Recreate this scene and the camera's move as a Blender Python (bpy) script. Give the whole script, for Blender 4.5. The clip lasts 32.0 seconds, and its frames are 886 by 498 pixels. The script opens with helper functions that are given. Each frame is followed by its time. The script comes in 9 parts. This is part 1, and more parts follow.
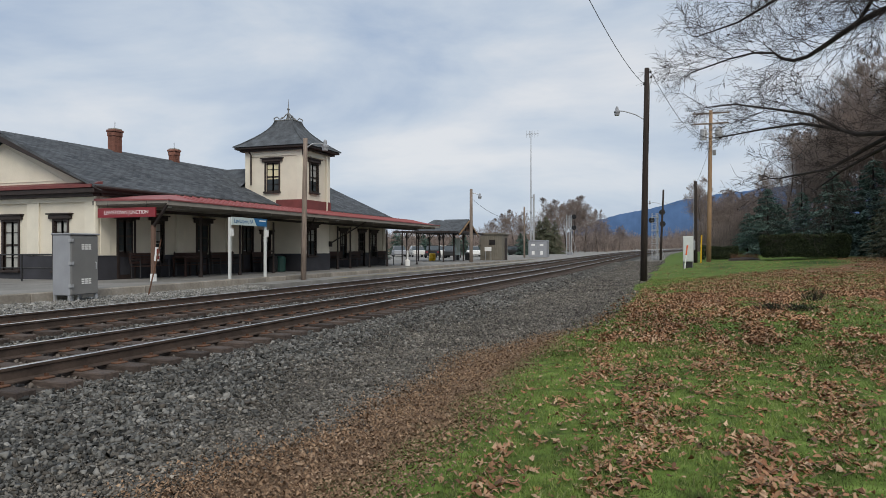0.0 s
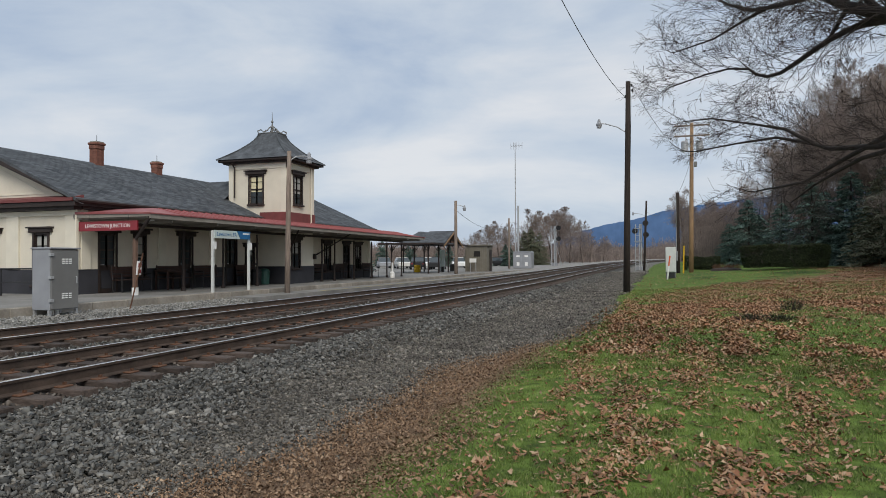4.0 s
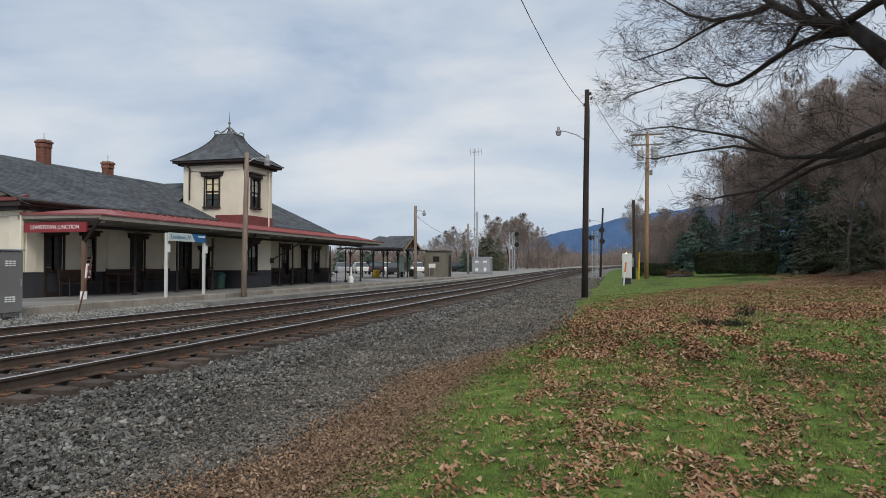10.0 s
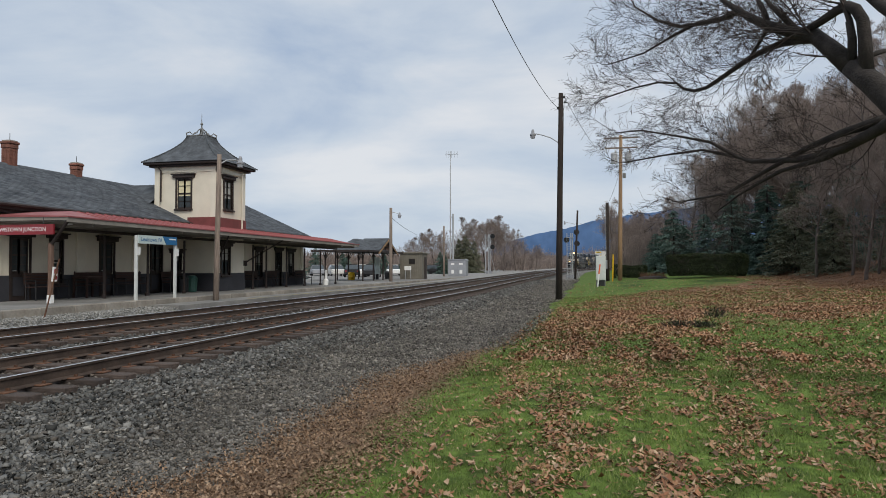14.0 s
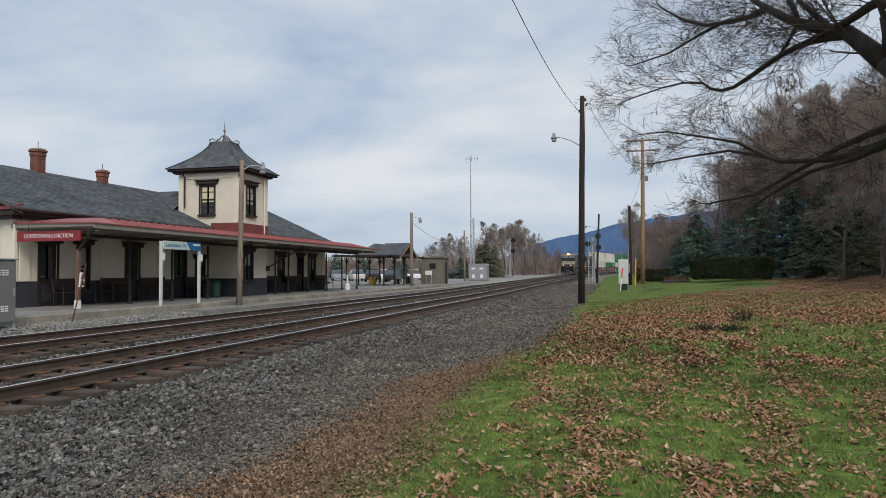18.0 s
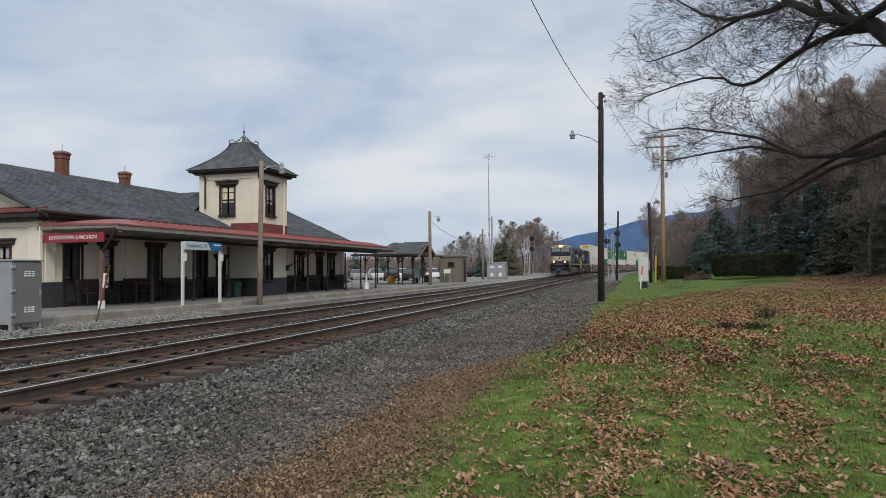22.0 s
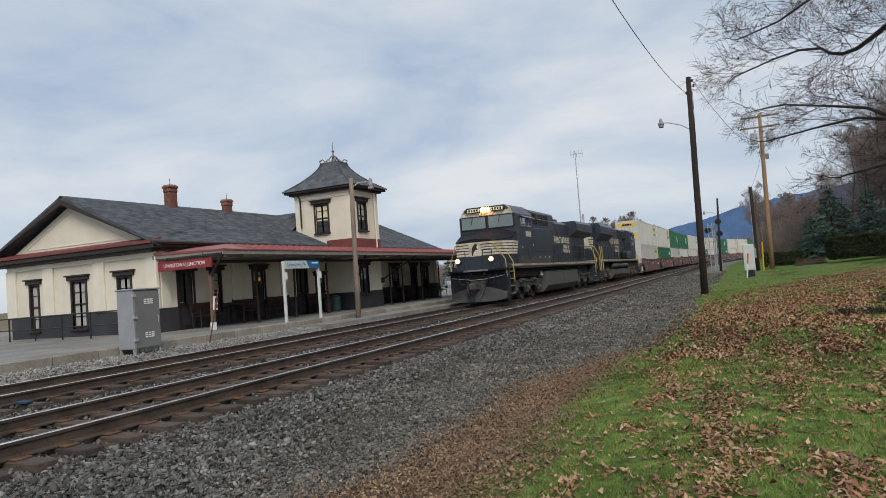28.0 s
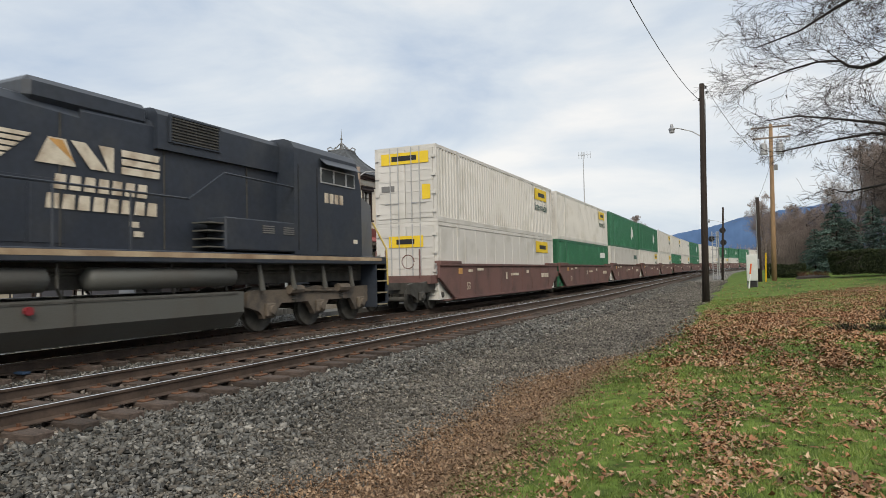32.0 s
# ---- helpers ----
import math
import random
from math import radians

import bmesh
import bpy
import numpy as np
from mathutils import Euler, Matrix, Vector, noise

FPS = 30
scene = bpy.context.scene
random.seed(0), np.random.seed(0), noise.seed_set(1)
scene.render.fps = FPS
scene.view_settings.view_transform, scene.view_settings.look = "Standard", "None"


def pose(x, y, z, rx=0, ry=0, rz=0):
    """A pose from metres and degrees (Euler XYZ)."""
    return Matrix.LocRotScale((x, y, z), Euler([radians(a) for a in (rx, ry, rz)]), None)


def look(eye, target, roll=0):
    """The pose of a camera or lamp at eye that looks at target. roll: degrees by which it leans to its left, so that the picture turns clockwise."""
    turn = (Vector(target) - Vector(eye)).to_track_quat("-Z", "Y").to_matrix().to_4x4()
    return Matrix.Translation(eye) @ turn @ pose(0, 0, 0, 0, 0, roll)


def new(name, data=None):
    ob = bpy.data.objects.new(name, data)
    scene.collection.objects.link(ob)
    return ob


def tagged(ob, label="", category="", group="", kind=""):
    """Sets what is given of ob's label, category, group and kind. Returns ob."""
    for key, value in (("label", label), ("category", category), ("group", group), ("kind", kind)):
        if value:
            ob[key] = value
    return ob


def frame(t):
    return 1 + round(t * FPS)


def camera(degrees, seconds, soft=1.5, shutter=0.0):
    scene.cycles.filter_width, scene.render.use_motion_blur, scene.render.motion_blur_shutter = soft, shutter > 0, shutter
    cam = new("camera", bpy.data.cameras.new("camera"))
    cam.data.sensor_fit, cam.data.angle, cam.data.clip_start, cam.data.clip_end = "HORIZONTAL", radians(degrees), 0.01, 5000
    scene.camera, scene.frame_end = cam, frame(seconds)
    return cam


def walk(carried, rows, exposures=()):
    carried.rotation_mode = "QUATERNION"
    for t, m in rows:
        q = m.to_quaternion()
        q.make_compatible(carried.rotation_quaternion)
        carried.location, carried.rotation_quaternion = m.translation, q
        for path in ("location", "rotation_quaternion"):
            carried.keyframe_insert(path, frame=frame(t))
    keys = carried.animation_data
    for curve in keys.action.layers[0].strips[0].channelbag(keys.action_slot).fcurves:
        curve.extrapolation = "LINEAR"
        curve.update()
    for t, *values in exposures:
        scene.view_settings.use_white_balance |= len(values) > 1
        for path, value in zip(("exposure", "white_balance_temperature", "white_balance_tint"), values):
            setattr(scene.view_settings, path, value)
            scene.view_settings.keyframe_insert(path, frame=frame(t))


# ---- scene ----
cam = camera(67.07, 32.0, 0.65, 0.12)


def aim(x, y, z, yaw, pitch, roll):
    a, p = radians(yaw), radians(pitch)
    eye = Vector((x, y, z))
    return look(eye, eye + Vector((-math.sin(a) * math.cos(p), math.cos(a) * math.cos(p), math.sin(p))), roll)


# seconds, eye in metres, yaw to the left of the line of the rails, pitch, roll
PATH = [
    (0.0, 0.000, -0.000, 1.280, 19.72, -0.02, 0.00),
    (0.5, 0.040, -0.035, 1.305, 19.66, 0.05, 0.21),
    (1.0, 0.075, -0.073, 1.322, 19.43, 0.34, 0.23),
    (1.5, 0.044, -0.055, 1.305, 19.22, 0.46, 0.33),
    (2.0, 0.060, -0.063, 1.311, 19.08, 0.40, 0.06),
    (2.5, 0.100, -0.088, 1.326, 18.92, 0.46, -0.12),
    (3.0, 0.098, -0.092, 1.325, 18.73, 0.82, -0.14),
    (3.5, 0.066, -0.071, 1.318, 18.53, 0.93, -0.17),
    (5.5, 0.178, -0.021, 1.312, 18.43, 1.05, -2.00),
    (6.0, 0.213, -0.018, 1.316, 18.46, 0.38, -4.05),
    (6.5, 0.135, 0.007, 1.306, 18.70, 0.31, -2.14),
    (7.0, -0.042, 0.020, 1.290, 18.57, 0.89, 0.03),
    (7.5, -0.136, 0.023, 1.275, 18.68, 1.16, 0.22),
    (8.0, -0.082, 0.025, 1.287, 18.17, 1.26, 0.16),
    (8.5, -0.047, 0.024, 1.294, 17.80, 1.53, -0.13),
    (9.0, -0.036, 0.038, 1.286, 16.74, 1.57, -0.18),
    (9.5, -0.039, 0.040, 1.285, 15.51, 1.61, 0.18),
    (10.0, -0.039, 0.039, 1.293, 14.91, 1.40, 0.08),
    (10.5, -0.029, 0.053, 1.291, 13.19, 1.43, 0.28),
    (11.0, -0.034, 0.040, 1.295, 12.03, 1.38, 0.43),
    (11.5, -0.038, 0.024, 1.297, 11.84, 1.31, 0.63),
    (12.0, -0.038, 0.036, 1.298, 11.82, 1.29, 0.36),
    (12.5, -0.043, 0.030, 1.298, 12.25, 1.34, 0.33),
    (13.0, -0.039, 0.034, 1.300, 12.67, 1.38, 0.24),
    (13.5, -0.027, 0.039, 1.299, 13.10, 1.43, -0.00),
    (14.0, 0.031, 0.047, 1.301, 12.89, 1.59, -0.03),
    (14.5, 0.102, 0.033, 1.307, 12.81, 1.61, -0.31),
    (16.5, -0.042, 0.103, 1.291, 13.32, 2.00, 0.36),
    (17.0, -0.039, 0.096, 1.293, 13.60, 2.03, -0.15),
    (17.5, -0.044, 0.088, 1.291, 14.43, 2.01, -0.23),
    (18.0, -0.040, 0.098, 1.285, 14.61, 2.00, -0.26),
    (18.5, -0.047, 0.093, 1.286, 14.63, 1.95, -0.35),
    (19.0, -0.044, 0.095, 1.288, 14.78, 1.89, -0.39),
    (19.5, -0.045, 0.095, 1.291, 14.85, 1.89, -0.30),
    (20.0, -0.047, 0.102, 1.291, 14.89, 1.91, -0.25),
    (20.5, -0.049, 0.108, 1.287, 14.91, 1.99, -0.01),
    (21.0, -0.046, 0.104, 1.287, 14.77, 2.04, -0.08),
    (21.5, -0.047, 0.095, 1.290, 14.83, 1.92, -0.30),
    (22.0, -0.049, 0.099, 1.292, 16.18, 1.88, -0.58),
    (22.5, -0.045, 0.105, 1.291, 17.91, 1.90, -0.93),
    (23.0, -0.032, 0.102, 1.289, 18.66, 1.97, -1.26),
    (23.5, -0.028, 0.099, 1.291, 18.61, 2.03, -1.12),
    (24.0, -0.035, 0.096, 1.289, 18.67, 2.08, -1.04),
    (24.5, -0.042, 0.096, 1.292, 19.07, 2.13, -0.99),
    (25.0, -0.038, 0.109, 1.289, 20.79, 2.18, -1.76),
    (25.5, -0.014, 0.090, 1.292, 21.59, 2.21, -2.88),
    (27.5, 0.009, 0.098, 1.290, 23.75, 2.57, -4.63),
    (28.0, 0.008, 0.105, 1.293, 24.06, 2.65, -4.33),
    (28.5, 0.006, 0.124, 1.293, 24.38, 2.68, -4.24),
    (29.0, 0.001, 0.131, 1.287, 24.62, 2.70, -4.16),
    (29.5, -0.009, 0.139, 1.284, 24.92, 2.83, -4.07),
    (30.0, -0.004, 0.131, 1.279, 25.18, 2.90, -4.05),
    (30.5, -0.023, 0.141, 1.282, 25.30, 2.96, -3.85),
    (31.0, -0.006, 0.118, 1.275, 25.29, 3.04, -3.67),
    (31.5, -0.017, 0.120, 1.281, 24.51, 2.62, -1.80),
    (32.0, -0.051, 0.125, 1.288, 24.28, 2.14, -1.23),
]
walk(cam, [(t, aim(*r)) for t, *r in PATH], exposures=[(0, 0.1, 6500, 10), (26, 0.1, 6500, 10), (28.7, 0.16, 6520, 10), (30, 0.33, 6620, 10), (31, 0.41, 6880, 10), (32, 0.42, 7000, 10)])

# ---------------------------------------------------------------- world and sun
world = bpy.data.worlds.new("overcast_sky")
scene.world = world
world.use_nodes = True
wn, wl = world.node_tree.nodes, world.node_tree.links
wn.clear()
w_out, w_bg, w_sky = wn.new("ShaderNodeOutputWorld"), wn.new("ShaderNodeBackground"), wn.new("ShaderNodeTexSky")
w_sky.sky_type, w_sky.sun_disc = "NISHITA", False
w_sky.sun_elevation, w_sky.sun_rotation = radians(42), radians(145)
w_co, w_map, w_n1, w_n2 = wn.new("ShaderNodeTexCoord"), wn.new("ShaderNodeMapping"), wn.new("ShaderNodeTexNoise"), wn.new("ShaderNodeTexNoise")
w_map.inputs["Scale"].default_value = (1.0, 1.0, 3.2)
w_n1.inputs["Scale"].default_value, w_n1.inputs["Detail"].default_value, w_n1.inputs["Roughness"].default_value = 2.0, 8, 0.55
w_n1.inputs["Distortion"].default_value = 0.35
w_n2.inputs["Scale"].default_value, w_n2.inputs["Detail"].default_value = 5.0, 5
w_ramp, w_mix, w_add = wn.new("ShaderNodeValToRGB"), wn.new("ShaderNodeMix"), wn.new("ShaderNodeMath")
w_add.operation, w_add.inputs[1].default_value = "MULTIPLY_ADD", 0.25
w_mix.data_type = "RGBA"
w_mix.inputs["Factor"].default_value = 0.93
w_ramp.color_ramp.elements.new(0.6)
for w_e, w_p, w_c in zip(w_ramp.color_ramp.elements, (0.46, 0.62, 0.80), ((3.7, 4.6, 6.0, 1), (5.2, 5.9, 6.8, 1), (7.0, 7.2, 7.5, 1))):
    w_e.position, w_e.color = w_p, w_c
wl.new(w_co.outputs["Generated"], w_map.inputs["Vector"])
wl.new(w_map.outputs["Vector"], w_n1.inputs["Vector"])
wl.new(w_map.outputs["Vector"], w_n2.inputs["Vector"])
wl.new(w_n2.outputs["Fac"], w_add.inputs[0])
wl.new(w_n1.outputs["Fac"], w_add.inputs[2])
wl.new(w_add.outputs[0], w_ramp.inputs["Fac"])
wl.new(w_sky.outputs["Color"], w_mix.inputs["A"])
wl.new(w_ramp.outputs["Color"], w_mix.inputs["B"])
wl.new(w_mix.outputs["Result"], w_bg.inputs["Color"])
w_bg.inputs["Strength"].default_value = 0.1
wl.new(w_bg.outputs["Background"], w_out.inputs["Surface"])

sun = new("sun", bpy.data.lights.new("sun", "SUN"))
sun.data.energy, sun.data.angle, sun.data.color = 1.9, radians(28), (1.0, 0.94, 0.84)
sun.matrix_world = look((0, 0, 28), (-18, 26, 0))

# ---------------------------------------------------------------- materials


def mat(name, color, rough=0.7, metal=0.0, vary=0.25, scale=3.0, fine=40.0, bump=0.1, second=None, amount=0.5, random_obj=0.0, spec=0.5, emit=None, stretch=None):
    """A material with variation at two scales; second: a colour of stains or wear."""
    m = bpy.data.materials.new(name)
    m.use_nodes = True
    n, l = m.node_tree.nodes, m.node_tree.links
    b = n["Principled BSDF"]
    b.inputs["Roughness"].default_value, b.inputs["Metallic"].default_value = rough, metal
    b.inputs["Specular IOR Level"].default_value = spec
    co, mp = n.new("ShaderNodeTexCoord"), n.new("ShaderNodeMapping")
    l.new(co.outputs["Object"], mp.inputs["Vector"])
    if stretch:
        mp.inputs["Scale"].default_value = stretch
    n1, n2 = n.new("ShaderNodeTexNoise"), n.new("ShaderNodeTexNoise")
    for q, s, d in ((n1, scale, 5), (n2, fine, 3)):
        q.inputs["Scale"].default_value, q.inputs["Detail"].default_value = s, d
        l.new(mp.outputs["Vector"], q.inputs["Vector"])
    r1 = n.new("ShaderNodeValToRGB")
    r1.color_ramp.elements[0].position, r1.color_ramp.elements[1].position = 0.35, 0.68
    if second:
        c2 = second
        r1.color_ramp.elements[0].position, r1.color_ramp.elements[1].position = 0.62 - 0.3 * amount, 0.72
    else:
        c2 = tuple(c * (1 + vary) for c in color)
        color = tuple(c * (1 - vary) for c in color)
    r1.color_ramp.elements[0].color, r1.color_ramp.elements[1].color = (*color, 1), (*c2, 1)
    l.new(n1.outputs["Fac"], r1.inputs["Fac"])
    hsv = n.new("ShaderNodeHueSaturation")
    l.new(r1.outputs["Color"], hsv.inputs["Color"])
    val = n.new("ShaderNodeMapRange")
    val.inputs["From Min"].default_value, val.inputs["From Max"].default_value = 0.25, 0.75
    val.inputs["To Min"].default_value, val.inputs["To Max"].default_value = 1 - vary * 0.6, 1 + vary * 0.6
    l.new(n2.outputs["Fac"], val.inputs["Value"])
    last = val.outputs["Result"]
    if random_obj:
        info, ml = n.new("ShaderNodeObjectInfo"), n.new("ShaderNodeMapRange")
        ml.inputs["To Min"].default_value, ml.inputs["To Max"].default_value = 1 - random_obj, 1 + random_obj
        l.new(info.outputs["Random"], ml.inputs["Value"])
        mu = n.new("ShaderNodeMath")
        mu.operation = "MULTIPLY"
        l.new(last, mu.inputs[0])
        l.new(ml.outputs["Result"], mu.inputs[1])
        last = mu.outputs[0]
    l.new(last, hsv.inputs["Value"])
    l.new(hsv.outputs["Color"], b.inputs["Base Color"])
    if bump:
        bp = n.new("ShaderNodeBump")
        bp.inputs["Strength"].default_value, bp.inputs["Distance"].default_value = bump, 0.02
        l.new(n2.outputs["Fac"], bp.inputs["Height"])
        l.new(bp.outputs["Normal"], b.inputs["Normal"])
    if emit:
        b.inputs["Emission Color"].default_value, b.inputs["Emission Strength"].default_value = (*emit[:3], 1), emit[3]
    return m


def island_mat(name, colors, rough=0.9, vary=0.3, spec=0.3):
    """For loose pieces in one mesh: each piece takes its own colour from the row of colours."""
    m = bpy.data.materials.new(name)
    m.use_nodes = True
    n, l = m.node_tree.nodes, m.node_tree.links
    b = n["Principled BSDF"]
    b.inputs["Roughness"].default_value, b.inputs["Specular IOR Level"].default_value = rough, spec
    g, r = n.new("ShaderNodeNewGeometry"), n.new("ShaderNodeValToRGB")
    e = r.color_ramp.elements
    while len(e) < len(colors):
        e.new(0.5)
    for k, c in enumerate(colors):
        e[k].position, e[k].color = k / (len(colors) - 1), (*c, 1)
    l.new(g.outputs["Random Per Island"], r.inputs["Fac"])
    co, nz, h, mr = n.new("ShaderNodeTexCoord"), n.new("ShaderNodeTexNoise"), n.new("ShaderNodeHueSaturation"), n.new("ShaderNodeMapRange")
    l.new(co.outputs["Object"], nz.inputs["Vector"])
    nz.inputs["Scale"].default_value = 1.3
    mr.inputs["From Min"].default_value, mr.inputs["From Max"].default_value = 0.3, 0.7
    mr.inputs["To Min"].default_value, mr.inputs["To Max"].default_value = 1 - vary, 1 + vary
    l.new(nz.outputs["Fac"], mr.inputs["Value"])
    l.new(mr.outputs["Result"], h.inputs["Value"])
    l.new(r.outputs["Color"], h.inputs["Color"])
    l.new(h.outputs["Color"], b.inputs["Base Color"])
    return m


def glass_mat(name, color=(0.05, 0.06, 0.065), rough=0.06):
    m = bpy.data.materials.new(name)
    m.use_nodes = True
    b = m.node_tree.nodes["Principled BSDF"]
    b.inputs["Base Color"].default_value = (*color, 1)
    b.inputs["Roughness"].default_value, b.inputs["Specular IOR Level"].default_value = rough, 1.0
    return m


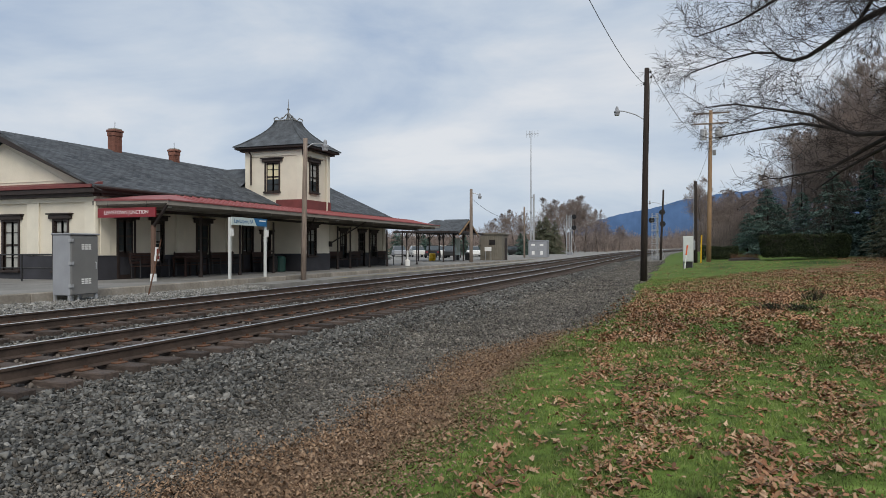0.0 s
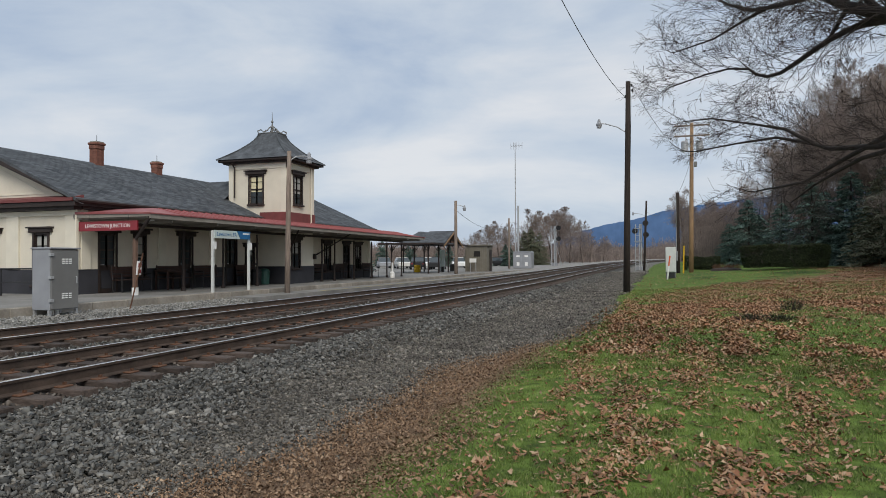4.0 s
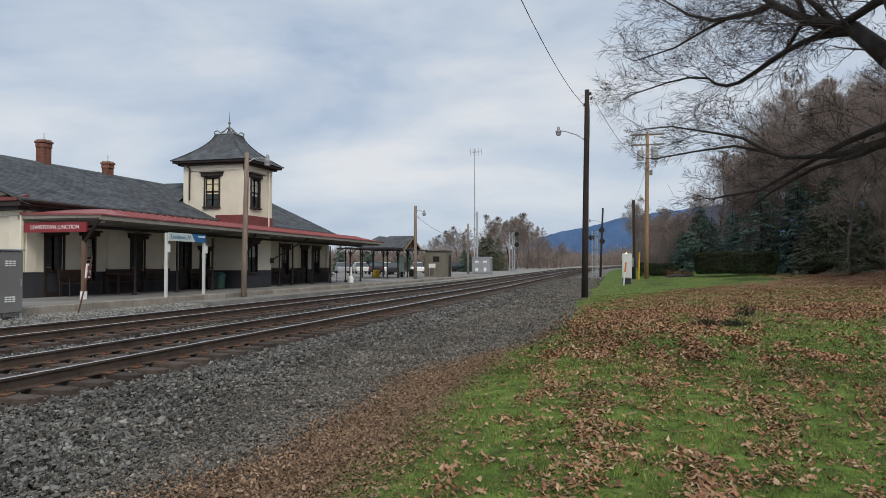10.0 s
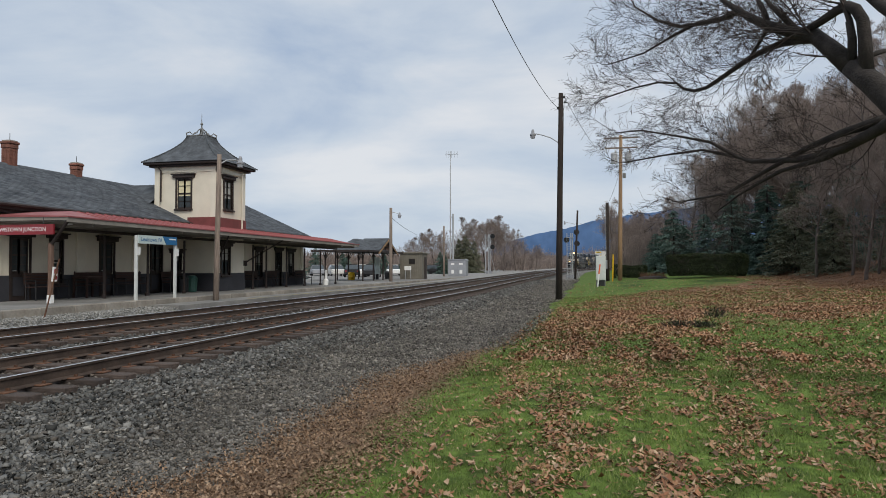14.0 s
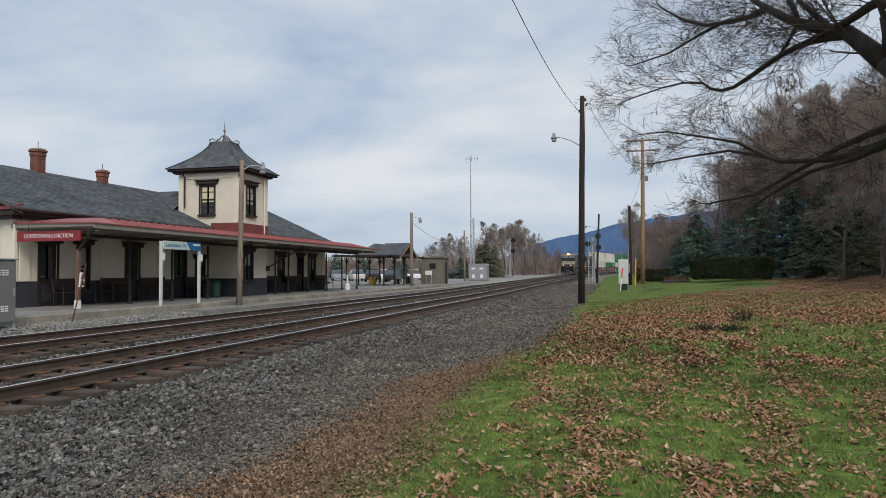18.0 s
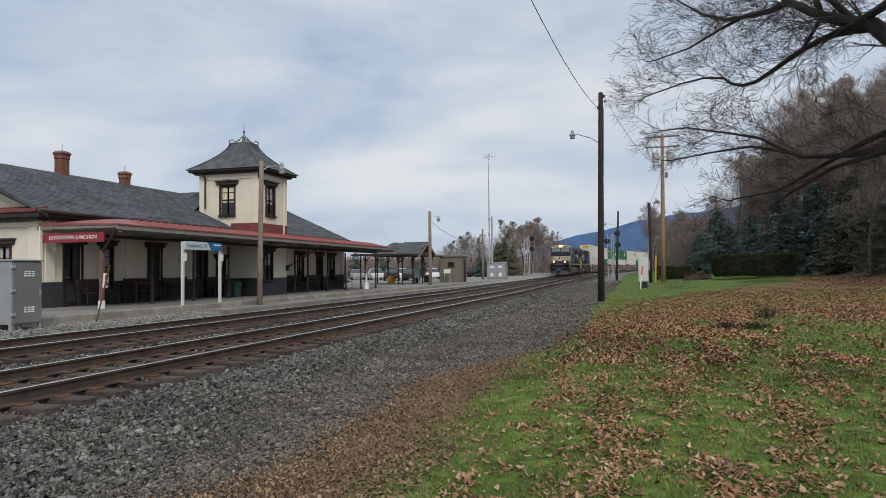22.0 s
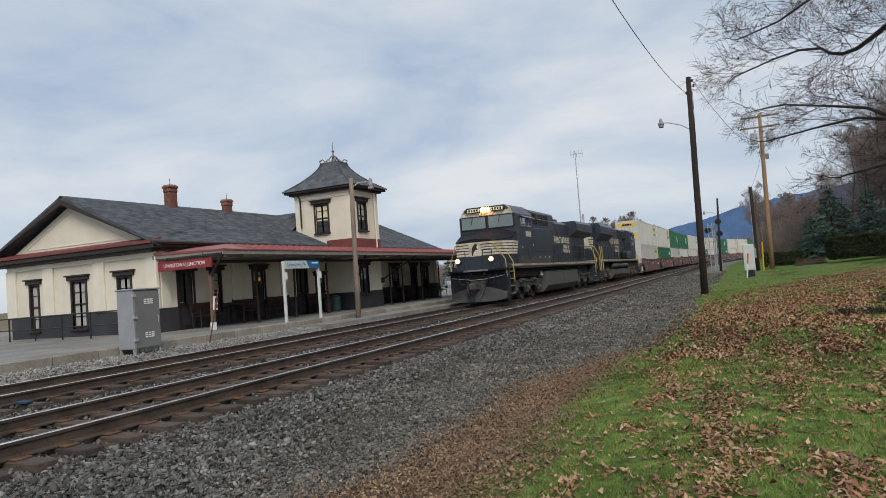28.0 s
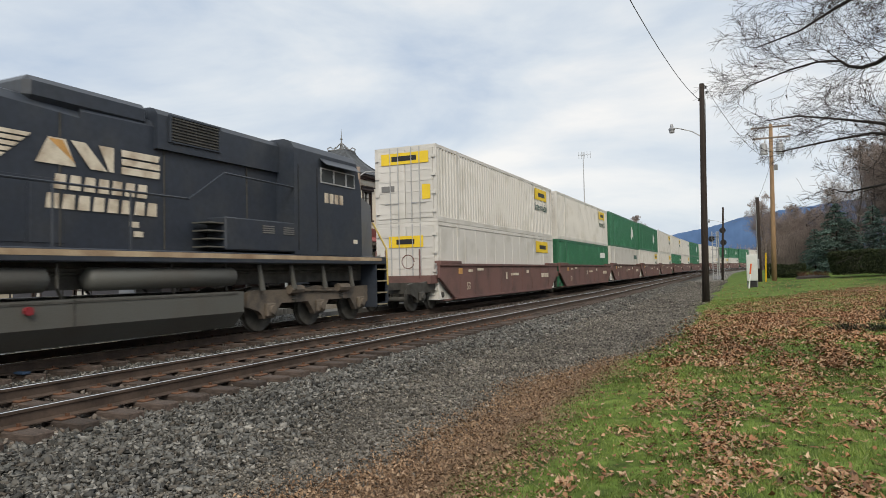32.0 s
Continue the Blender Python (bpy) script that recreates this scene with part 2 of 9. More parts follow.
M = {
    "cream": mat("cream_paint", (0.70, 0.645, 0.53), 0.8, vary=0.06, scale=1.2, fine=25, bump=0.15),
    "cream_trim": mat("cream_trim_paint", (0.73, 0.68, 0.565), 0.75, vary=0.05, scale=2),
    "dado": mat("dark_dado_paint", (0.035, 0.035, 0.042), 0.7, vary=0.2, scale=1.5),
    "fascia": mat("weathered_grey_fascia_paint", (0.24, 0.22, 0.19), 0.8, vary=0.12, scale=2),
    "brown": mat("dark_brown_paint", (0.028, 0.018, 0.015), 0.6, vary=0.25, scale=4),
    "red": mat("red_metal_roof", (0.25, 0.065, 0.065), 0.6, vary=0.14, scale=1.5, second=(0.33, 0.13, 0.125), amount=0.6),
    "red_trim": mat("red_trim_paint", (0.17, 0.045, 0.042), 0.6, vary=0.15, scale=3),
    "shingle": mat("asphalt_shingle", (0.074, 0.082, 0.091), 0.9, vary=0.36, scale=2.2, fine=9, bump=0.4, random_obj=0.1),
    "brick": mat("chimney_brick", (0.195, 0.083, 0.058), 0.85, vary=0.3, scale=6, random_obj=0.15),
    "concrete": mat("platform_concrete", (0.30, 0.275, 0.235), 0.9, vary=0.25, scale=1.6, fine=18, second=(0.14, 0.115, 0.09), amount=0.9, random_obj=0.2, bump=0.4),
    "platform": mat("platform_paving", (0.235, 0.227, 0.21), 0.85, vary=0.2, scale=0.8, fine=12, second=(0.14, 0.135, 0.125), amount=0.8),
    "rail_top": mat("polished_rail_steel", (0.86, 0.86, 0.85), 0.2, 1.0, vary=0.08, scale=2, bump=0.03),
    "rail": mat("rusty_rail_steel", (0.075, 0.053, 0.041), 0.75, 0.2, vary=0.3, scale=3, fine=30),
    "tie": mat("creosoted_timber", (0.070, 0.052, 0.043), 0.9, vary=0.35, scale=5, fine=30, bump=0.4, random_obj=0.35, stretch=(1, 6, 6)),
    "bed": mat("rust_stained_ballast", (0.055, 0.046, 0.039), 0.95, vary=0.4, scale=2, fine=22, bump=0.8),
    "plate": mat("rusty_plate", (0.13, 0.065, 0.038), 0.8, 0.2, vary=0.3, scale=8),
    # black paint, its base colours raised and blued to stand for sky sheen
    "loco": mat("black_locomotive_paint_sky_sheen", (0.030, 0.038, 0.053), 0.36, vary=0.3, scale=1.2, fine=9, bump=0.02, second=(0.043, 0.049, 0.058), amount=0.5),
    "grime": mat("brown_road_dust", (0.060, 0.056, 0.052), 0.85, vary=0.3, scale=1.5, second=(0.040, 0.046, 0.056), amount=0.6),
    "truck_brown": mat("dusty_brown_running_gear", (0.125, 0.102, 0.080), 0.8, vary=0.35, scale=3, second=(0.06, 0.055, 0.05), amount=0.6),
    "loco_dark": mat("grimy_running_gear", (0.058, 0.056, 0.050), 0.75, vary=0.35, scale=4),
    "tank": mat("grey_fuel_tank_paint", (0.090, 0.092, 0.085), 0.55, vary=0.2, scale=1.2, second=(0.085, 0.080, 0.070), amount=0.6),
    "stripe": mat("off_white_stripe_paint", (0.64, 0.58, 0.47), 0.6, vary=0.15, scale=3, second=(0.36, 0.28, 0.2), amount=0.6),
    "sill": mat("dirty_sill_stripe_paint", (0.46, 0.36, 0.24), 0.7, vary=0.25, scale=1.2, second=(0.22, 0.14, 0.085), amount=0.9),
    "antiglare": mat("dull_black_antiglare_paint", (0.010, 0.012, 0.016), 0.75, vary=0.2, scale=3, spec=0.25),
    "plow": mat("worn_plow_steel", (0.026, 0.026, 0.027), 0.65, vary=0.3, scale=2, second=(0.065, 0.065, 0.064), amount=0.4),
    "gold": mat("weathered_orange_stain", (0.55, 0.30, 0.10), 0.6, vary=0.2),
    "yellow": mat("yellow_handrail_paint", (0.56, 0.42, 0.12), 0.5, vary=0.12),
    "steelwhite": mat("white_container_paint", (0.60, 0.585, 0.55), 0.5, vary=0.08, scale=1, second=(0.49, 0.475, 0.43), amount=0.4, random_obj=0.06),
    "green": mat("green_container_paint", (0.025, 0.135, 0.07), 0.5, vary=0.2, scale=1, second=(0.05, 0.2, 0.11), amount=0.4, random_obj=0.1),
    "wellcar": mat("oxide_brown_car_paint", (0.16, 0.085, 0.075), 0.7, vary=0.25, scale=1.2, second=(0.10, 0.062, 0.055), amount=0.5),
    "signyellow": mat("yellow_placard", (0.78, 0.55, 0.03), 0.5, vary=0.05),
    "darkgreen": mat("dark_green_print", (0.03, 0.09, 0.07), 0.5, vary=0.05),
    "white": mat("white_paint", (0.78, 0.78, 0.76), 0.5, vary=0.05, scale=2),
    "black": mat("black_paint", (0.015, 0.015, 0.016), 0.5, vary=0.2),
    "pole": mat("dark_creosoted_pole", (0.030, 0.021, 0.017), 0.9, vary=0.35, scale=3, fine=40, bump=0.5, stretch=(8, 8, 0.6)),
    "pole_new": mat("fresh_pine_pole", (0.30, 0.19, 0.105), 0.85, vary=0.2, scale=3, fine=30, bump=0.3, stretch=(8, 8, 0.6)),
    "pole_grey": mat("weathered_grey_pole", (0.235, 0.185, 0.15), 0.9, vary=0.25, scale=3, fine=30, bump=0.4, stretch=(8, 8, 0.6)),
    "galv": mat("galvanised_steel", (0.42, 0.43, 0.44), 0.5, 0.4, vary=0.1, scale=3),
    "cabinet": mat("grey_cabinet_paint", (0.17, 0.17, 0.165), 0.55, vary=0.08, scale=2),
    "cabinet_light": mat("light_grey_cabinet_paint", (0.30, 0.31, 0.33), 0.55, 0.1, vary=0.08, scale=2),
    "hut": mat("olive_taupe_siding", (0.17, 0.155, 0.125), 0.8, vary=0.1, scale=2),
    "signred": mat("red_sign_paint", (0.23, 0.022, 0.03), 0.5, vary=0.08),
    "signteal": mat("grey_green_sign_face", (0.50, 0.58, 0.56), 0.45, vary=0.04),
    "signblue": mat("blue_sign_face", (0.02, 0.13, 0.30), 0.45, vary=0.04),
    "post": mat("pale_sign_post_paint", (0.58, 0.60, 0.58), 0.5, vary=0.06),
    "bark": mat("tree_bark", (0.034, 0.028, 0.025), 0.95, vary=0.35, scale=6, fine=40, bump=0.6),
    "twig": mat("twig_bark", (0.045, 0.034, 0.030), 0.95, vary=0.3, scale=6),
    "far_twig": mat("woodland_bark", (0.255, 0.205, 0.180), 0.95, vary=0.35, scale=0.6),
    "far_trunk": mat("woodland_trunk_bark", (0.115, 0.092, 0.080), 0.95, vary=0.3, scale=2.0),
    "glass": glass_mat("dark_window_glass"),
    # pale teal base colour stands for the sky mirrored in the windscreen
    "windscreen": glass_mat("windscreen_glass_sky_reflection", (0.15, 0.19, 0.195), 0.12),
    "blind": mat("cream_window_blind", (0.70, 0.64, 0.42), 0.8, vary=0.05),
    "curtain": mat("pale_window_curtain", (0.40, 0.40, 0.37), 0.8, vary=0.08),
    "lamp_on": mat("lit_headlight", (0.9, 0.8, 0.6), 0.3, emit=(1.0, 0.46, 0.13, 5.0)),
    "headlamp_on": mat("lit_main_headlight", (0.9, 0.8, 0.6), 0.3, emit=(1.0, 0.52, 0.17, 9.0)),
    "binyellow": mat("yellow_plastic", (0.70, 0.42, 0.01), 0.45, vary=0.06),
    "hedge_core": mat("hedge_shade", (0.018, 0.026, 0.013), 0.95),
    "bluetag": mat("blue_paint", (0.025, 0.055, 0.11), 0.6),
    "post_brown": mat("weathered_brown_timber", (0.15, 0.09, 0.065), 0.85, vary=0.2, scale=3, stretch=(8, 8, 1)),
    "worn_yellow": mat("worn_yellow_line", (0.33, 0.28, 0.15), 0.85, vary=0.3, scale=3, second=(0.16, 0.155, 0.145), amount=0.9),
    "orange": mat("orange_paint", (0.75, 0.13, 0.03), 0.5, vary=0.05),
    "wood": mat("bench_wood", (0.055, 0.027, 0.021), 0.7, vary=0.25, scale=4),
}

# ---------------------------------------------------------------- mesh helpers


class Mesh:
    """Gathers faces for one mesh."""

    def __init__(self):
        self.v, self.f, self.welded = [], [], False

    def add(self, verts, faces, m=None):
        k = len(self.v)
        self.v.extend([tuple(m @ Vector(p)) for p in verts] if m else [tuple(p) for p in verts])
        self.f.extend([tuple(i + k for i in q) for q in faces])
        return self

    def box(self, x0, y0, z0, x1, y1, z1, bevel=0.0, m=None):
        if x1 < x0: x0, x1 = x1, x0
        if y1 < y0: y0, y1 = y1, y0
        if z1 < z0: z0, z1 = z1, z0
        b = min(bevel, (x1 - x0) * 0.45, (y1 - y0) * 0.45, (z1 - z0) * 0.45)
        if b <= 0:
            v = [(x, y, z) for z in (z0, z1) for y in (y0, y1) for x in (x0, x1)]
            return self.add(v, [(0, 2, 3, 1), (4, 5, 7, 6), (0, 1, 5, 4), (1, 3, 7, 5), (3, 2, 6, 7), (2, 0, 4, 6)], m)
        bm = bmesh.new()
        bmesh.ops.create_cube(bm, size=1)
        for q in bm.verts:
            q.co = ((x0 + x1) / 2 + q.co.x * (x1 - x0), (y0 + y1) / 2 + q.co.y * (y1 - y0), (z0 + z1) / 2 + q.co.z * (z1 - z0))
        bmesh.ops.bevel(bm, geom=bm.edges[:], offset=b, segments=1, affect="EDGES")
        bm.verts.index_update()
        self.add([q.co[:] for q in bm.verts], [[q.index for q in f.verts] for f in bm.faces], m)
        bm.free()
        return self

    def tube(self, pts, radii, n=8, cap=True):
        pts = [Vector(p) for p in pts]
        if not hasattr(radii, "__len__"):
            radii = [radii] * len(pts)
        k, up = len(self.v), None
        for i, p in enumerate(pts):
            d = (pts[min(i + 1, len(pts) - 1)] - pts[max(i - 1, 0)]).normalized()
            if up is None:
                up = d.orthogonal().normalized()
            s = d.cross(up)
            s = s.normalized() if s.length > 1e-6 else d.orthogonal().normalized()
            up = s.cross(d).normalized()
            for j in range(n):
                a = 2 * math.pi * j / n
                self.v.append(tuple(p + (s * math.cos(a) + up * math.sin(a)) * radii[i]))
        for i in range(len(pts) - 1):
            for j in range(n):
                a, b = k + i * n + j, k + i * n + (j + 1) % n
                self.f.append((a, b, b + n, a + n))
        if cap:
            self.f.append(tuple(range(k + n - 1, k - 1, -1)))
            self.f.append(tuple(range(k + (len(pts) - 1) * n, k + len(pts) * n)))
        return self

    def prism(self, poly, axis, a, b):
        """A polygon (pairs) pushed along axis from a to b. Pairs are the two other axes in order."""
        n = len(poly)
        put = {"x": lambda p, t: (t, p[0], p[1]), "y": lambda p, t: (p[0], t, p[1]), "z": lambda p, t: (p[0], p[1], t)}[axis]
        v = [put(p, a) for p in poly] + [put(p, b) for p in poly]
        f = [tuple(range(n - 1, -1, -1)), tuple(range(n, 2 * n))] + [(i, (i + 1) % n, n + (i + 1) % n, n + i) for i in range(n)]
        return self.add(v, f)

    def lathe(self, profile, x, y, n=16):
        """(radius, height) pairs turned round the vertical at x, y."""
        k = len(self.v)
        for r, zz in profile:
            for j in range(n):
                a = 2 * math.pi * j / n
                self.v.append((x + r * math.cos(a), y + r * math.sin(a), zz))
        for i in range(len(profile) - 1):
            for j in range(n):
                a, b = k + i * n + j, k + i * n + (j + 1) % n
                self.f.append((a, b, b + n, a + n))
        self.f.append(tuple(range(k + n - 1, k - 1, -1)))
        self.f.append(tuple(range(k + (len(profile) - 1) * n, k + len(profile) * n)))
        return self

    def data(self, name, material, smooth=False):
        me = bpy.data.meshes.new(name)
        me.from_pydata(self.v, [], self.f)
        bm = bmesh.new()
        bm.from_mesh(me)
        if self.welded:
            bmesh.ops.remove_doubles(bm, verts=bm.verts, dist=0.0005)
        bmesh.ops.recalc_face_normals(bm, faces=bm.faces)
        bm.to_mesh(me)
        bm.free()
        me.materials.append(M[material] if isinstance(material, str) else material)
        if smooth:
            me.polygons.foreach_set("use_smooth", [True] * len(me.polygons))
        return me


def part(name, g, material, parent=None, label="", smooth=False):
    ob = new(name, g.data(name, material, smooth))
    ob.parent = parent
    if label:
        ob["label"] = label
    return ob


def share(name, me, parent, m):
    """One more piece on a mesh that pieces share."""
    ob = new(name, me)
    ob.parent = parent
    ob.matrix_basis = m
    return ob


def thing(name, m, label, category, group="", kind=""):
    ob = new(name)
    ob.empty_display_size = 0.2
    ob.matrix_basis = m
    return tagged(ob, label, category, group, kind)


def words(name, text, size, material, parent, m, depth=0.004, label="", align="CENTER", xs=1.0):
    """Lettering in the built-in font, as a mesh. m: its middle, the text in the plane of m's x and y."""
    c = bpy.data.curves.new(name, "FONT")
    c.body, c.size, c.extrude, c.align_x, c.align_y = text, size, depth / 2, align, "CENTER"
    tmp = bpy.data.objects.new(name, c)
    scene.collection.objects.link(tmp)
    me = bpy.data.meshes.new_from_object(tmp.evaluated_get(bpy.context.evaluated_depsgraph_get()))
    bpy.data.objects.remove(tmp)
    me.materials.clear()
    me.materials.append(M[material])
    ob = new(name, me)
    ob.parent = parent
    ob.matrix_basis = m @ Matrix.Diagonal((xs, 1, 1, 1))
    if label:
        ob["label"] = label
    return ob


# ---------------------------------------------------------------- the lie of the land
NEAR_X, FAR_X = -7.62, -11.62          # middles of the two tracks
CURVE_Y, CURVE_R = 125.0, 640.0        # where the bend to the right begins, and its radius
FACADE, WALL_Y0, WALL_Y1, BACK = -18.43, 17.15, 40.2, -26.3


def step(a, b, x):
    t = np.clip((np.asarray(x, float) - a) / (b - a), 0, 1)
    return t * t * (3 - 2 * t)


def bend(y):
    """How far the line has swung to the right at y."""
    y = np.asarray(y, float)
    return np.where(y > CURVE_Y, (np.minimum(y, 420) - CURVE_Y) ** 2 / (2 * CURVE_R), 0.0)


def grade(y):
    return 0.0055 * np.clip(np.asarray(y, float) - 40, 0, 260)


def land(x, y):
    """Height of the ground."""
    x, y = np.asarray(x, float), np.asarray(y, float)
    u = x - bend(y)
    z = np.full(np.broadcast(u, y).shape, -0.29)
    z = z - 0.14 * step(-6.2, -4.6, u) + 0.12 * step(-3.0, -1.2, u) + 0.06 * step(-1.2, 0.5, u)
    z = z + 0.045 * np.clip(u - 1, 0, 9) * step(0, 25, y) + 0.012 * np.clip(y - 25, 0, 60) * step(-3.0, 2.0, u)
    z = z + 0.22 * np.clip(u - 14, 0, 60) * step(10, 30, y)
    z = z + 0.28 * step(12.9, 13.6, -u)
    return z + grade(y)


# ground: one sheet to the horizon
gx = np.concatenate([-np.geomspace(2600, 60, 14), np.arange(-55, -16, 2.5), np.arange(-16, 14, 0.4), np.arange(14, 60, 3), np.geomspace(64, 2600, 14)])
gy = np.concatenate([-np.geomspace(1500, 40, 10), np.arange(-36, 2, 2), np.arange(2, 40, 0.6), np.arange(40, 130, 3), np.arange(130, 420, 10), np.geomspace(430, 3800, 14)])
GX, GY = np.meshgrid(gx, gy)
GZ = land(GX, GY)
GZ = np.where((GY > 420) | (np.abs(GX) > 200), np.minimum(GZ, 1.1), GZ)


def sheet(name, X, Y, Z, material):
    h, w = X.shape
    me = bpy.data.meshes.new(name)
    idx = np.arange(h * w).reshape(h, w)
    f = np.stack([idx[:-1, :-1], idx[:-1, 1:], idx[1:, 1:], idx[1:, :-1]], -1).reshape(-1, 4)
    me.from_pydata(np.stack([X, Y, Z], -1).reshape(-1, 3).tolist(), [], f.tolist())
    me.polygons.foreach_set("use_smooth", [True] * len(me.polygons))
    me.materials.append(material)
    return new(name, me)


def ground_material():
    m = bpy.data.materials.new("ground_surface")
    m.use_nodes = True
    n, l = m.node_tree.nodes, m.node_tree.links
    b = n["Principled BSDF"]
    b.inputs["Roughness"].default_value, b.inputs["Specular IOR Level"].default_value = 0.95, 0.2
    co, sep = n.new("ShaderNodeTexCoord"), n.new("ShaderNodeSeparateXYZ")
    l.new(co.outputs["Object"], sep.inputs[0])

    def nz(scale, detail=4):
        q = n.new("ShaderNodeTexNoise")
        q.inputs["Scale"].default_value, q.inputs["Detail"].default_value = scale, detail
        l.new(co.outputs["Object"], q.inputs["Vector"])
        return q.outputs["Fac"]

    def op(kind, a, c, third=None):
        q = n.new("ShaderNodeMath")
        q.operation = kind
        for i, v in enumerate((a, c, third)):
            if v is None:
                continue
            if isinstance(v, (int, float)):
                q.inputs[i].default_value = v
            else:
                l.new(v, q.inputs[i])
        return q.outputs[0]

    def ramp(f, stops):
        q = n.new("ShaderNodeValToRGB")
        e = q.color_ramp.elements
        while len(e) < len(stops):
            e.new(0.5)
        for k, (p, c) in enumerate(stops):
            e[k].position, e[k].color = p, (*c, 1)
        l.new(f, q.inputs["Fac"])
        return q.outputs["Color"]

    def edge(v, a, c):
        q = n.new("ShaderNodeMapRange")
        q.interpolation_type = "SMOOTHSTEP"
        q.inputs["From Min"].default_value, q.inputs["From Max"].default_value = a, c
        l.new(v, q.inputs["Value"])
        return q.outputs["Result"]

    def mix(f, a, c):
        q = n.new("ShaderNodeMix")
        q.data_type = "RGBA"
        l.new(f, q.inputs["Factor"])
        l.new(a, q.inputs["A"])
        l.new(c, q.inputs["B"])
        return q.outputs["Result"]

    # distance across the line, following the bend
    over = op("MAXIMUM", op("SUBTRACT", op("MINIMUM", sep.outputs["Y"], 420.0), CURVE_Y), 0.0)
    u = op("SUBTRACT", sep.outputs["X"], op("DIVIDE", op("MULTIPLY", over, over), 2 * CURVE_R))
    wob = op("MULTIPLY_ADD", op("SUBTRACT", nz(0.7, 6), 0.5), 1.6, u)
    wob2 = op("MULTIPLY_ADD", op("SUBTRACT", nz(1.6, 6), 0.5), 1.0, u)
    # darkest ballast tones paint in the shade of gaps between the loose stones
    ballast = ramp(op("MULTIPLY_ADD", nz(1.5, 5), 0.5, op("MULTIPLY", nz(28, 3), 0.5)), [(0.35, (0.020, 0.019, 0.018)), (0.5, (0.055, 0.054, 0.050)), (0.72, (0.14, 0.137, 0.128))])
    path = ramp(op("MULTIPLY_ADD", nz(1.1, 5), 0.7, op("MULTIPLY", nz(45, 3), 0.5)), [(0.42, (0.058, 0.055, 0.051)), (0.56, (0.135, 0.128, 0.116)), (0.72, (0.25, 0.235, 0.21))])
    litter = ramp(nz(30, 4), [(0.3, (0.10, 0.066, 0.045)), (0.6, (0.21, 0.145, 0.096)), (0.75, (0.31, 0.22, 0.15))])
    grass = ramp(nz(5.0, 8), [(0.34, (0.045, 0.070, 0.015)), (0.52, (0.105, 0.165, 0.030)), (0.70, (0.18, 0.26, 0.058))])
    leaves = ramp(nz(14, 5), [(0.35, (0.13, 0.068, 0.04)), (0.6, (0.26, 0.145, 0.088)), (0.75, (0.36, 0.225, 0.145))])
    field = ramp(nz(0.02, 5), [(0.35, (0.12, 0.10, 0.07)), (0.65, (0.20, 0.165, 0.11))])
    gravel = ramp(nz(40, 3), [(0.3, (0.17, 0.165, 0.155)), (0.7, (0.36, 0.35, 0.33))])
    c = mix(edge(op("MULTIPLY_ADD", edge(sep.outputs["Y"], 3.5, 9.5), 0.8, wob2), -4.9, -4.2), ballast, path)
    c = mix(edge(op("MULTIPLY_ADD", edge(sep.outputs["Y"], 8.5, 16.0), -1.7, wob), -3.5, -3.0), c, litter)
    c = mix(edge(wob2, -2.4, -1.9), c, grass)
    deep = ramp(nz(3.0, 6), [(0.36, (0.022, 0.045, 0.010)), (0.6, (0.055, 0.105, 0.018)), (0.75, (0.10, 0.15, 0.03))])
    c = mix(op("MULTIPLY", edge(nz(0.3, 3), 0.5, 0.62), edge(u, 0.5, 2.5)), c, deep)
    # the far end of the lawn lies under leaves, up to a slanting line short of the hedge
    near_end = edge(op("MULTIPLY_ADD", nz(0.5, 4), 5.0, sep.outputs["Y"]), 19.0, 24.0)
    far_end = edge(op("MULTIPLY_ADD", u, -1.7, op("MULTIPLY_ADD", nz(0.5, 4), 4.0, sep.outputs["Y"])), 30.0, 36.0)
    patch = op("MULTIPLY", op("MULTIPLY", near_end, op("SUBTRACT", 1.0, far_end)), edge(u, -1.0, 0.4))
    c = mix(op("MULTIPLY", patch, edge(nz(0.9, 5), 0.40, 0.52)), c, leaves)
    c = mix(edge(u, 11.0, 15.0), c, leaves)
    c = mix(edge(op("MULTIPLY_ADD", op("SUBTRACT", nz(1.6, 6), 0.5), 0.8, op("MULTIPLY", u, -1.0)), 12.7, 13.2), c, gravel)
    c = mix(edge(op("MULTIPLY", u, -1.0), 32.0, 60.0), c, field)
    c = mix(edge(sep.outputs["Y"], 240.0, 330.0), c, field)
    l.new(c, b.inputs["Base Color"])
    bp = n.new("ShaderNodeBump")
    bp.inputs["Strength"].default_value, bp.inputs["Distance"].default_value = 0.6, 0.03
    l.new(nz(30, 4), bp.inputs["Height"])
    l.new(bp.outputs["Normal"], b.inputs["Normal"])
    return m


ground = tagged(sheet("ground", GX, GY, GZ, ground_material()), "grassy ground with gravel and leaf litter beside the railway", "ground", kind="structure")

# ---------------------------------------------------------------- the railway


def line_at(center, y):
    """A point of a track's middle at y, and the yaw of the line there."""
    y2 = min(y, 420)
    d = max(0.0, y2 - CURVE_Y)
    slope = d / CURVE_R
    x = center + d * d / (2 * CURVE_R) + slope * max(0, y - 420)
    return Vector((x, y, float(grade(y)))), -math.degrees(math.atan(slope))


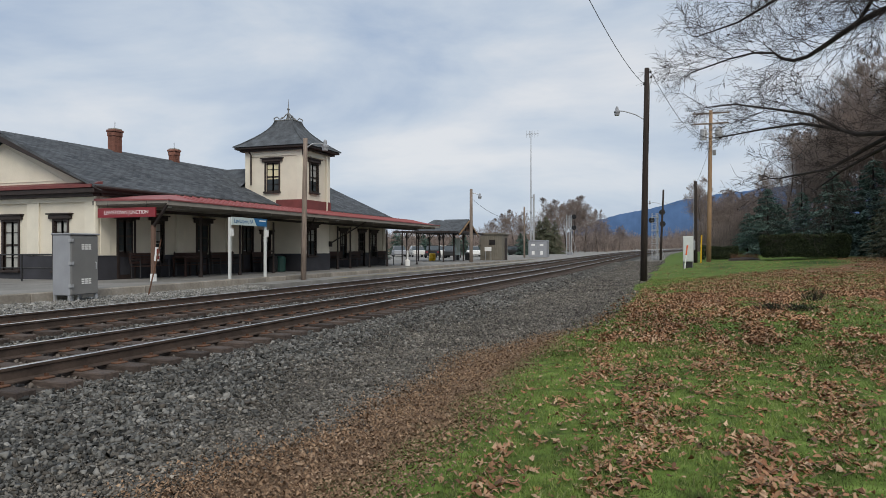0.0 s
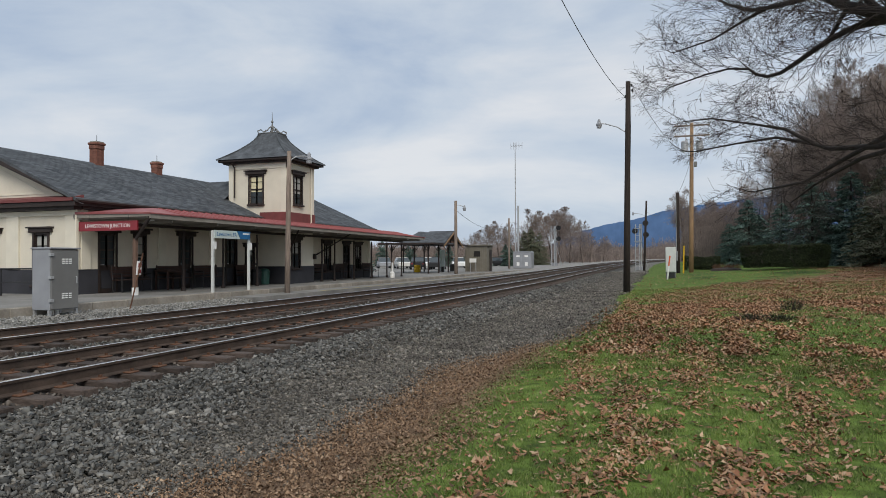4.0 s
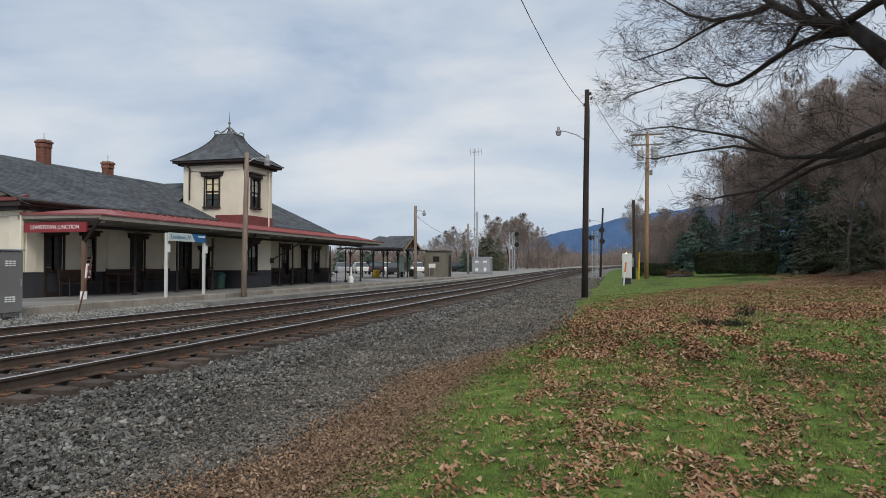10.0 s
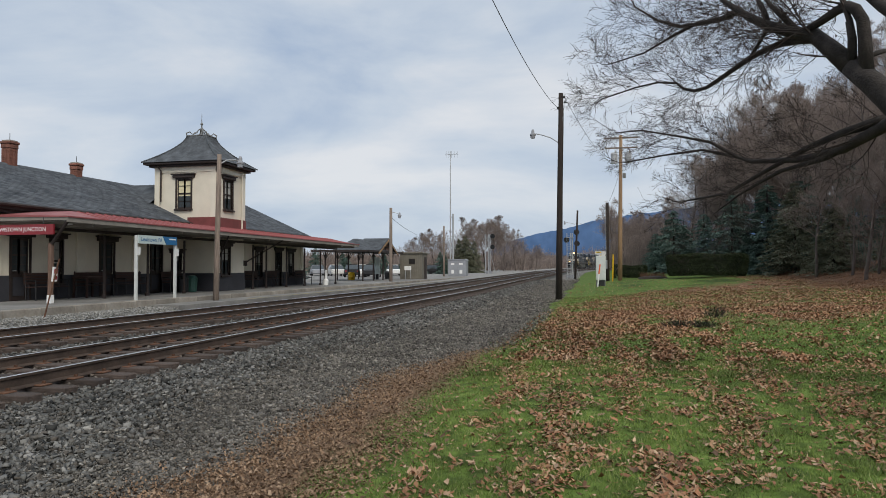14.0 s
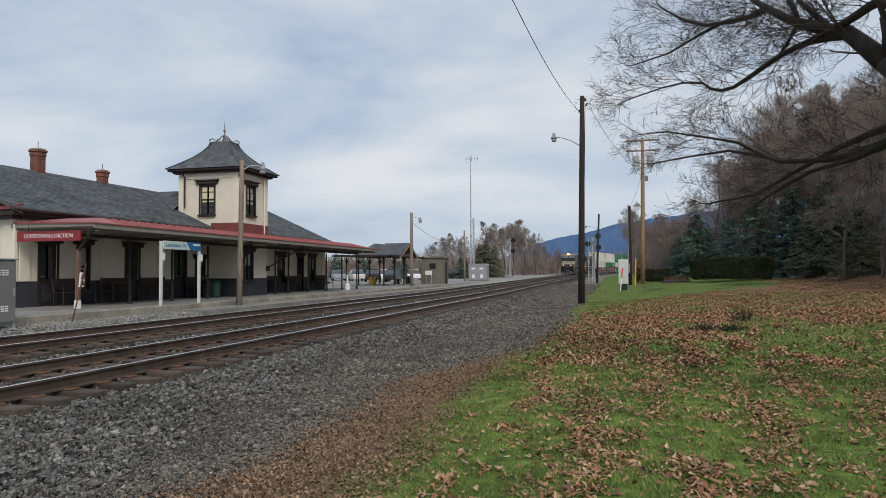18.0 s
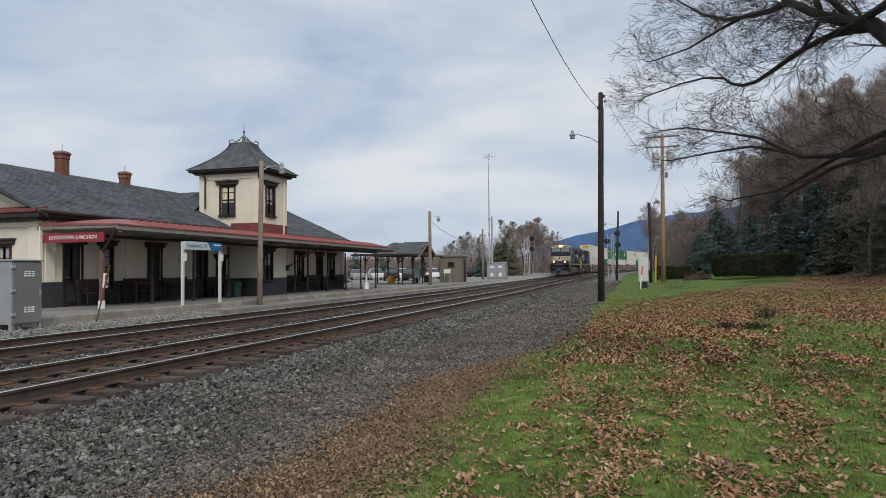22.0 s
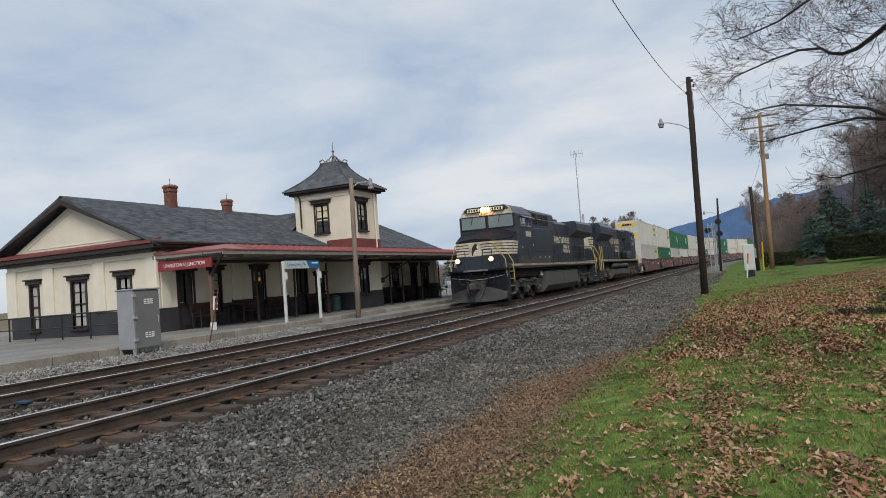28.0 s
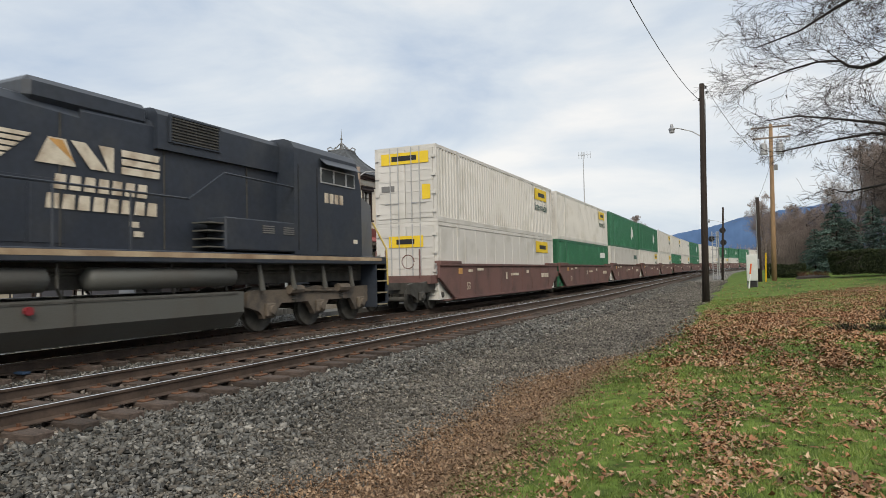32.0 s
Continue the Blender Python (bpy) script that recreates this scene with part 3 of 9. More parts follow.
def sweep_line(profile, center, ys, off):
    g = Mesh()
    n = len(profile)
    for y in ys:
        p, yaw = line_at(center, y)
        c, s = math.cos(radians(yaw)), math.sin(radians(yaw))
        for a, h in profile:
            g.v.append((p.x + (off + a) * c, p.y + (off + a) * s, p.z + h))
    for i in range(len(ys) - 1):
        for j in range(n):
            a, b = i * n + j, i * n + (j + 1) % n
            g.f.append((a, b, b + n, a + n))
    g.f.append(tuple(range(n)))
    g.f.append(tuple(range((len(ys) - 1) * n, len(ys) * n)))
    return g


RAIL_BODY = [(-0.072, -0.172), (0.072, -0.172), (0.072, -0.160), (0.012, -0.140), (0.012, -0.045), (0.034, -0.036), (0.036, -0.006), (-0.036, -0.006), (-0.034, -0.036), (-0.012, -0.045), (-0.012, -0.140), (-0.072, -0.160)]
RAIL_HEAD = [(-0.030, -0.005), (0.030, -0.005), (0.025, 0.001), (-0.025, 0.001)]
RUN = [-40, -20, 0, 20, 40, 60, 80, 100, 118, 125] + list(range(132, 330, 8)) + [345, 370, 400]
for centre in (NEAR_X, FAR_X):
    for side in (-0.753, 0.753):
        rail = tagged(part("rail", sweep_line(RAIL_BODY, centre, RUN, side), "rail"), "rusty steel rail with a polished running head", "rail", "rails of the two tracks", "structure")
        part("running_head", sweep_line(RAIL_HEAD, centre, RUN, side), "rail_top", rail, "polished bright steel rail head")


def motions():
    for ob, rows in MOVES:
        walk(ob, rows)


MOVES = []

# ---------------------------------------------------------------- building helpers


def cells(u0, u1, z0, z1, holes):
    """The pieces (u0, u1, z0, z1) that are left of a wall round its openings."""
    us = sorted({u0, u1, *[h[0] for h in holes], *[h[1] for h in holes]})
    out = []
    for a, b in zip(us, us[1:]):
        if b <= u0 or a >= u1:
            continue
        m = (a + b) / 2
        zs = [z0]
        for h in sorted([h for h in holes if h[0] < m < h[1]], key=lambda h: h[2]):
            zs += [max(z0, min(z1, h[2])), max(z0, min(z1, h[3]))]
        zs.append(z1)
        out += [(a, b, zs[k], zs[k + 1]) for k in range(0, len(zs), 2) if zs[k + 1] - zs[k] > 1e-4]
    return out


def wall_along_y(x0, x1, y0, y1, z0, z1, holes):
    g = Mesh()
    for a, b, c, d in cells(y0, y1, z0, z1, holes):
        g.box(x0, a, c, x1, b, d)
    g.welded = True
    return g


def wall_along_x(y0, y1, x0, x1, z0, z1, holes):
    g = Mesh()
    for a, b, c, d in cells(x0, x1, z0, z1, holes):
        g.box(a, y0, c, b, y1, d)
    g.welded = True
    return g


def window(parent, m, w, h, bars=1, blind=None, door=False, trim=0.13):
    """A sash window or door in an opening w by h. m: the middle of its foot on the wall's face, x along the wall, y outwards."""
    g = Mesh()
    for s in (-1, 1):
        g.box(s * w / 2, -0.12, 0, s * (w / 2 + trim * 0.55), 0.045, h)
    g.box(-w / 2, -0.12, h - 0.06, w / 2, 0.03, h)
    frame_ = part("door" if door else "window", g, "brown", parent, "dark brown framed door" if door else "tall dark brown framed sash window")
    frame_.matrix_basis = m
    part("head_trim", Mesh().box(-w / 2 - 0.2, -0.02, h, w / 2 + 0.2, 0.10, h + 0.15, 0.015).box(-w / 2 - 0.26, -0.02, h + 0.15, w / 2 + 0.26, 0.15, h + 0.20), "brown", frame_)
    if not door:
        part("sill", Mesh().box(-w / 2 - 0.1, -0.05, -0.08, w / 2 + 0.1, 0.12, 0.0, 0.01), "brown", frame_)
    low = 0.9 if door else 0.0
    n = bars + 1
    for k in range(n):
        a, b = -w / 2 + w * k / n, -w / 2 + w * (k + 1) / n
        g = Mesh()
        for q in (a, b):
            g.box(q - 0.028, -0.09, low, q + 0.028, -0.03, h - 0.06)
        for q in (low + 0.04, (low + h) / 2, low + 0.25 * (h - low), low + 0.75 * (h - low), h - 0.08):
            g.box(a, -0.085, q - (0.035 if q in (low + 0.04, h - 0.08, (low + h) / 2) else 0.012), b, -0.04, q + (0.035 if q in (low + 0.04, h - 0.08, (low + h) / 2) else 0.012))
        part("sash", g, "brown", frame_)
        part("pane", Mesh().box(a, -0.075, low, b, -0.069, h - 0.06), "glass", frame_)
        if blind:
            part("blind", Mesh().box(a + 0.04, -0.068, low + (h - low) * blind[1], b - 0.04, -0.066, h - 0.1), blind[0], frame_, "pale drawn window blind")
    if door:
        part("door_leaf", Mesh().box(-w / 2, -0.10, 0, w / 2, -0.05, low + 0.02, 0.01), "brown", frame_)
        part("door_panel", Mesh().box(-w / 2 + 0.12, -0.052, 0.15, w / 2 - 0.12, -0.035, low - 0.12, 0.012), "dado", frame_)
        part("door_handle", Mesh().tube([(w / 2 - 0.08, -0.03, 0.98), (w / 2 - 0.08, 0.03, 0.98), (w / 2 - 0.17, 0.03, 0.98)], 0.012, 6), "galv", frame_)
    return frame_


def east(y, z, x=None):
    """On a wall that faces the tracks."""
    return Matrix(((0, 1, 0, FACADE if x is None else x), (-1, 0, 0, y), (0, 0, 1, z), (0, 0, 0, 1)))


def south(x, y, z):
    """On a wall that faces south along the line."""
    return Matrix(((1, 0, 0, x), (0, -1, 0, y), (0, 0, 1, z), (0, 0, 0, 1)))


# ---------------------------------------------------------------- the station
PZ = 0.22
DADO_Z, EAVE_Z = 1.05, 3.22
TW_W, TW_E, TW_S, TW_N, TW_TOP = -20.05, -16.88, 27.43, 30.0, 6.18
station = thing("station_building", pose(0, 0, 0), "cream stucco railway station with dark dado and grey shingle roof", "building")

# openings of the track side: y0, y1, foot, head, door
front = [(18.02, 18.72, PZ, 2.32, True), (19.62, 20.12, 0.75, 2.32, False), (22.02, 22.72, PZ, 2.32, True), (25.0, 25.7, PZ, 2.32, True), (26.45, 27.05, 1.2, 1.95, False),
         (34.0, 34.65, 0.75, 2.28, False), (36.35, 37.05, PZ, 2.3, True), (38.0, 38.7, 0.75, 2.28, False)]
holes = [f[:4] for f in front]
part("wall", wall_along_y(FACADE - 0.3, FACADE, WALL_Y0, WALL_Y1, DADO_Z, EAVE_Z, holes), "cream", station, "cream stucco track-side wall")
part("dado", wall_along_y(FACADE - 0.3, FACADE + 0.02, WALL_Y0, WALL_Y1, PZ - 0.25, DADO_Z, holes), "dado", station, "dark grey painted dado")
for a, b, c, d, isdoor in front:
    window(station, east((a + b) / 2, c), b - a, d - c, 0 if b - a < 0.55 else 1, None if isdoor else ("curtain", 0.45), isdoor)
# end wall with its windows
ends = [(-25.12, -24.68, 0.52, 2.30), (-22.78, -22.05, 0.52, 2.30), (-20.35, -19.75, 0.52, 2.30)]
part("wall", wall_along_x(WALL_Y0 + 0.001, WALL_Y0 + 0.3, BACK, FACADE - 0.3, DADO_Z, EAVE_Z, ends), "cream", station, "cream stucco end wall")
part("dado", wall_along_x(WALL_Y0 - 0.02, WALL_Y0 + 0.3, BACK, FACADE - 0.3, PZ - 0.45, DADO_Z, ends), "dado", station, "dark grey painted dado")
for a, b, c, d in ends:
    window(station, south((a + b) / 2, WALL_Y0, c), b - a, d - c, 0 if b - a < 0.5 else 1, ("curtain", 0.0))
part("wall", Mesh().box(BACK, WALL_Y0 + 0.3, PZ - 0.4, BACK + 0.3, WALL_Y1 - 0.3, EAVE_Z), "cream", station)
part("wall", Mesh().box(BACK, WALL_Y1 - 0.3, PZ - 0.4, FACADE - 0.3, WALL_Y1 - 0.001, EAVE_Z), "cream", station)
# pilasters and frieze on the end wall and the track side
for x in (-26.2, -24.05, -21.3, -18.65):
    part("pilaster", Mesh().box(x - 0.28, WALL_Y0 - 0.07, DADO_Z, x + 0.28, WALL_Y0 - 0.001, 2.86, 0.01), "cream_trim", station)
part("frieze", Mesh().box(BACK - 0.05, WALL_Y0 - 0.09, 2.86, FACADE - 0.02, WALL_Y0 - 0.002, 2.98).box(BACK - 0.05, WALL_Y0 - 0.11, 2.98, FACADE - 0.02, WALL_Y0 - 0.003, 3.02), "cream_trim", station)
for y in (17.42, 21.0, 24.0, 32.9, 35.5, 39.9):
    part("pilaster", Mesh().box(FACADE + 0.001, y - 0.2, DADO_Z, FACADE + 0.06, y + 0.2, EAVE_Z - 0.2, 0.01), "cream_trim", station)
# gable
EW, EE, RX, RZ, GY0, GY1 = -27.05, -18.1, -22.62, 5.42, 16.72, 40.35
part("pediment", Mesh().prism([(BACK + 0.35, 3.5), (FACADE - 0.4, 3.5), (RX, 5.12)], "y", WALL_Y0 - 0.02, WALL_Y0 + 0.25), "cream", station, "plain cream gable pediment")
part("pediment", Mesh().prism([(BACK + 0.35, 3.4), (FACADE - 0.4, 3.4), (RX, 5.12)], "y", WALL_Y1 - 0.25, WALL_Y1 - 0.02), "cream", station)
for (x0, z0), (x1, z1) in (((-25.3, 3.62), (RX, 4.86)), ((RX, 4.86), (-19.9, 3.62)), ((-25.3, 3.62), (-19.9, 3.62))):
    part("moulding", Mesh().tube([(x0, WALL_Y0 - 0.03, z0), (x1, WALL_Y0 - 0.03, z1)], 0.02, 4), "cream_trim", station)
part("pent_roof", Mesh().prism([(GY0 - 0.05, 3.30), (WALL_Y0, 3.30), (WALL_Y0, 3.53), (GY0 - 0.05, 3.40)], "x", EW + 0.25, EE - 0.1), "red_trim", station, "red painted pent at the gable's foot")
part("cornice", Mesh().box(EW + 0.1, GY0, 3.14, EE - 0.02, WALL_Y0, 3.28).box(EW + 0.25, GY0 + 0.12, 3.03, EE - 0.2, WALL_Y0, 3.14), "brown", station, "dark brown boxed cornice")
part("cornice", Mesh().box(FACADE, WALL_Y0, 3.16, EE - 0.03, TW_S, 3.30).box(FACADE, WALL_Y0, 3.06, EE - 0.15, TW_S, 3.16), "brown", station, "dark brown boxed cornice")
part("cornice", Mesh().box(FACADE, TW_N, 3.16, EE - 0.03, GY1, 3.30), "brown", station, "dark brown boxed cornice")


def slope_roof(x_eave, z_eave, x_ridge, z_ridge, y0, y1, th=0.09):
    return Mesh().prism([(x_eave, z_eave), (x_ridge, z_ridge), (x_ridge, z_ridge - th * 1.2), (x_eave, z_eave - th)], "y", y0, y1)


part("roof", slope_roof(EE, 3.37, RX, RZ, GY0, GY1), "shingle", station, "dark grey asphalt shingle roof slope")
part("roof", slope_roof(EW, 3.37, RX + 0.001, RZ, GY0, GY1), "shingle", station, "dark grey asphalt shingle roof slope")
COURSES, TAB = 34, 0.305
SHINGLE_TABS = island_mat("weathered_shingle_tabs", [(0.050, 0.057, 0.066), (0.080, 0.089, 0.100), (0.115, 0.124, 0.136), (0.062, 0.070, 0.079), (0.094, 0.103, 0.114)], 0.92, 0.22)
g = Mesh()
shingle_rng = np.random.default_rng(8)
run, rise = EE - RX, RZ - 3.37
for c in range(COURSES):
    t0, t1 = c / COURSES, (c + 1.15) / COURSES
    for j in range(int((GY1 - GY0) / TAB) + 1):
        a = GY0 + TAB * (j - 0.5 * (c % 2))
        a, b = max(GY0, a), min(GY1, a + TAB - 0.012)
        if b - a < 0.05 or TW_S - 0.1 < (a + b) / 2 < TW_N + 0.1 and EE - run * t0 > TW_W:
            continue
        up = 0.012 + 0.006 * shingle_rng.random()
        x0, z0, x1, z1 = EE - run * t0, 3.37 + rise * t0, EE - run * min(t1, 1), 3.37 + rise * min(t1, 1)
        g.add([(x0, a, z0 + up), (x0, b, z0 + up), (x1, b, z1 + 0.006), (x1, a, z1 + 0.006), (x0, a, z0), (x0, b, z0)], [(0, 1, 2, 3), (4, 5, 1, 0)])
tagged(part("shingles", g, SHINGLE_TABS, station, "overlapping weathered grey asphalt shingle tabs"), kind="stuff")
part("ridge_cap", Mesh().prism([(RX - 0.16, RZ - 0.06), (RX, RZ + 0.025), (RX + 0.16, RZ - 0.06)], "y", GY0, GY1), "shingle", station)
for s in (0, 1):
    xe = (EE, EW)[s]
    for yy in (GY0, GY1 - 0.06):
        part("barge_board", Mesh().prism([(xe, 3.28), (RX, RZ - 0.1), (RX, RZ - 0.32), (xe + (0.3, -0.3)[1 - s] * -1, 3.18)], "y", yy - 0.02, yy + 0.07), "brown", station)
part("gutter", Mesh().tube([(EE + 0.05, GY0, 3.31), (EE + 0.05, TW_S, 3.31)], 0.06, 6), "brown", station)
part("gutter", Mesh().tube([(EE + 0.05, TW_N, 3.31), (EE + 0.05, GY1, 3.31)], 0.06, 6), "brown", station)
# the cross roof behind the tower
g = Mesh()
g.add([(RX, 28.7, 5.36), (TW_W + 0.02, 28.7, 5.36), (TW_W + 0.02, 26.9, 4.20), (TW_W + 0.02, 30.5, 4.20), (RX + 0.2, 27.3, 5.22), (RX + 0.2, 30.1, 5.22)], [(0, 1, 2), (0, 2, 4), (0, 3, 1), (0, 5, 3)])
part("roof", g, "shingle", station, "dark grey cross roof behind the tower")


def chimney(y, top, w, round_=False):
    ch = part("chimney", Mesh().box(RX - w / 2, y - w / 2, 5.0, RX + w / 2, y + w / 2, top - 0.3), "brick", station, "red brick chimney")
    part("cap", Mesh().box(RX - w / 2 - 0.03, y - w / 2 - 0.03, top - 0.3, RX + w / 2 + 0.03, y + w / 2 + 0.03, top - 0.12, 0.02).box(RX - w / 2 - 0.06, y - w / 2 - 0.06, top - 0.12, RX + w / 2 + 0.06, y + w / 2 + 0.06, top - 0.02, 0.02), "brick", ch)
    part("cap", Mesh().box(RX - w / 2, y - w / 2, top - 0.02, RX + w / 2, y + w / 2, top + 0.03), "concrete", ch)
    n = 0
    for z in np.arange(5.35, top - 0.32, 0.085):
        for k in range(3):
            o = (0.5 if n % 2 else 0.0) * w / 3
            for sy in (1,):
                a = RX - w / 2 + k * w / 3
                share("brick", BRICK, ch, Matrix.Translation((a + w / 6, y - w / 2, z)) @ Matrix.Diagonal((w / 3 - 0.015, 0.02, 0.07, 1)))
                share("brick", BRICK, ch, Matrix.Translation((RX + w / 2, y - w / 2 + (k + 0.5) * w / 3, z)) @ Matrix.Diagonal((0.02, w / 3 - 0.015, 0.07, 1)))
        n += 1
    part("rod", Mesh().tube([(RX, y, top), (RX, y, top + 0.32)], 0.012, 5), "black", ch)
    return ch


BRICK = Mesh().box(-0.5, -0.5, -0.5, 0.5, 0.5, 0.5).data("brick", "brick")
chimney(21.95, 6.32, 0.38)
chimney(25.45, 5.97, 0.34)
# tower
tw_s, tw_e = [(-18.88, -18.16, 4.02, 5.45)], [(28.10, 28.82, 4.02, 5.45)]
tower = part("tower", wall_along_x(TW_S, TW_S + 0.25, TW_W, TW_E, 3.2, TW_TOP, tw_s), "cream", station, "square cream stucco tower")
bay = [(27.92, 28.62, 0.95, 2.3)]
part("tower_wall", wall_along_y(TW_E - 0.25, TW_E - 0.001, TW_S + 0.25, TW_N, 3.2, TW_TOP, tw_e), "cream", tower)
part("tower_wall", Mesh().box(TW_W, TW_N - 0.25, 3.2, TW_E - 0.25, TW_N - 0.001, TW_TOP), "cream", tower)
part("tower_wall", Mesh().box(TW_W + 0.001, TW_S + 0.25, 3.2, TW_W + 0.25, TW_N - 0.25, TW_TOP), "cream", tower)
part("plinth", Mesh().box(TW_E + 0.001, TW_S - 0.05, 3.02, TW_E + 0.06, TW_N + 0.05, 3.62, 0.01).box(-18.3, TW_S - 0.06, 3.02, TW_E + 0.001, TW_S - 0.001, 3.62, 0.01), "red_trim", tower, "dull red painted band at the tower's foot")
part("bay_wall", wall_along_y(TW_E - 0.25, TW_E, TW_S, TW_N, DADO_Z, 3.02, bay), "cream", station, "cream bay wall below the tower")
part("bay_wall", Mesh().box(FACADE, TW_S + 0.001, DADO_Z, TW_E - 0.25, TW_S + 0.25, 3.02), "cream", station)
part("bay_wall", Mesh().box(FACADE, TW_N - 0.25, DADO_Z, TW_E - 0.25, TW_N - 0.001, 3.02), "cream", station)
part("dado", wall_along_y(TW_E - 0.25, TW_E + 0.02, TW_S - 0.02, TW_N + 0.02, PZ - 0.2, DADO_Z, bay), "dado", station)
part("dado", Mesh().box(FACADE + 0.02, TW_S - 0.02, PZ - 0.2, TW_E - 0.25, TW_S + 0.25, DADO_Z), "dado", station)
part("dado", Mesh().box(FACADE + 0.02, TW_N - 0.25, PZ - 0.2, TW_E - 0.25, TW_N + 0.02, DADO_Z), "dado", station)
window(station, east(28.27, 0.95, TW_E), 0.7, 1.35, 1, ("curtain", 0.5))
window(tower, south(-18.52, TW_S, 4.02), 0.72, 1.43, 1, ("blind", 0.42))
window(tower, east(28.46, 4.02, TW_E), 0.72, 1.43, 1, ("curtain", 0.38))
for x in (TW_W + 0.13, TW_E - 0.13):
    part("pilaster", Mesh().box(x - 0.13, TW_S - 0.035, 3.62, x + 0.13, TW_S - 0.001, 5.95), "cream_trim", tower)
for y in (TW_S + 0.13, TW_N - 0.13):
    part("pilaster", Mesh().box(TW_E + 0.001, y - 0.13, 3.62, TW_E + 0.035, y + 0.13, 5.95), "cream_trim", tower)
part("frieze", Mesh().box(TW_W, TW_S - 0.04, 5.72, TW_E + 0.04, TW_S - 0.002, 5.98).box(TW_E + 0.002, TW_S - 0.04, 5.72, TW_E + 0.04, TW_N, 5.98), "cream_trim", tower)
part("cornice", Mesh().box(TW_W - 0.38, TW_S - 0.38, 6.06, TW_E + 0.38, TW_N + 0.38, 6.16, 0.015).box(TW_W - 0.2, TW_S - 0.2, 5.97, TW_E + 0.2, TW_N + 0.2, 6.06), "brown", tower, "dark brown cornice")
CXT, CYT = (TW_W + TW_E) / 2, (TW_S + TW_N) / 2
g = Mesh()
rings = 9
for k in range(rings):
    t = k / (rings - 1)
    f = (1 - t) ** 1.55
    hx, hy, z = 0.50 + (1.585 + 0.44 - 0.50) * f, 0.42 + (1.285 + 0.44 - 0.42) * f, 6.17 + 1.42 * t
    g.v += [(CXT - hx, CYT - hy, z), (CXT + hx, CYT - hy, z), (CXT + hx, CYT + hy, z), (CXT - hx, CYT + hy, z)]
for k in range(rings - 1):
    for j in range(4):
        a, b = 4 * k + j, 4 * k + (j + 1) % 4
        g.f.append((a, b, b + 4, a + 4))
g.f += [(3, 2, 1, 0), tuple(range(4 * rings - 4, 4 * rings))]
troof = part("tower_roof", g, "shingle", tower, "curved grey shingle pyramid roof")
for j, (sx, sy) in enumerate(((-1, -1), (1, -1), (1, 1))):
    pts = [(CXT + sx * (0.50 + 1.525 * (1 - k / 8) ** 1.55), CYT + sy * (0.42 + 1.305 * (1 - k / 8) ** 1.55), 6.18 + 1.42 * k / 8) for k in range(9)]
    part("hip_cap", Mesh().tube(pts, 0.035, 5), "shingle", troof)
crest = part("cresting", Mesh().box(CXT - 0.52, CYT - 0.44, 7.59, CXT + 0.52, CYT + 0.44, 7.63), "cabinet", troof, "ornate iron roof cresting with a finial")
g = Mesh()
for sx in (-1, 1):
    for sy in (-1, 1):
        a = [(sx * 0.52, sy * 0.42, 7.62), (sx * 0.54, sy * 0.44, 7.72), (sx * 0.42, sy * 0.34, 7.80), (sx * 0.34, sy * 0.28, 7.70), (sx * 0.22, sy * 0.18, 7.74), (sx * 0.08, sy * 0.07, 7.95), (0, 0, 8.02)]
        g.tube([(CXT + p[0], CYT + p[1], p[2]) for p in a], [0.03, 0.035, 0.03, 0.025, 0.03, 0.03, 0.03], 5)
        b = [(sx * 0.30, sy * 0.24, 7.63), (sx * 0.24, sy * 0.2, 7.80), (sx * 0.15, sy * 0.12, 7.78)]
        g.tube([(CXT + p[0], CYT + p[1], p[2]) for p in b], 0.022, 5)
part("scroll", g, "cabinet", crest)
part("finial", Mesh().lathe([(0.07, 7.63), (0.05, 7.85), (0.10, 7.95), (0.04, 8.02), (0.03, 8.15), (0.075, 8.22), (0.02, 8.3), (0.014, 8.5), (0.006, 8.74)], CXT, CYT, 8), "cabinet", crest)
part("downpipe", Mesh().tube([(TW_W + 0.35, TW_S - 0.3, 6.0), (TW_W + 0.37, TW_S - 0.09, 5.8), (TW_W + 0.37, TW_S - 0.09, 4.35)], 0.04, 6), "brown", tower)
part("downpipe", Mesh().tube([(TW_E + 0.09, TW_N - 0.4, 5.95), (TW_E + 0.09, TW_N - 0.4, 3.1)], 0.035, 6), "cream_trim", tower)
part("downpipe", Mesh().tube([(FACADE + 0.02, WALL_Y0 - 0.1, 3.1), (FACADE + 0.02, WALL_Y0 - 0.1, 0.4), (FACADE + 0.02, WALL_Y0 - 0.4, 0.3)], 0.045, 6), "cream_trim", station)

# canopy along the track side
CX, CZ, CWZ, CY0, CY1 = -15.4, 2.84, 3.04, 17.05, 42.3
g = Mesh()
HIP = 1.6
g.add([(FACADE, CY0 + 0.02, 2.93), (CX, CY0, CZ), (CX, CY1, CZ), (FACADE - 0.4, CY1, CZ), (FACADE, CY0 + HIP, CWZ + 0.12), (FACADE, CY1 - HIP, CWZ + 0.12), (-16.6, CY0 + HIP * 0.9, CWZ + 0.10), (-16.6, CY1 - 1, CWZ + 0.06)],
      [(0, 1, 6, 4), (1, 2, 7, 6), (4, 6, 7, 5), (5, 7, 2, 3)])
canopy = part("canopy", g, "red", station, "long red metal platform canopy")
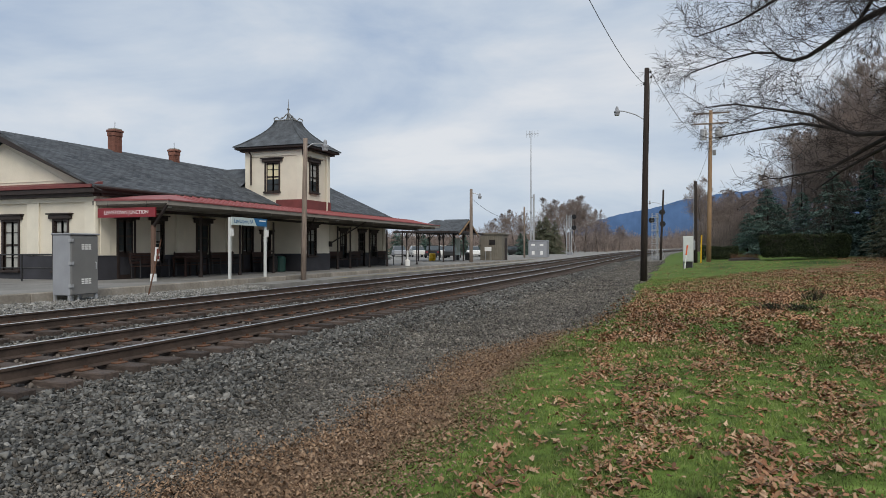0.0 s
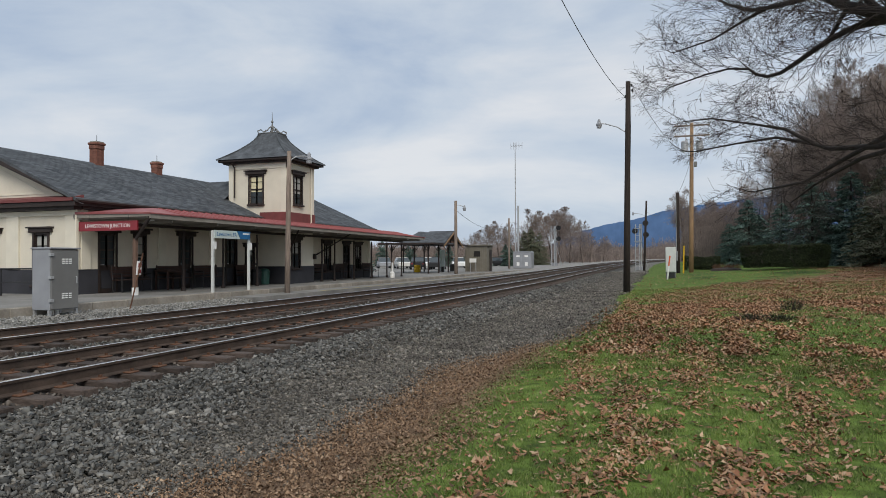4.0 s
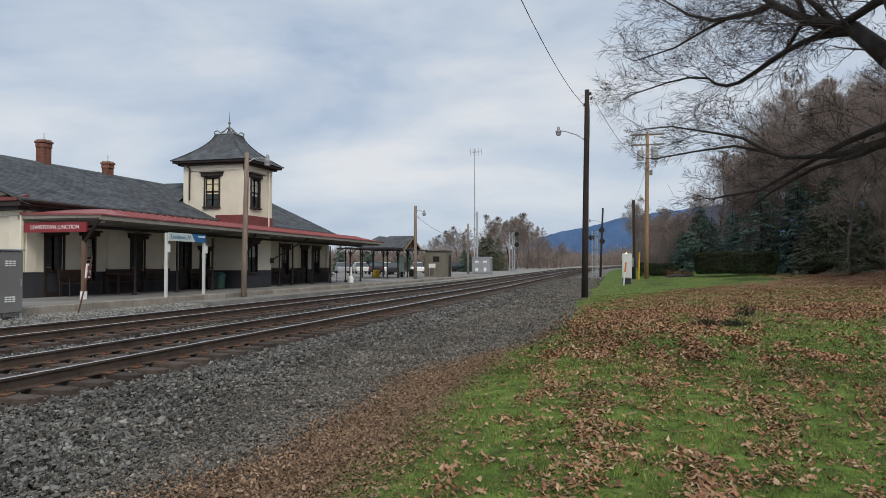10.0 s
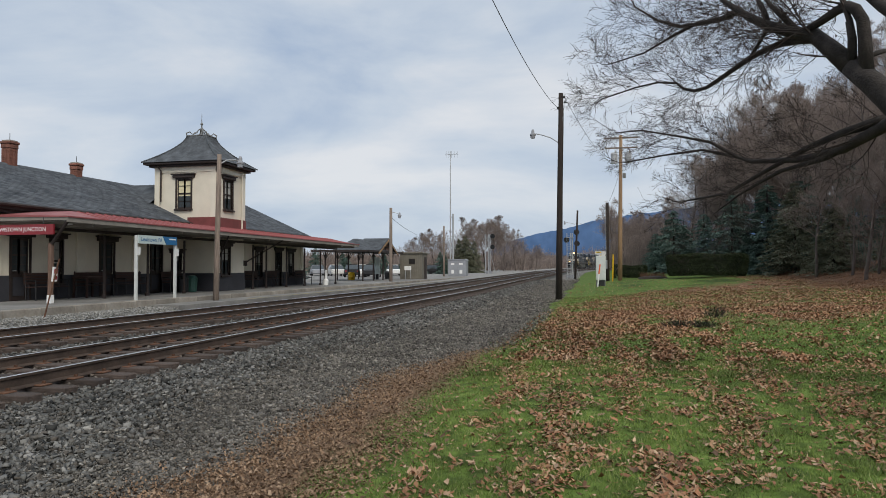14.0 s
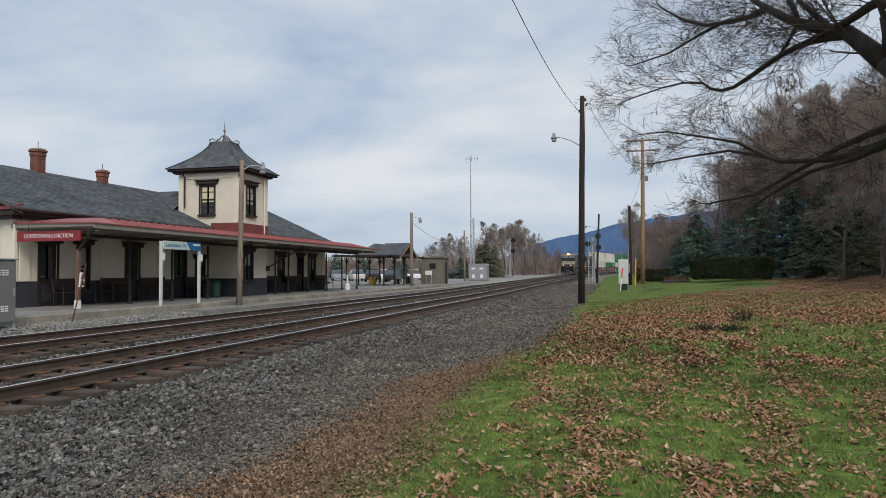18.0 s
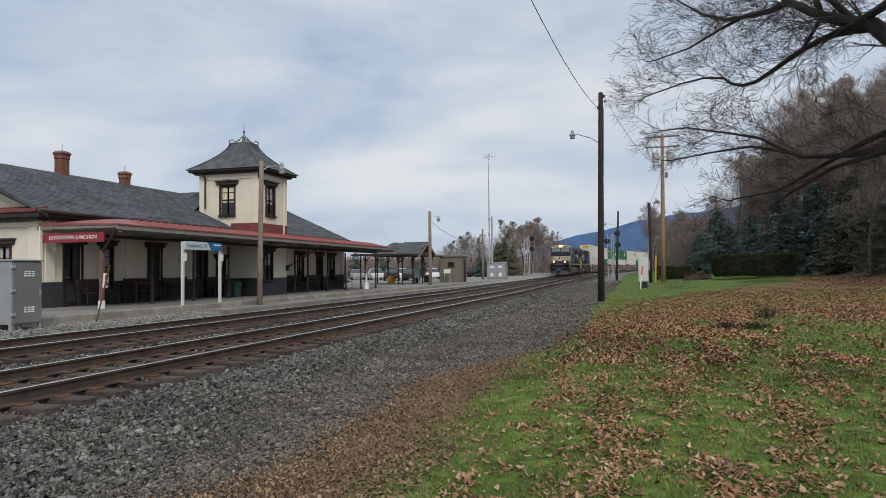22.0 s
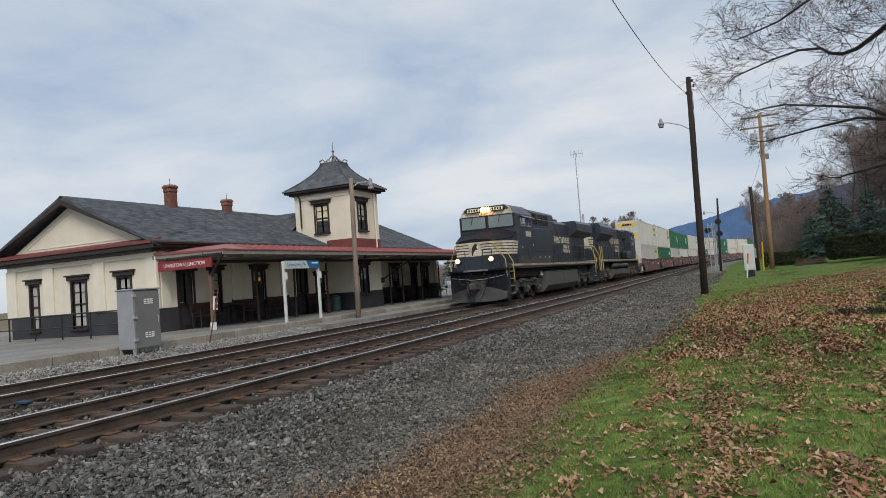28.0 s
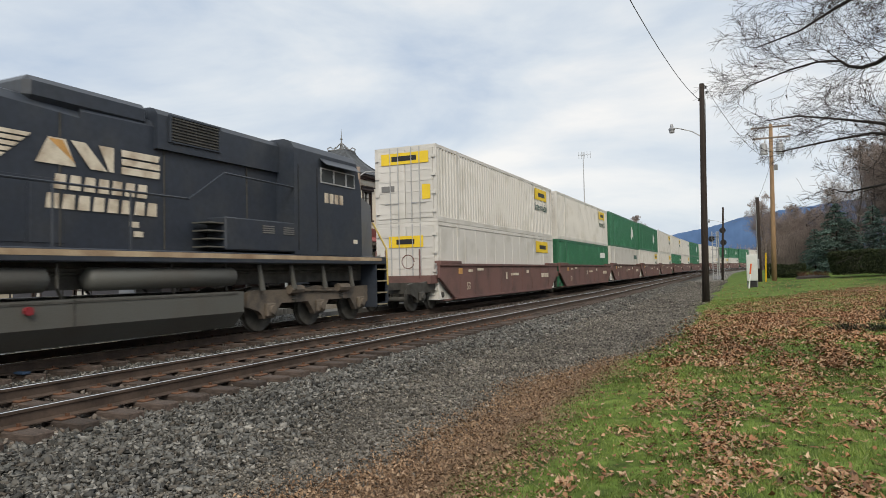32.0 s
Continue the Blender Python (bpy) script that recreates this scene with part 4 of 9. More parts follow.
SEAM = Mesh().add([(CX + 0.02, -0.015, CZ), (CX + 0.02, 0.015, CZ), (CX + 0.02, 0, CZ + 0.03), (-16.6, -0.015, CWZ + 0.10), (-16.6, 0.015, CWZ + 0.10), (-16.6, 0, CWZ + 0.13)], [(0, 1, 2), (5, 4, 3), (0, 3, 4, 1), (1, 4, 5, 2), (2, 5, 3, 0)]).data("seam", "red")
for k in range(52):
    share("seam", SEAM, canopy, pose(0, CY0 + HIP + 0.1 + 0.42 * k, 0))
part("fascia", Mesh().box(CX - 0.03, CY0 - 0.02, CZ - 0.16, CX + 0.02, CY1, CZ - 0.02).box(FACADE - 0.1, CY0 - 0.02, CZ - 0.10, CX - 0.03, CY0 + 0.03, CZ + 0.03), "fascia", canopy)
part("drip_edge", Mesh().box(CX - 0.05, CY0 - 0.04, CZ - 0.02, CX + 0.05, CY1 + 0.03, CZ + 0.018), "red", canopy)
part("drip_edge", Mesh().prism([(FACADE, 2.87), (CX, CZ - 0.02), (CX, CZ + 0.02), (FACADE, 2.95)], "y", CY0 - 0.05, CY0 + 0.03), "red", canopy)
part("soffit", Mesh().box(FACADE + 0.001, CY0 + 0.05, 2.70, CX - 0.04, CY1 - 0.05, 2.74), "fascia", canopy, "weathered boarded canopy soffit")
for y in np.arange(18.2, 42, 2.35):
    part("rafter", Mesh().box(FACADE, y - 0.04, 2.60, CX - 0.1, y + 0.04, 2.70), "fascia", canopy)
part("canopy_beam", Mesh().box(-16.95, CY0 + 0.3, 2.50, -16.85, CY1 - 0.2, 2.60), "brown", canopy)
for y in (20.4, 22.75, 25.1, 30.9, 32.3, 34.65, 37.05, 39.4, 41.9):
    part("post", Mesh().tube([(-16.9, y, PZ), (-16.9, y, PZ + 0.12), (-16.9, y, PZ + 0.13), (-16.9, y, 2.45)], [0.08, 0.08, 0.045, 0.045], 8), "brown", canopy)
post = part("post", Mesh().box(-16.24, 17.2, PZ + 0.25, -16.12, 17.32, 2.05, 0.01), "post_brown", canopy, "brown timber corner post with a slanting brace")
part("post_foot", Mesh().box(-16.25, 17.19, PZ, -16.11, 17.33, PZ + 0.25), "white", post)
part("brace", Mesh().tube([(-16.18, 17.26, 2.0), (-15.47, 17.12, 2.72)], 0.06, 6), "brown", post)
for y0, y1, zz in ((27.5, 26.4, 1.55), (30.0, 31.6, 1.55)):
    part("brace", Mesh().tube([(TW_E + 0.05, y0, zz), (CX - 0.2, y1, 2.7)], 0.035, 6), "brown", canopy)
    part("brace_shoe", Mesh().box(TW_E, y0 - 0.08, zz - 0.16, TW_E + 0.12, y0 + 0.08, zz + 0.1), "brown", canopy)
for y in np.arange(18.0, 42, 2.9):
    part("downlight", Mesh().lathe([(0.09, 2.66), (0.09, 2.70)], -16.2, y, 8), "white", canopy)
# station name board
board = thing("station_name_board", pose(-17.05, 17.02, 2.46), "red painted wooden board with white letters LEWISTOWN JUNCTION", "sign")
part("board", Mesh().box(-1.16, -0.03, -0.13, 1.16, 0.03, 0.13), "signred", board)
part("border", Mesh().box(-1.19, -0.035, 0.13, 1.19, 0.03, 0.155).box(-1.19, -0.035, -0.155, 1.19, 0.03, -0.13).box(-1.19, -0.035, -0.13, -1.16, 0.03, 0.13).box(1.16, -0.035, -0.13, 1.19, 0.03, 0.13), "signred", board)
words("lettering", "LEWISTOWN JUNCTION", 0.175, "white", board, Matrix.Translation((0, -0.033, 0)) @ Matrix.Rotation(math.pi / 2, 4, "X"), label="white painted capital letters", xs=0.95)
for x in (-0.8, 0.8):
    part("hanger", Mesh().tube([(x, 0, 0.13), (x, 0.02, 0.4)], 0.012, 5), "black", board)

# platform
plat = tagged(part("platform", Mesh().box(-34, -30, PZ - 0.6, -14.75, 78, PZ), "platform"), "grey paved station platform", "platform", kind="structure")
g = Mesh()
CURB = Mesh().box(0, 0, -0.3, 0.24, 1.19, 0.0, 0.02).data("curb_stone", "concrete")
for k in range(84):
    share("curb_stone", CURB, plat, pose(-14.75, -22 + 1.2 * k, PZ + 0.004 + 0.004 * math.sin(k * 7.3), 0, 0, 0.15 * math.sin(k * 3.1)))
strip = tagged(part("pavement_strip", Mesh().box(-14.5, 19.6, -0.2, -13.35, 78, 0.055), "platform"), "low asphalt boarding strip beside the far rail", "pavement", kind="structure")
part("safety_line", Mesh().box(-13.62, 24.5, 0.055, -13.42, 78, 0.062), "worn_yellow", strip, "worn yellow painted safety line")

# ---------------------------------------------------------------- the train
# where the leading locomotive's mark stands along the line, by seconds
NOSE = [(0, 381.0), (17, 168.0), (23, 94.0), (25.5, 63.2), (27, 44.4), (28, 31.3), (32, -23.7)]


def rail_pose(s):
    """The pose of something whose middle is at s along the far track."""
    p, yaw = line_at(FAR_X, s)
    return Matrix.Translation(p) @ Matrix.Rotation(radians(yaw), 4, "Z")


TIMES = [0, 4, 8] + list(range(11, 25)) + [24.5, 25, 25.5, 26, 26.5, 27, 27.5, 28, 28.5, 29, 29.5, 30, 30.5, 31, 31.5, 32]


def moving(ob, back):
    at = np.interp(TIMES, [n[0] for n in NOSE], [n[1] for n in NOSE])
    MOVES.append((ob, [(t, rail_pose(float(s) + back)) for t, s in zip(TIMES, at)]))


def loft(sections):
    """Sections along y: (y, outline of (x, z) pairs)."""
    g = Mesh()
    n = len(sections[0][1])
    for y, o in sections:
        g.v += [(x, y, z) for x, z in o]
    for i in range(len(sections) - 1):
        for j in range(n):
            a, b = i * n + j, i * n + (j + 1) % n
            g.f.append((a, b, b + n, a + n))
    g.f += [tuple(range(n - 1, -1, -1)), tuple(range((len(sections) - 1) * n, len(sections) * n))]
    return g


def arch(h, z0, z1, c=0.25):
    """An outline with chamfered shoulders."""
    return [(-h, z0), (h, z0), (h, z1 - c), (h - c * 0.45, z1 - c * 0.3), (h - c * 1.3, z1), (-h + c * 1.3, z1), (-h + c * 0.45, z1 - c * 0.3), (-h, z1 - c)]


def wheel_mesh(r):
    g = Mesh()
    for prof in ([(r * 0.96, -0.07), (r, -0.06), (r, 0.03), (r * 1.05, 0.035), (r * 1.05, 0.065), (r * 0.85, 0.065), (r * 0.82, 0.0), (r * 0.3, 0.0), (r * 0.28, -0.09), (0.02, -0.09)],):
        n = 20
        for rr, x in prof:
            for j in range(n):
                a = 2 * math.pi * j / n
                g.v.append((-x, rr * math.cos(a), rr * math.sin(a)))
        for i in range(len(prof) - 1):
            for j in range(n):
                p, q = i * n + j, i * n + (j + 1) % n
                g.f.append((p, q, q + n, p + n))
        g.f.append(tuple(range(n)))
    return g.data("wheel", "loco_dark")


WHEEL_L, WHEEL_C = wheel_mesh(0.53), wheel_mesh(0.42)
SPRING = Mesh().tube([(0.09 * math.cos(a), 0.09 * math.sin(a), a * 0.0105) for a in np.arange(0, 25, 0.8)], 0.018, 5).data("spring", "loco_dark")


def truck(lo, yc, axles, r_mesh, r, side="loco_dark", label="three-axle truck with a cast side frame"):
    """A bogie: side frames, bolster, wheels, springs and journal boxes."""
    half = (axles[-1] - axles[0]) / 2
    g = Mesh()
    for s in (-1, 1):
        x0, x1 = s * 1.02, s * 1.16
        out = [(yc - half - 0.75, 0.95), (yc - half - 0.75, 0.62), (yc - half - 0.35, 0.5), (yc - half - 0.25, 0.42)]
        for k, a in enumerate(axles):
            out += [(a - 0.26, 0.42), (a - 0.2, 0.32), (a + 0.2, 0.32), (a + 0.26, 0.42)]
            if k < len(axles) - 1:
                m = (a + axles[k + 1]) / 2
                out += [(m - 0.55, 0.66), (m + 0.55, 0.66)]
        out += [(yc + half + 0.35, 0.5), (yc + half + 0.75, 0.62), (yc + half + 0.75, 0.95), (yc + half + 0.5, 1.0), (yc + 0.6, 0.98), (yc, 1.06), (yc - 0.6, 0.98), (yc - half - 0.5, 1.0)]
        g.prism(out, "x", x0, x1)
    g.box(-1.02, yc - 0.35, 0.6, 1.02, yc + 0.35, 1.0)
    t = part("truck", g, side, lo, label)
    for a in axles:
        for s in (-1, 1):
            share("wheel", r_mesh, t, Matrix.Translation((s * 0.80, a, r)) @ (Matrix.Rotation(math.pi, 4, "Z") if s < 0 else Matrix()))
            part("journal_box", Mesh().box(s * 1.16, a - 0.17, 0.36, s * 1.27, a + 0.17, 0.68, 0.03), side, t)
            part("bearing_cap", Mesh().tube([(s * 1.27, a, 0.52), (s * 1.33, a, 0.52)], [0.12, 0.10], 10), side, t)
        part("axle", Mesh().tube([(-0.8, a, r), (0.8, a, r)], 0.08, 8), side, t)
    if len(axles) == 3:
        for s in (-1, 1):
            for q in (0.5, -0.5):
                share("spring", SPRING, t, pose(s * 1.12, yc + q * (axles[1] - axles[0]) * 1.05, 0.68))
            for q in (-1.08, 1.08):
                part("brake_cylinder", Mesh().tube([(s * 1.22, yc + q - 0.27, 0.98), (s * 1.22, yc + q + 0.27, 0.98)], 0.11, 8), side, t)
            part("brake_rod", Mesh().tube([(s * 1.2, yc - 0.8, 0.95), (s * 1.2, yc + 0.8, 0.9)], 0.025, 5), side, t)
    return t


def handrail(lo, pts, posts, r=0.022, foot=1.85, material="loco", label=""):
    h = part("handrail", Mesh().tube(pts, r, 6), material, lo, label)
    for p in posts:
        part("stanchion", Mesh().tube([(p[0], p[1], foot), p], 0.022, 5), material, h)
    return h


def steps(lo, y, s, toward):
    """A step well at a corner of the frame, with four treads."""
    w = part("step_well", Mesh().box(s * 0.95, y - 0.02, 0.35, s * 1.48, y + 0.02, 1.75).box(s * 0.95, y + toward * 0.62 - 0.02, 0.35, s * 1.48, y + toward * 0.62 + 0.02, 1.75).box(s * 0.93, y, 0.4, s * 0.95, y + toward * 0.62, 1.75), "loco", lo)
    for z in (0.42, 0.77, 1.12, 1.47):
        part("step", Mesh().box(s * 0.95, y + toward * 0.03, z - 0.02, s * 1.49, y + toward * 0.6, z + 0.015), "tank", w)
        part("step_edge", Mesh().box(s * 1.49, y + toward * 0.04, z - 0.02, s * 1.51, y + toward * 0.59, z + 0.018), "worn_yellow", w)
    return w


def coupler(lo, y, s):
    c = part("coupler", Mesh().box(-0.12, y, 0.72, 0.12, y + s * 0.55, 0.98, 0.02).box(-0.2, y + s * 0.5, 0.7, 0.14, y + s * 0.85, 1.02, 0.05), "loco_dark", lo)
    for x in (-0.5, -0.35, 0.4):
        part("air_hose", Mesh().tube([(x, y, 1.1), (x, y + s * 0.25, 0.85), (x * 0.7, y + s * 0.45, 0.4), (x * 0.6, y + s * 0.5, 0.3)], 0.03, 6), "black", c)


def slats(lo, name, x, y0, y1, z0, z1, n, material="black", framed="loco"):
    """A louvred opening on the side at x."""
    s = 1 if x > 0 else -1
    f = part(name, Mesh().box(x, y0, z0, x + s * 0.008, y1, z1), material, lo)
    fr = Mesh()
    for a in (y0, y1):
        fr.box(x, a - 0.03, z0 - 0.03, x + s * 0.035, a + 0.03, z1 + 0.03)
    part("frame", fr.box(x, y0, z0 - 0.03, x + s * 0.03, y1, z0).box(x, y0, z1, x + s * 0.03, y1, z1 + 0.03), framed, f)
    for k in range(n):
        z = z0 + (k + 0.5) * (z1 - z0) / n
        part("louvre", Mesh().box(x + s * 0.004, y0 + 0.02, z - 0.015, x + s * 0.028, y1 - 0.02, z + 0.012), "loco_dark", f)
    return f


def emblem(lo, x, y0, y1, z0, z1):
    """The painted mark on a hood side: stripes, a slanted block and two lines of bars, read towards +y from the viewer's side."""
    s = 1 if x > 0 else -1
    w, h = y1 - y0, z1 - z0
    X = x + s * 0.004
    put = lambda u: y0 + u * w if s > 0 else y1 - u * w
    for k in range(5):
        za = z1 - h * 0.075 * k
        part("stripe", Mesh().prism([(put(0.0 + 0.006 * k), za), (put(0.44 - 0.022 * k), za), (put(0.425 - 0.022 * k), za - h * 0.052), (put(0.0 + 0.006 * k), za - h * 0.052)], "x", x, X), "stripe", lo)
    m = part("emblem", Mesh().prism([(put(0.50), z1), (put(0.565), z1), (put(0.605), z1 - h * 0.352), (put(0.455), z1 - h * 0.352)], "x", x, X), "stripe", lo, "off-white painted emblem of plain slanted blocks")
    for quad in (((0.585, 0.0), (0.645, 0.0), (0.735, 0.352), (0.665, 0.352)), ((0.70, 0.0), (0.765, 0.0), (0.765, 0.352), (0.745, 0.352)), ((0.80, 0.0), (0.985, 0.0), (0.975, 0.10), (0.80, 0.10)), ((0.80, 0.13), (0.985, 0.13), (0.985, 0.22), (0.80, 0.22)), ((0.80, 0.25), (0.985, 0.25), (0.98, 0.352), (0.80, 0.352))):
        part("emblem_block", Mesh().prism([(put(u), z1 - h * v) for u, v in quad], "x", x, X), "stripe", m)
    part("emblem_stain", Mesh().prism([(put(0.50), z1 - h * 0.02), (put(0.555), z1 - h * 0.02), (put(0.60), z1 - h * 0.30)], "x", x, X + s * 0.003), "gold", m)
    for row, (u0, u1, a) in enumerate(((0.52, 0.93, 0.47), (0.49, 0.98, 0.73))):
        n = (7, 8)[row]
        for k in range(n):
            p = u0 + (u1 - u0) * k / n
            part("letter_bar", Mesh().prism([(put(p + 0.008), z1 - h * a), (put(p + (u1 - u0) / n * 0.82), z1 - h * a), (put(p + (u1 - u0) / n * 0.78), z1 - h * (a + 0.20)), (put(p), z1 - h * (a + 0.20))], "x", x, X), "stripe", m)


def bars(lo, name, x, y0, y1, z0, z1, n, material="stripe", th=0.004):
    """A short number as plain bars."""
    s = 1 if x > 0 else -1
    w = (y1 - y0) / n
    for k in range(n):
        part(name, Mesh().box(x, y0 + k * w, z0, x + s * th, y0 + k * w + w * 0.72, z1), material, lo)


def common(lo, y0, y1, tank, air=False):
    """Frame, walkway, fuel tank of a locomotive."""
    part("frame", Mesh().box(-0.95, y0 + 0.2, 1.15, 0.95, y1 - 0.2, 1.62), "loco_dark", lo)
    part("walkway", Mesh().box(-1.5, y0, 1.62, 1.5, y1, 1.85, 0.02), "loco", lo)
    for s in (-1, 1):
        part("sill_stripe", Mesh().box(s * 1.5, y0 + 0.3, 1.72, s * 1.506, y1 - 0.3, 1.82), "sill", lo, "dirty cream stripe along the frame")
    a, b = tank
    top = 1.0 if air else 1.34
    part("fuel_tank", Mesh().prism([(-1.45, top), (-1.45, 0.55), (-1.15, 0.22), (1.15, 0.22), (1.45, 0.55), (1.45, top)], "y", a, b), "tank", lo, "grey angular fuel tank")
    for s in (-1, 1):
        part("tank_seam", Mesh().box(s * 1.45, (a + b) / 2 - 0.02, 0.56, s * 1.46, (a + b) / 2 + 0.02, top).box(s * 1.45, a + 0.2, top - 0.06, s * 1.462, b - 0.2, top - 0.03), "loco_dark", lo)
        part("pipe", Mesh().tube([(s * 1.05, y0 + 1, 1.5), (s * 1.05, y1 - 1, 1.5)], 0.03, 5).tube([(s * 1.0, y0 + 1, 1.42), (s * 1.0, y1 - 1, 1.42)], 0.025, 5), "loco_dark", lo)
        if air:
            m = (a + b) / 2
            for p, q in ((a + 0.25, m - 0.35), (m + 0.35, b - 0.1)):
                part("air_reservoir", Mesh().tube([(s * 1.22, p, 1.33), (s * 1.22, p + 0.08, 1.33), (s * 1.22, q - 0.08, 1.33), (s * 1.22, q, 1.33)], [0.12, 0.21, 0.21, 0.12], 14), "tank", lo, smooth=True)


# leading locomotive: the mark of its path lies 8.6 m ahead of its middle
loco_1 = thing("locomotive", pose(0, 0, 0), "black diesel freight locomotive with cream nose stripes and lit headlights", "locomotive", "locomotives of the freight train")
D = 8.6


def ya(v):
    return v - D


common(loco_1, ya(-0.9), ya(19.3), (ya(5.85), ya(13.35)))
nose = part("nose", loft([(ya(-1.45), [(-0.95, 1.62), (0.95, 1.62), (0.95, 2.99), (0.6, 3.08), (0, 3.13), (0, 3.13), (-0.6, 3.08), (-0.95, 2.99)]), (ya(-0.2), [(-1.42, 1.62), (1.42, 1.62), (1.46, 3.12), (0.9, 3.36), (0, 3.46), (0, 3.46), (-0.9, 3.36), (-1.46, 3.12)]),
                          (ya(0.75), [(-1.5, 1.62), (1.5, 1.62), (1.5, 3.5), (0.9, 3.62), (0, 3.70), (0, 3.70), (-0.9, 3.62), (-1.5, 3.5)])]), "loco", loco_1, "low pointed black nose")
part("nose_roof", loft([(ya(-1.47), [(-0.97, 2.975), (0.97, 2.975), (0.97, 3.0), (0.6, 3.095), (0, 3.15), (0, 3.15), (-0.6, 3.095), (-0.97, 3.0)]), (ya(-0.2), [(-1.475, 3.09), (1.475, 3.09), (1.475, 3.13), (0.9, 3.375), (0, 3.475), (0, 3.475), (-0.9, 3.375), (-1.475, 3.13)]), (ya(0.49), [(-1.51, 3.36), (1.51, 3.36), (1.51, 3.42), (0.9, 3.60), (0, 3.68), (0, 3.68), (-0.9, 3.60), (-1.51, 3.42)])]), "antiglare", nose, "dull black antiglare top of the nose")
part("nose_panel", Mesh().box(-0.30, ya(-1.462), 2.30, 0.30, ya(-1.45), 2.965), "stripe", nose, "cream panel in the middle of the nose")
part("nose_mark", Mesh().prism([(-0.16, 2.33), (-0.10, 2.33), (-0.06, 2.50), (0.06, 2.61), (0.16, 2.60), (0.10, 2.72), (0.14, 2.85), (0.04, 2.92), (-0.04, 2.82), (-0.12, 2.74), (-0.16, 2.54)], "y", ya(-1.470), ya(-1.462)), "black", nose, "plain dark painted mark")
part("nose_door", Mesh().box(0.5, ya(-1.475), 1.75, 0.9, ya(-1.45), 2.3, 0.01), "loco", nose)
cab = part("cab", loft([(ya(0.55), arch(1.5, 1.6, 4.76, 0.42)), (ya(3.4), arch(1.5, 1.6, 4.80, 0.42))]), "loco", loco_1, "black wide-nose cab")
part("cab_roof", loft([(ya(0.42), [(-1.2, 4.64), (1.2, 4.64), (1.0, 4.83), (-1.0, 4.83)]), (ya(3.5), [(-1.25, 4.68), (1.25, 4.68), (1.05, 4.87), (-1.05, 4.87)])]), "loco", cab)
part("brow", Mesh().prism([(-1.46, 4.38), (1.46, 4.38), (1.16, 4.78), (-1.16, 4.78)], "y", ya(0.50), ya(0.56)), "stripe", cab, "cream painted band over the windshield")
for a, b in ((-1.38, -0.08), (0.08, 1.38)):
    w = part("windshield", Mesh().prism([(ya(0.508), 3.74), (ya(0.545), 3.74), (ya(0.549), 4.35), (ya(0.535), 4.35)], "x", a, b), "windscreen", cab)
    part("frame", Mesh().box(a - 0.04, ya(0.50), 3.69, b + 0.04, ya(0.53), 3.74).box(a - 0.04, ya(0.50), 4.35, b + 0.04, ya(0.53), 4.38).box(a - 0.05, ya(0.50), 3.73, a, ya(0.53), 4.33).box(b, ya(0.50), 3.73, b + 0.05, ya(0.53), 4.33), "black", w)
    part("wiper", Mesh().tube([((a + b) / 2, ya(0.48), 4.37), ((a + b) / 2 - 0.12, ya(0.47), 3.95)], 0.012, 4), "black", w)
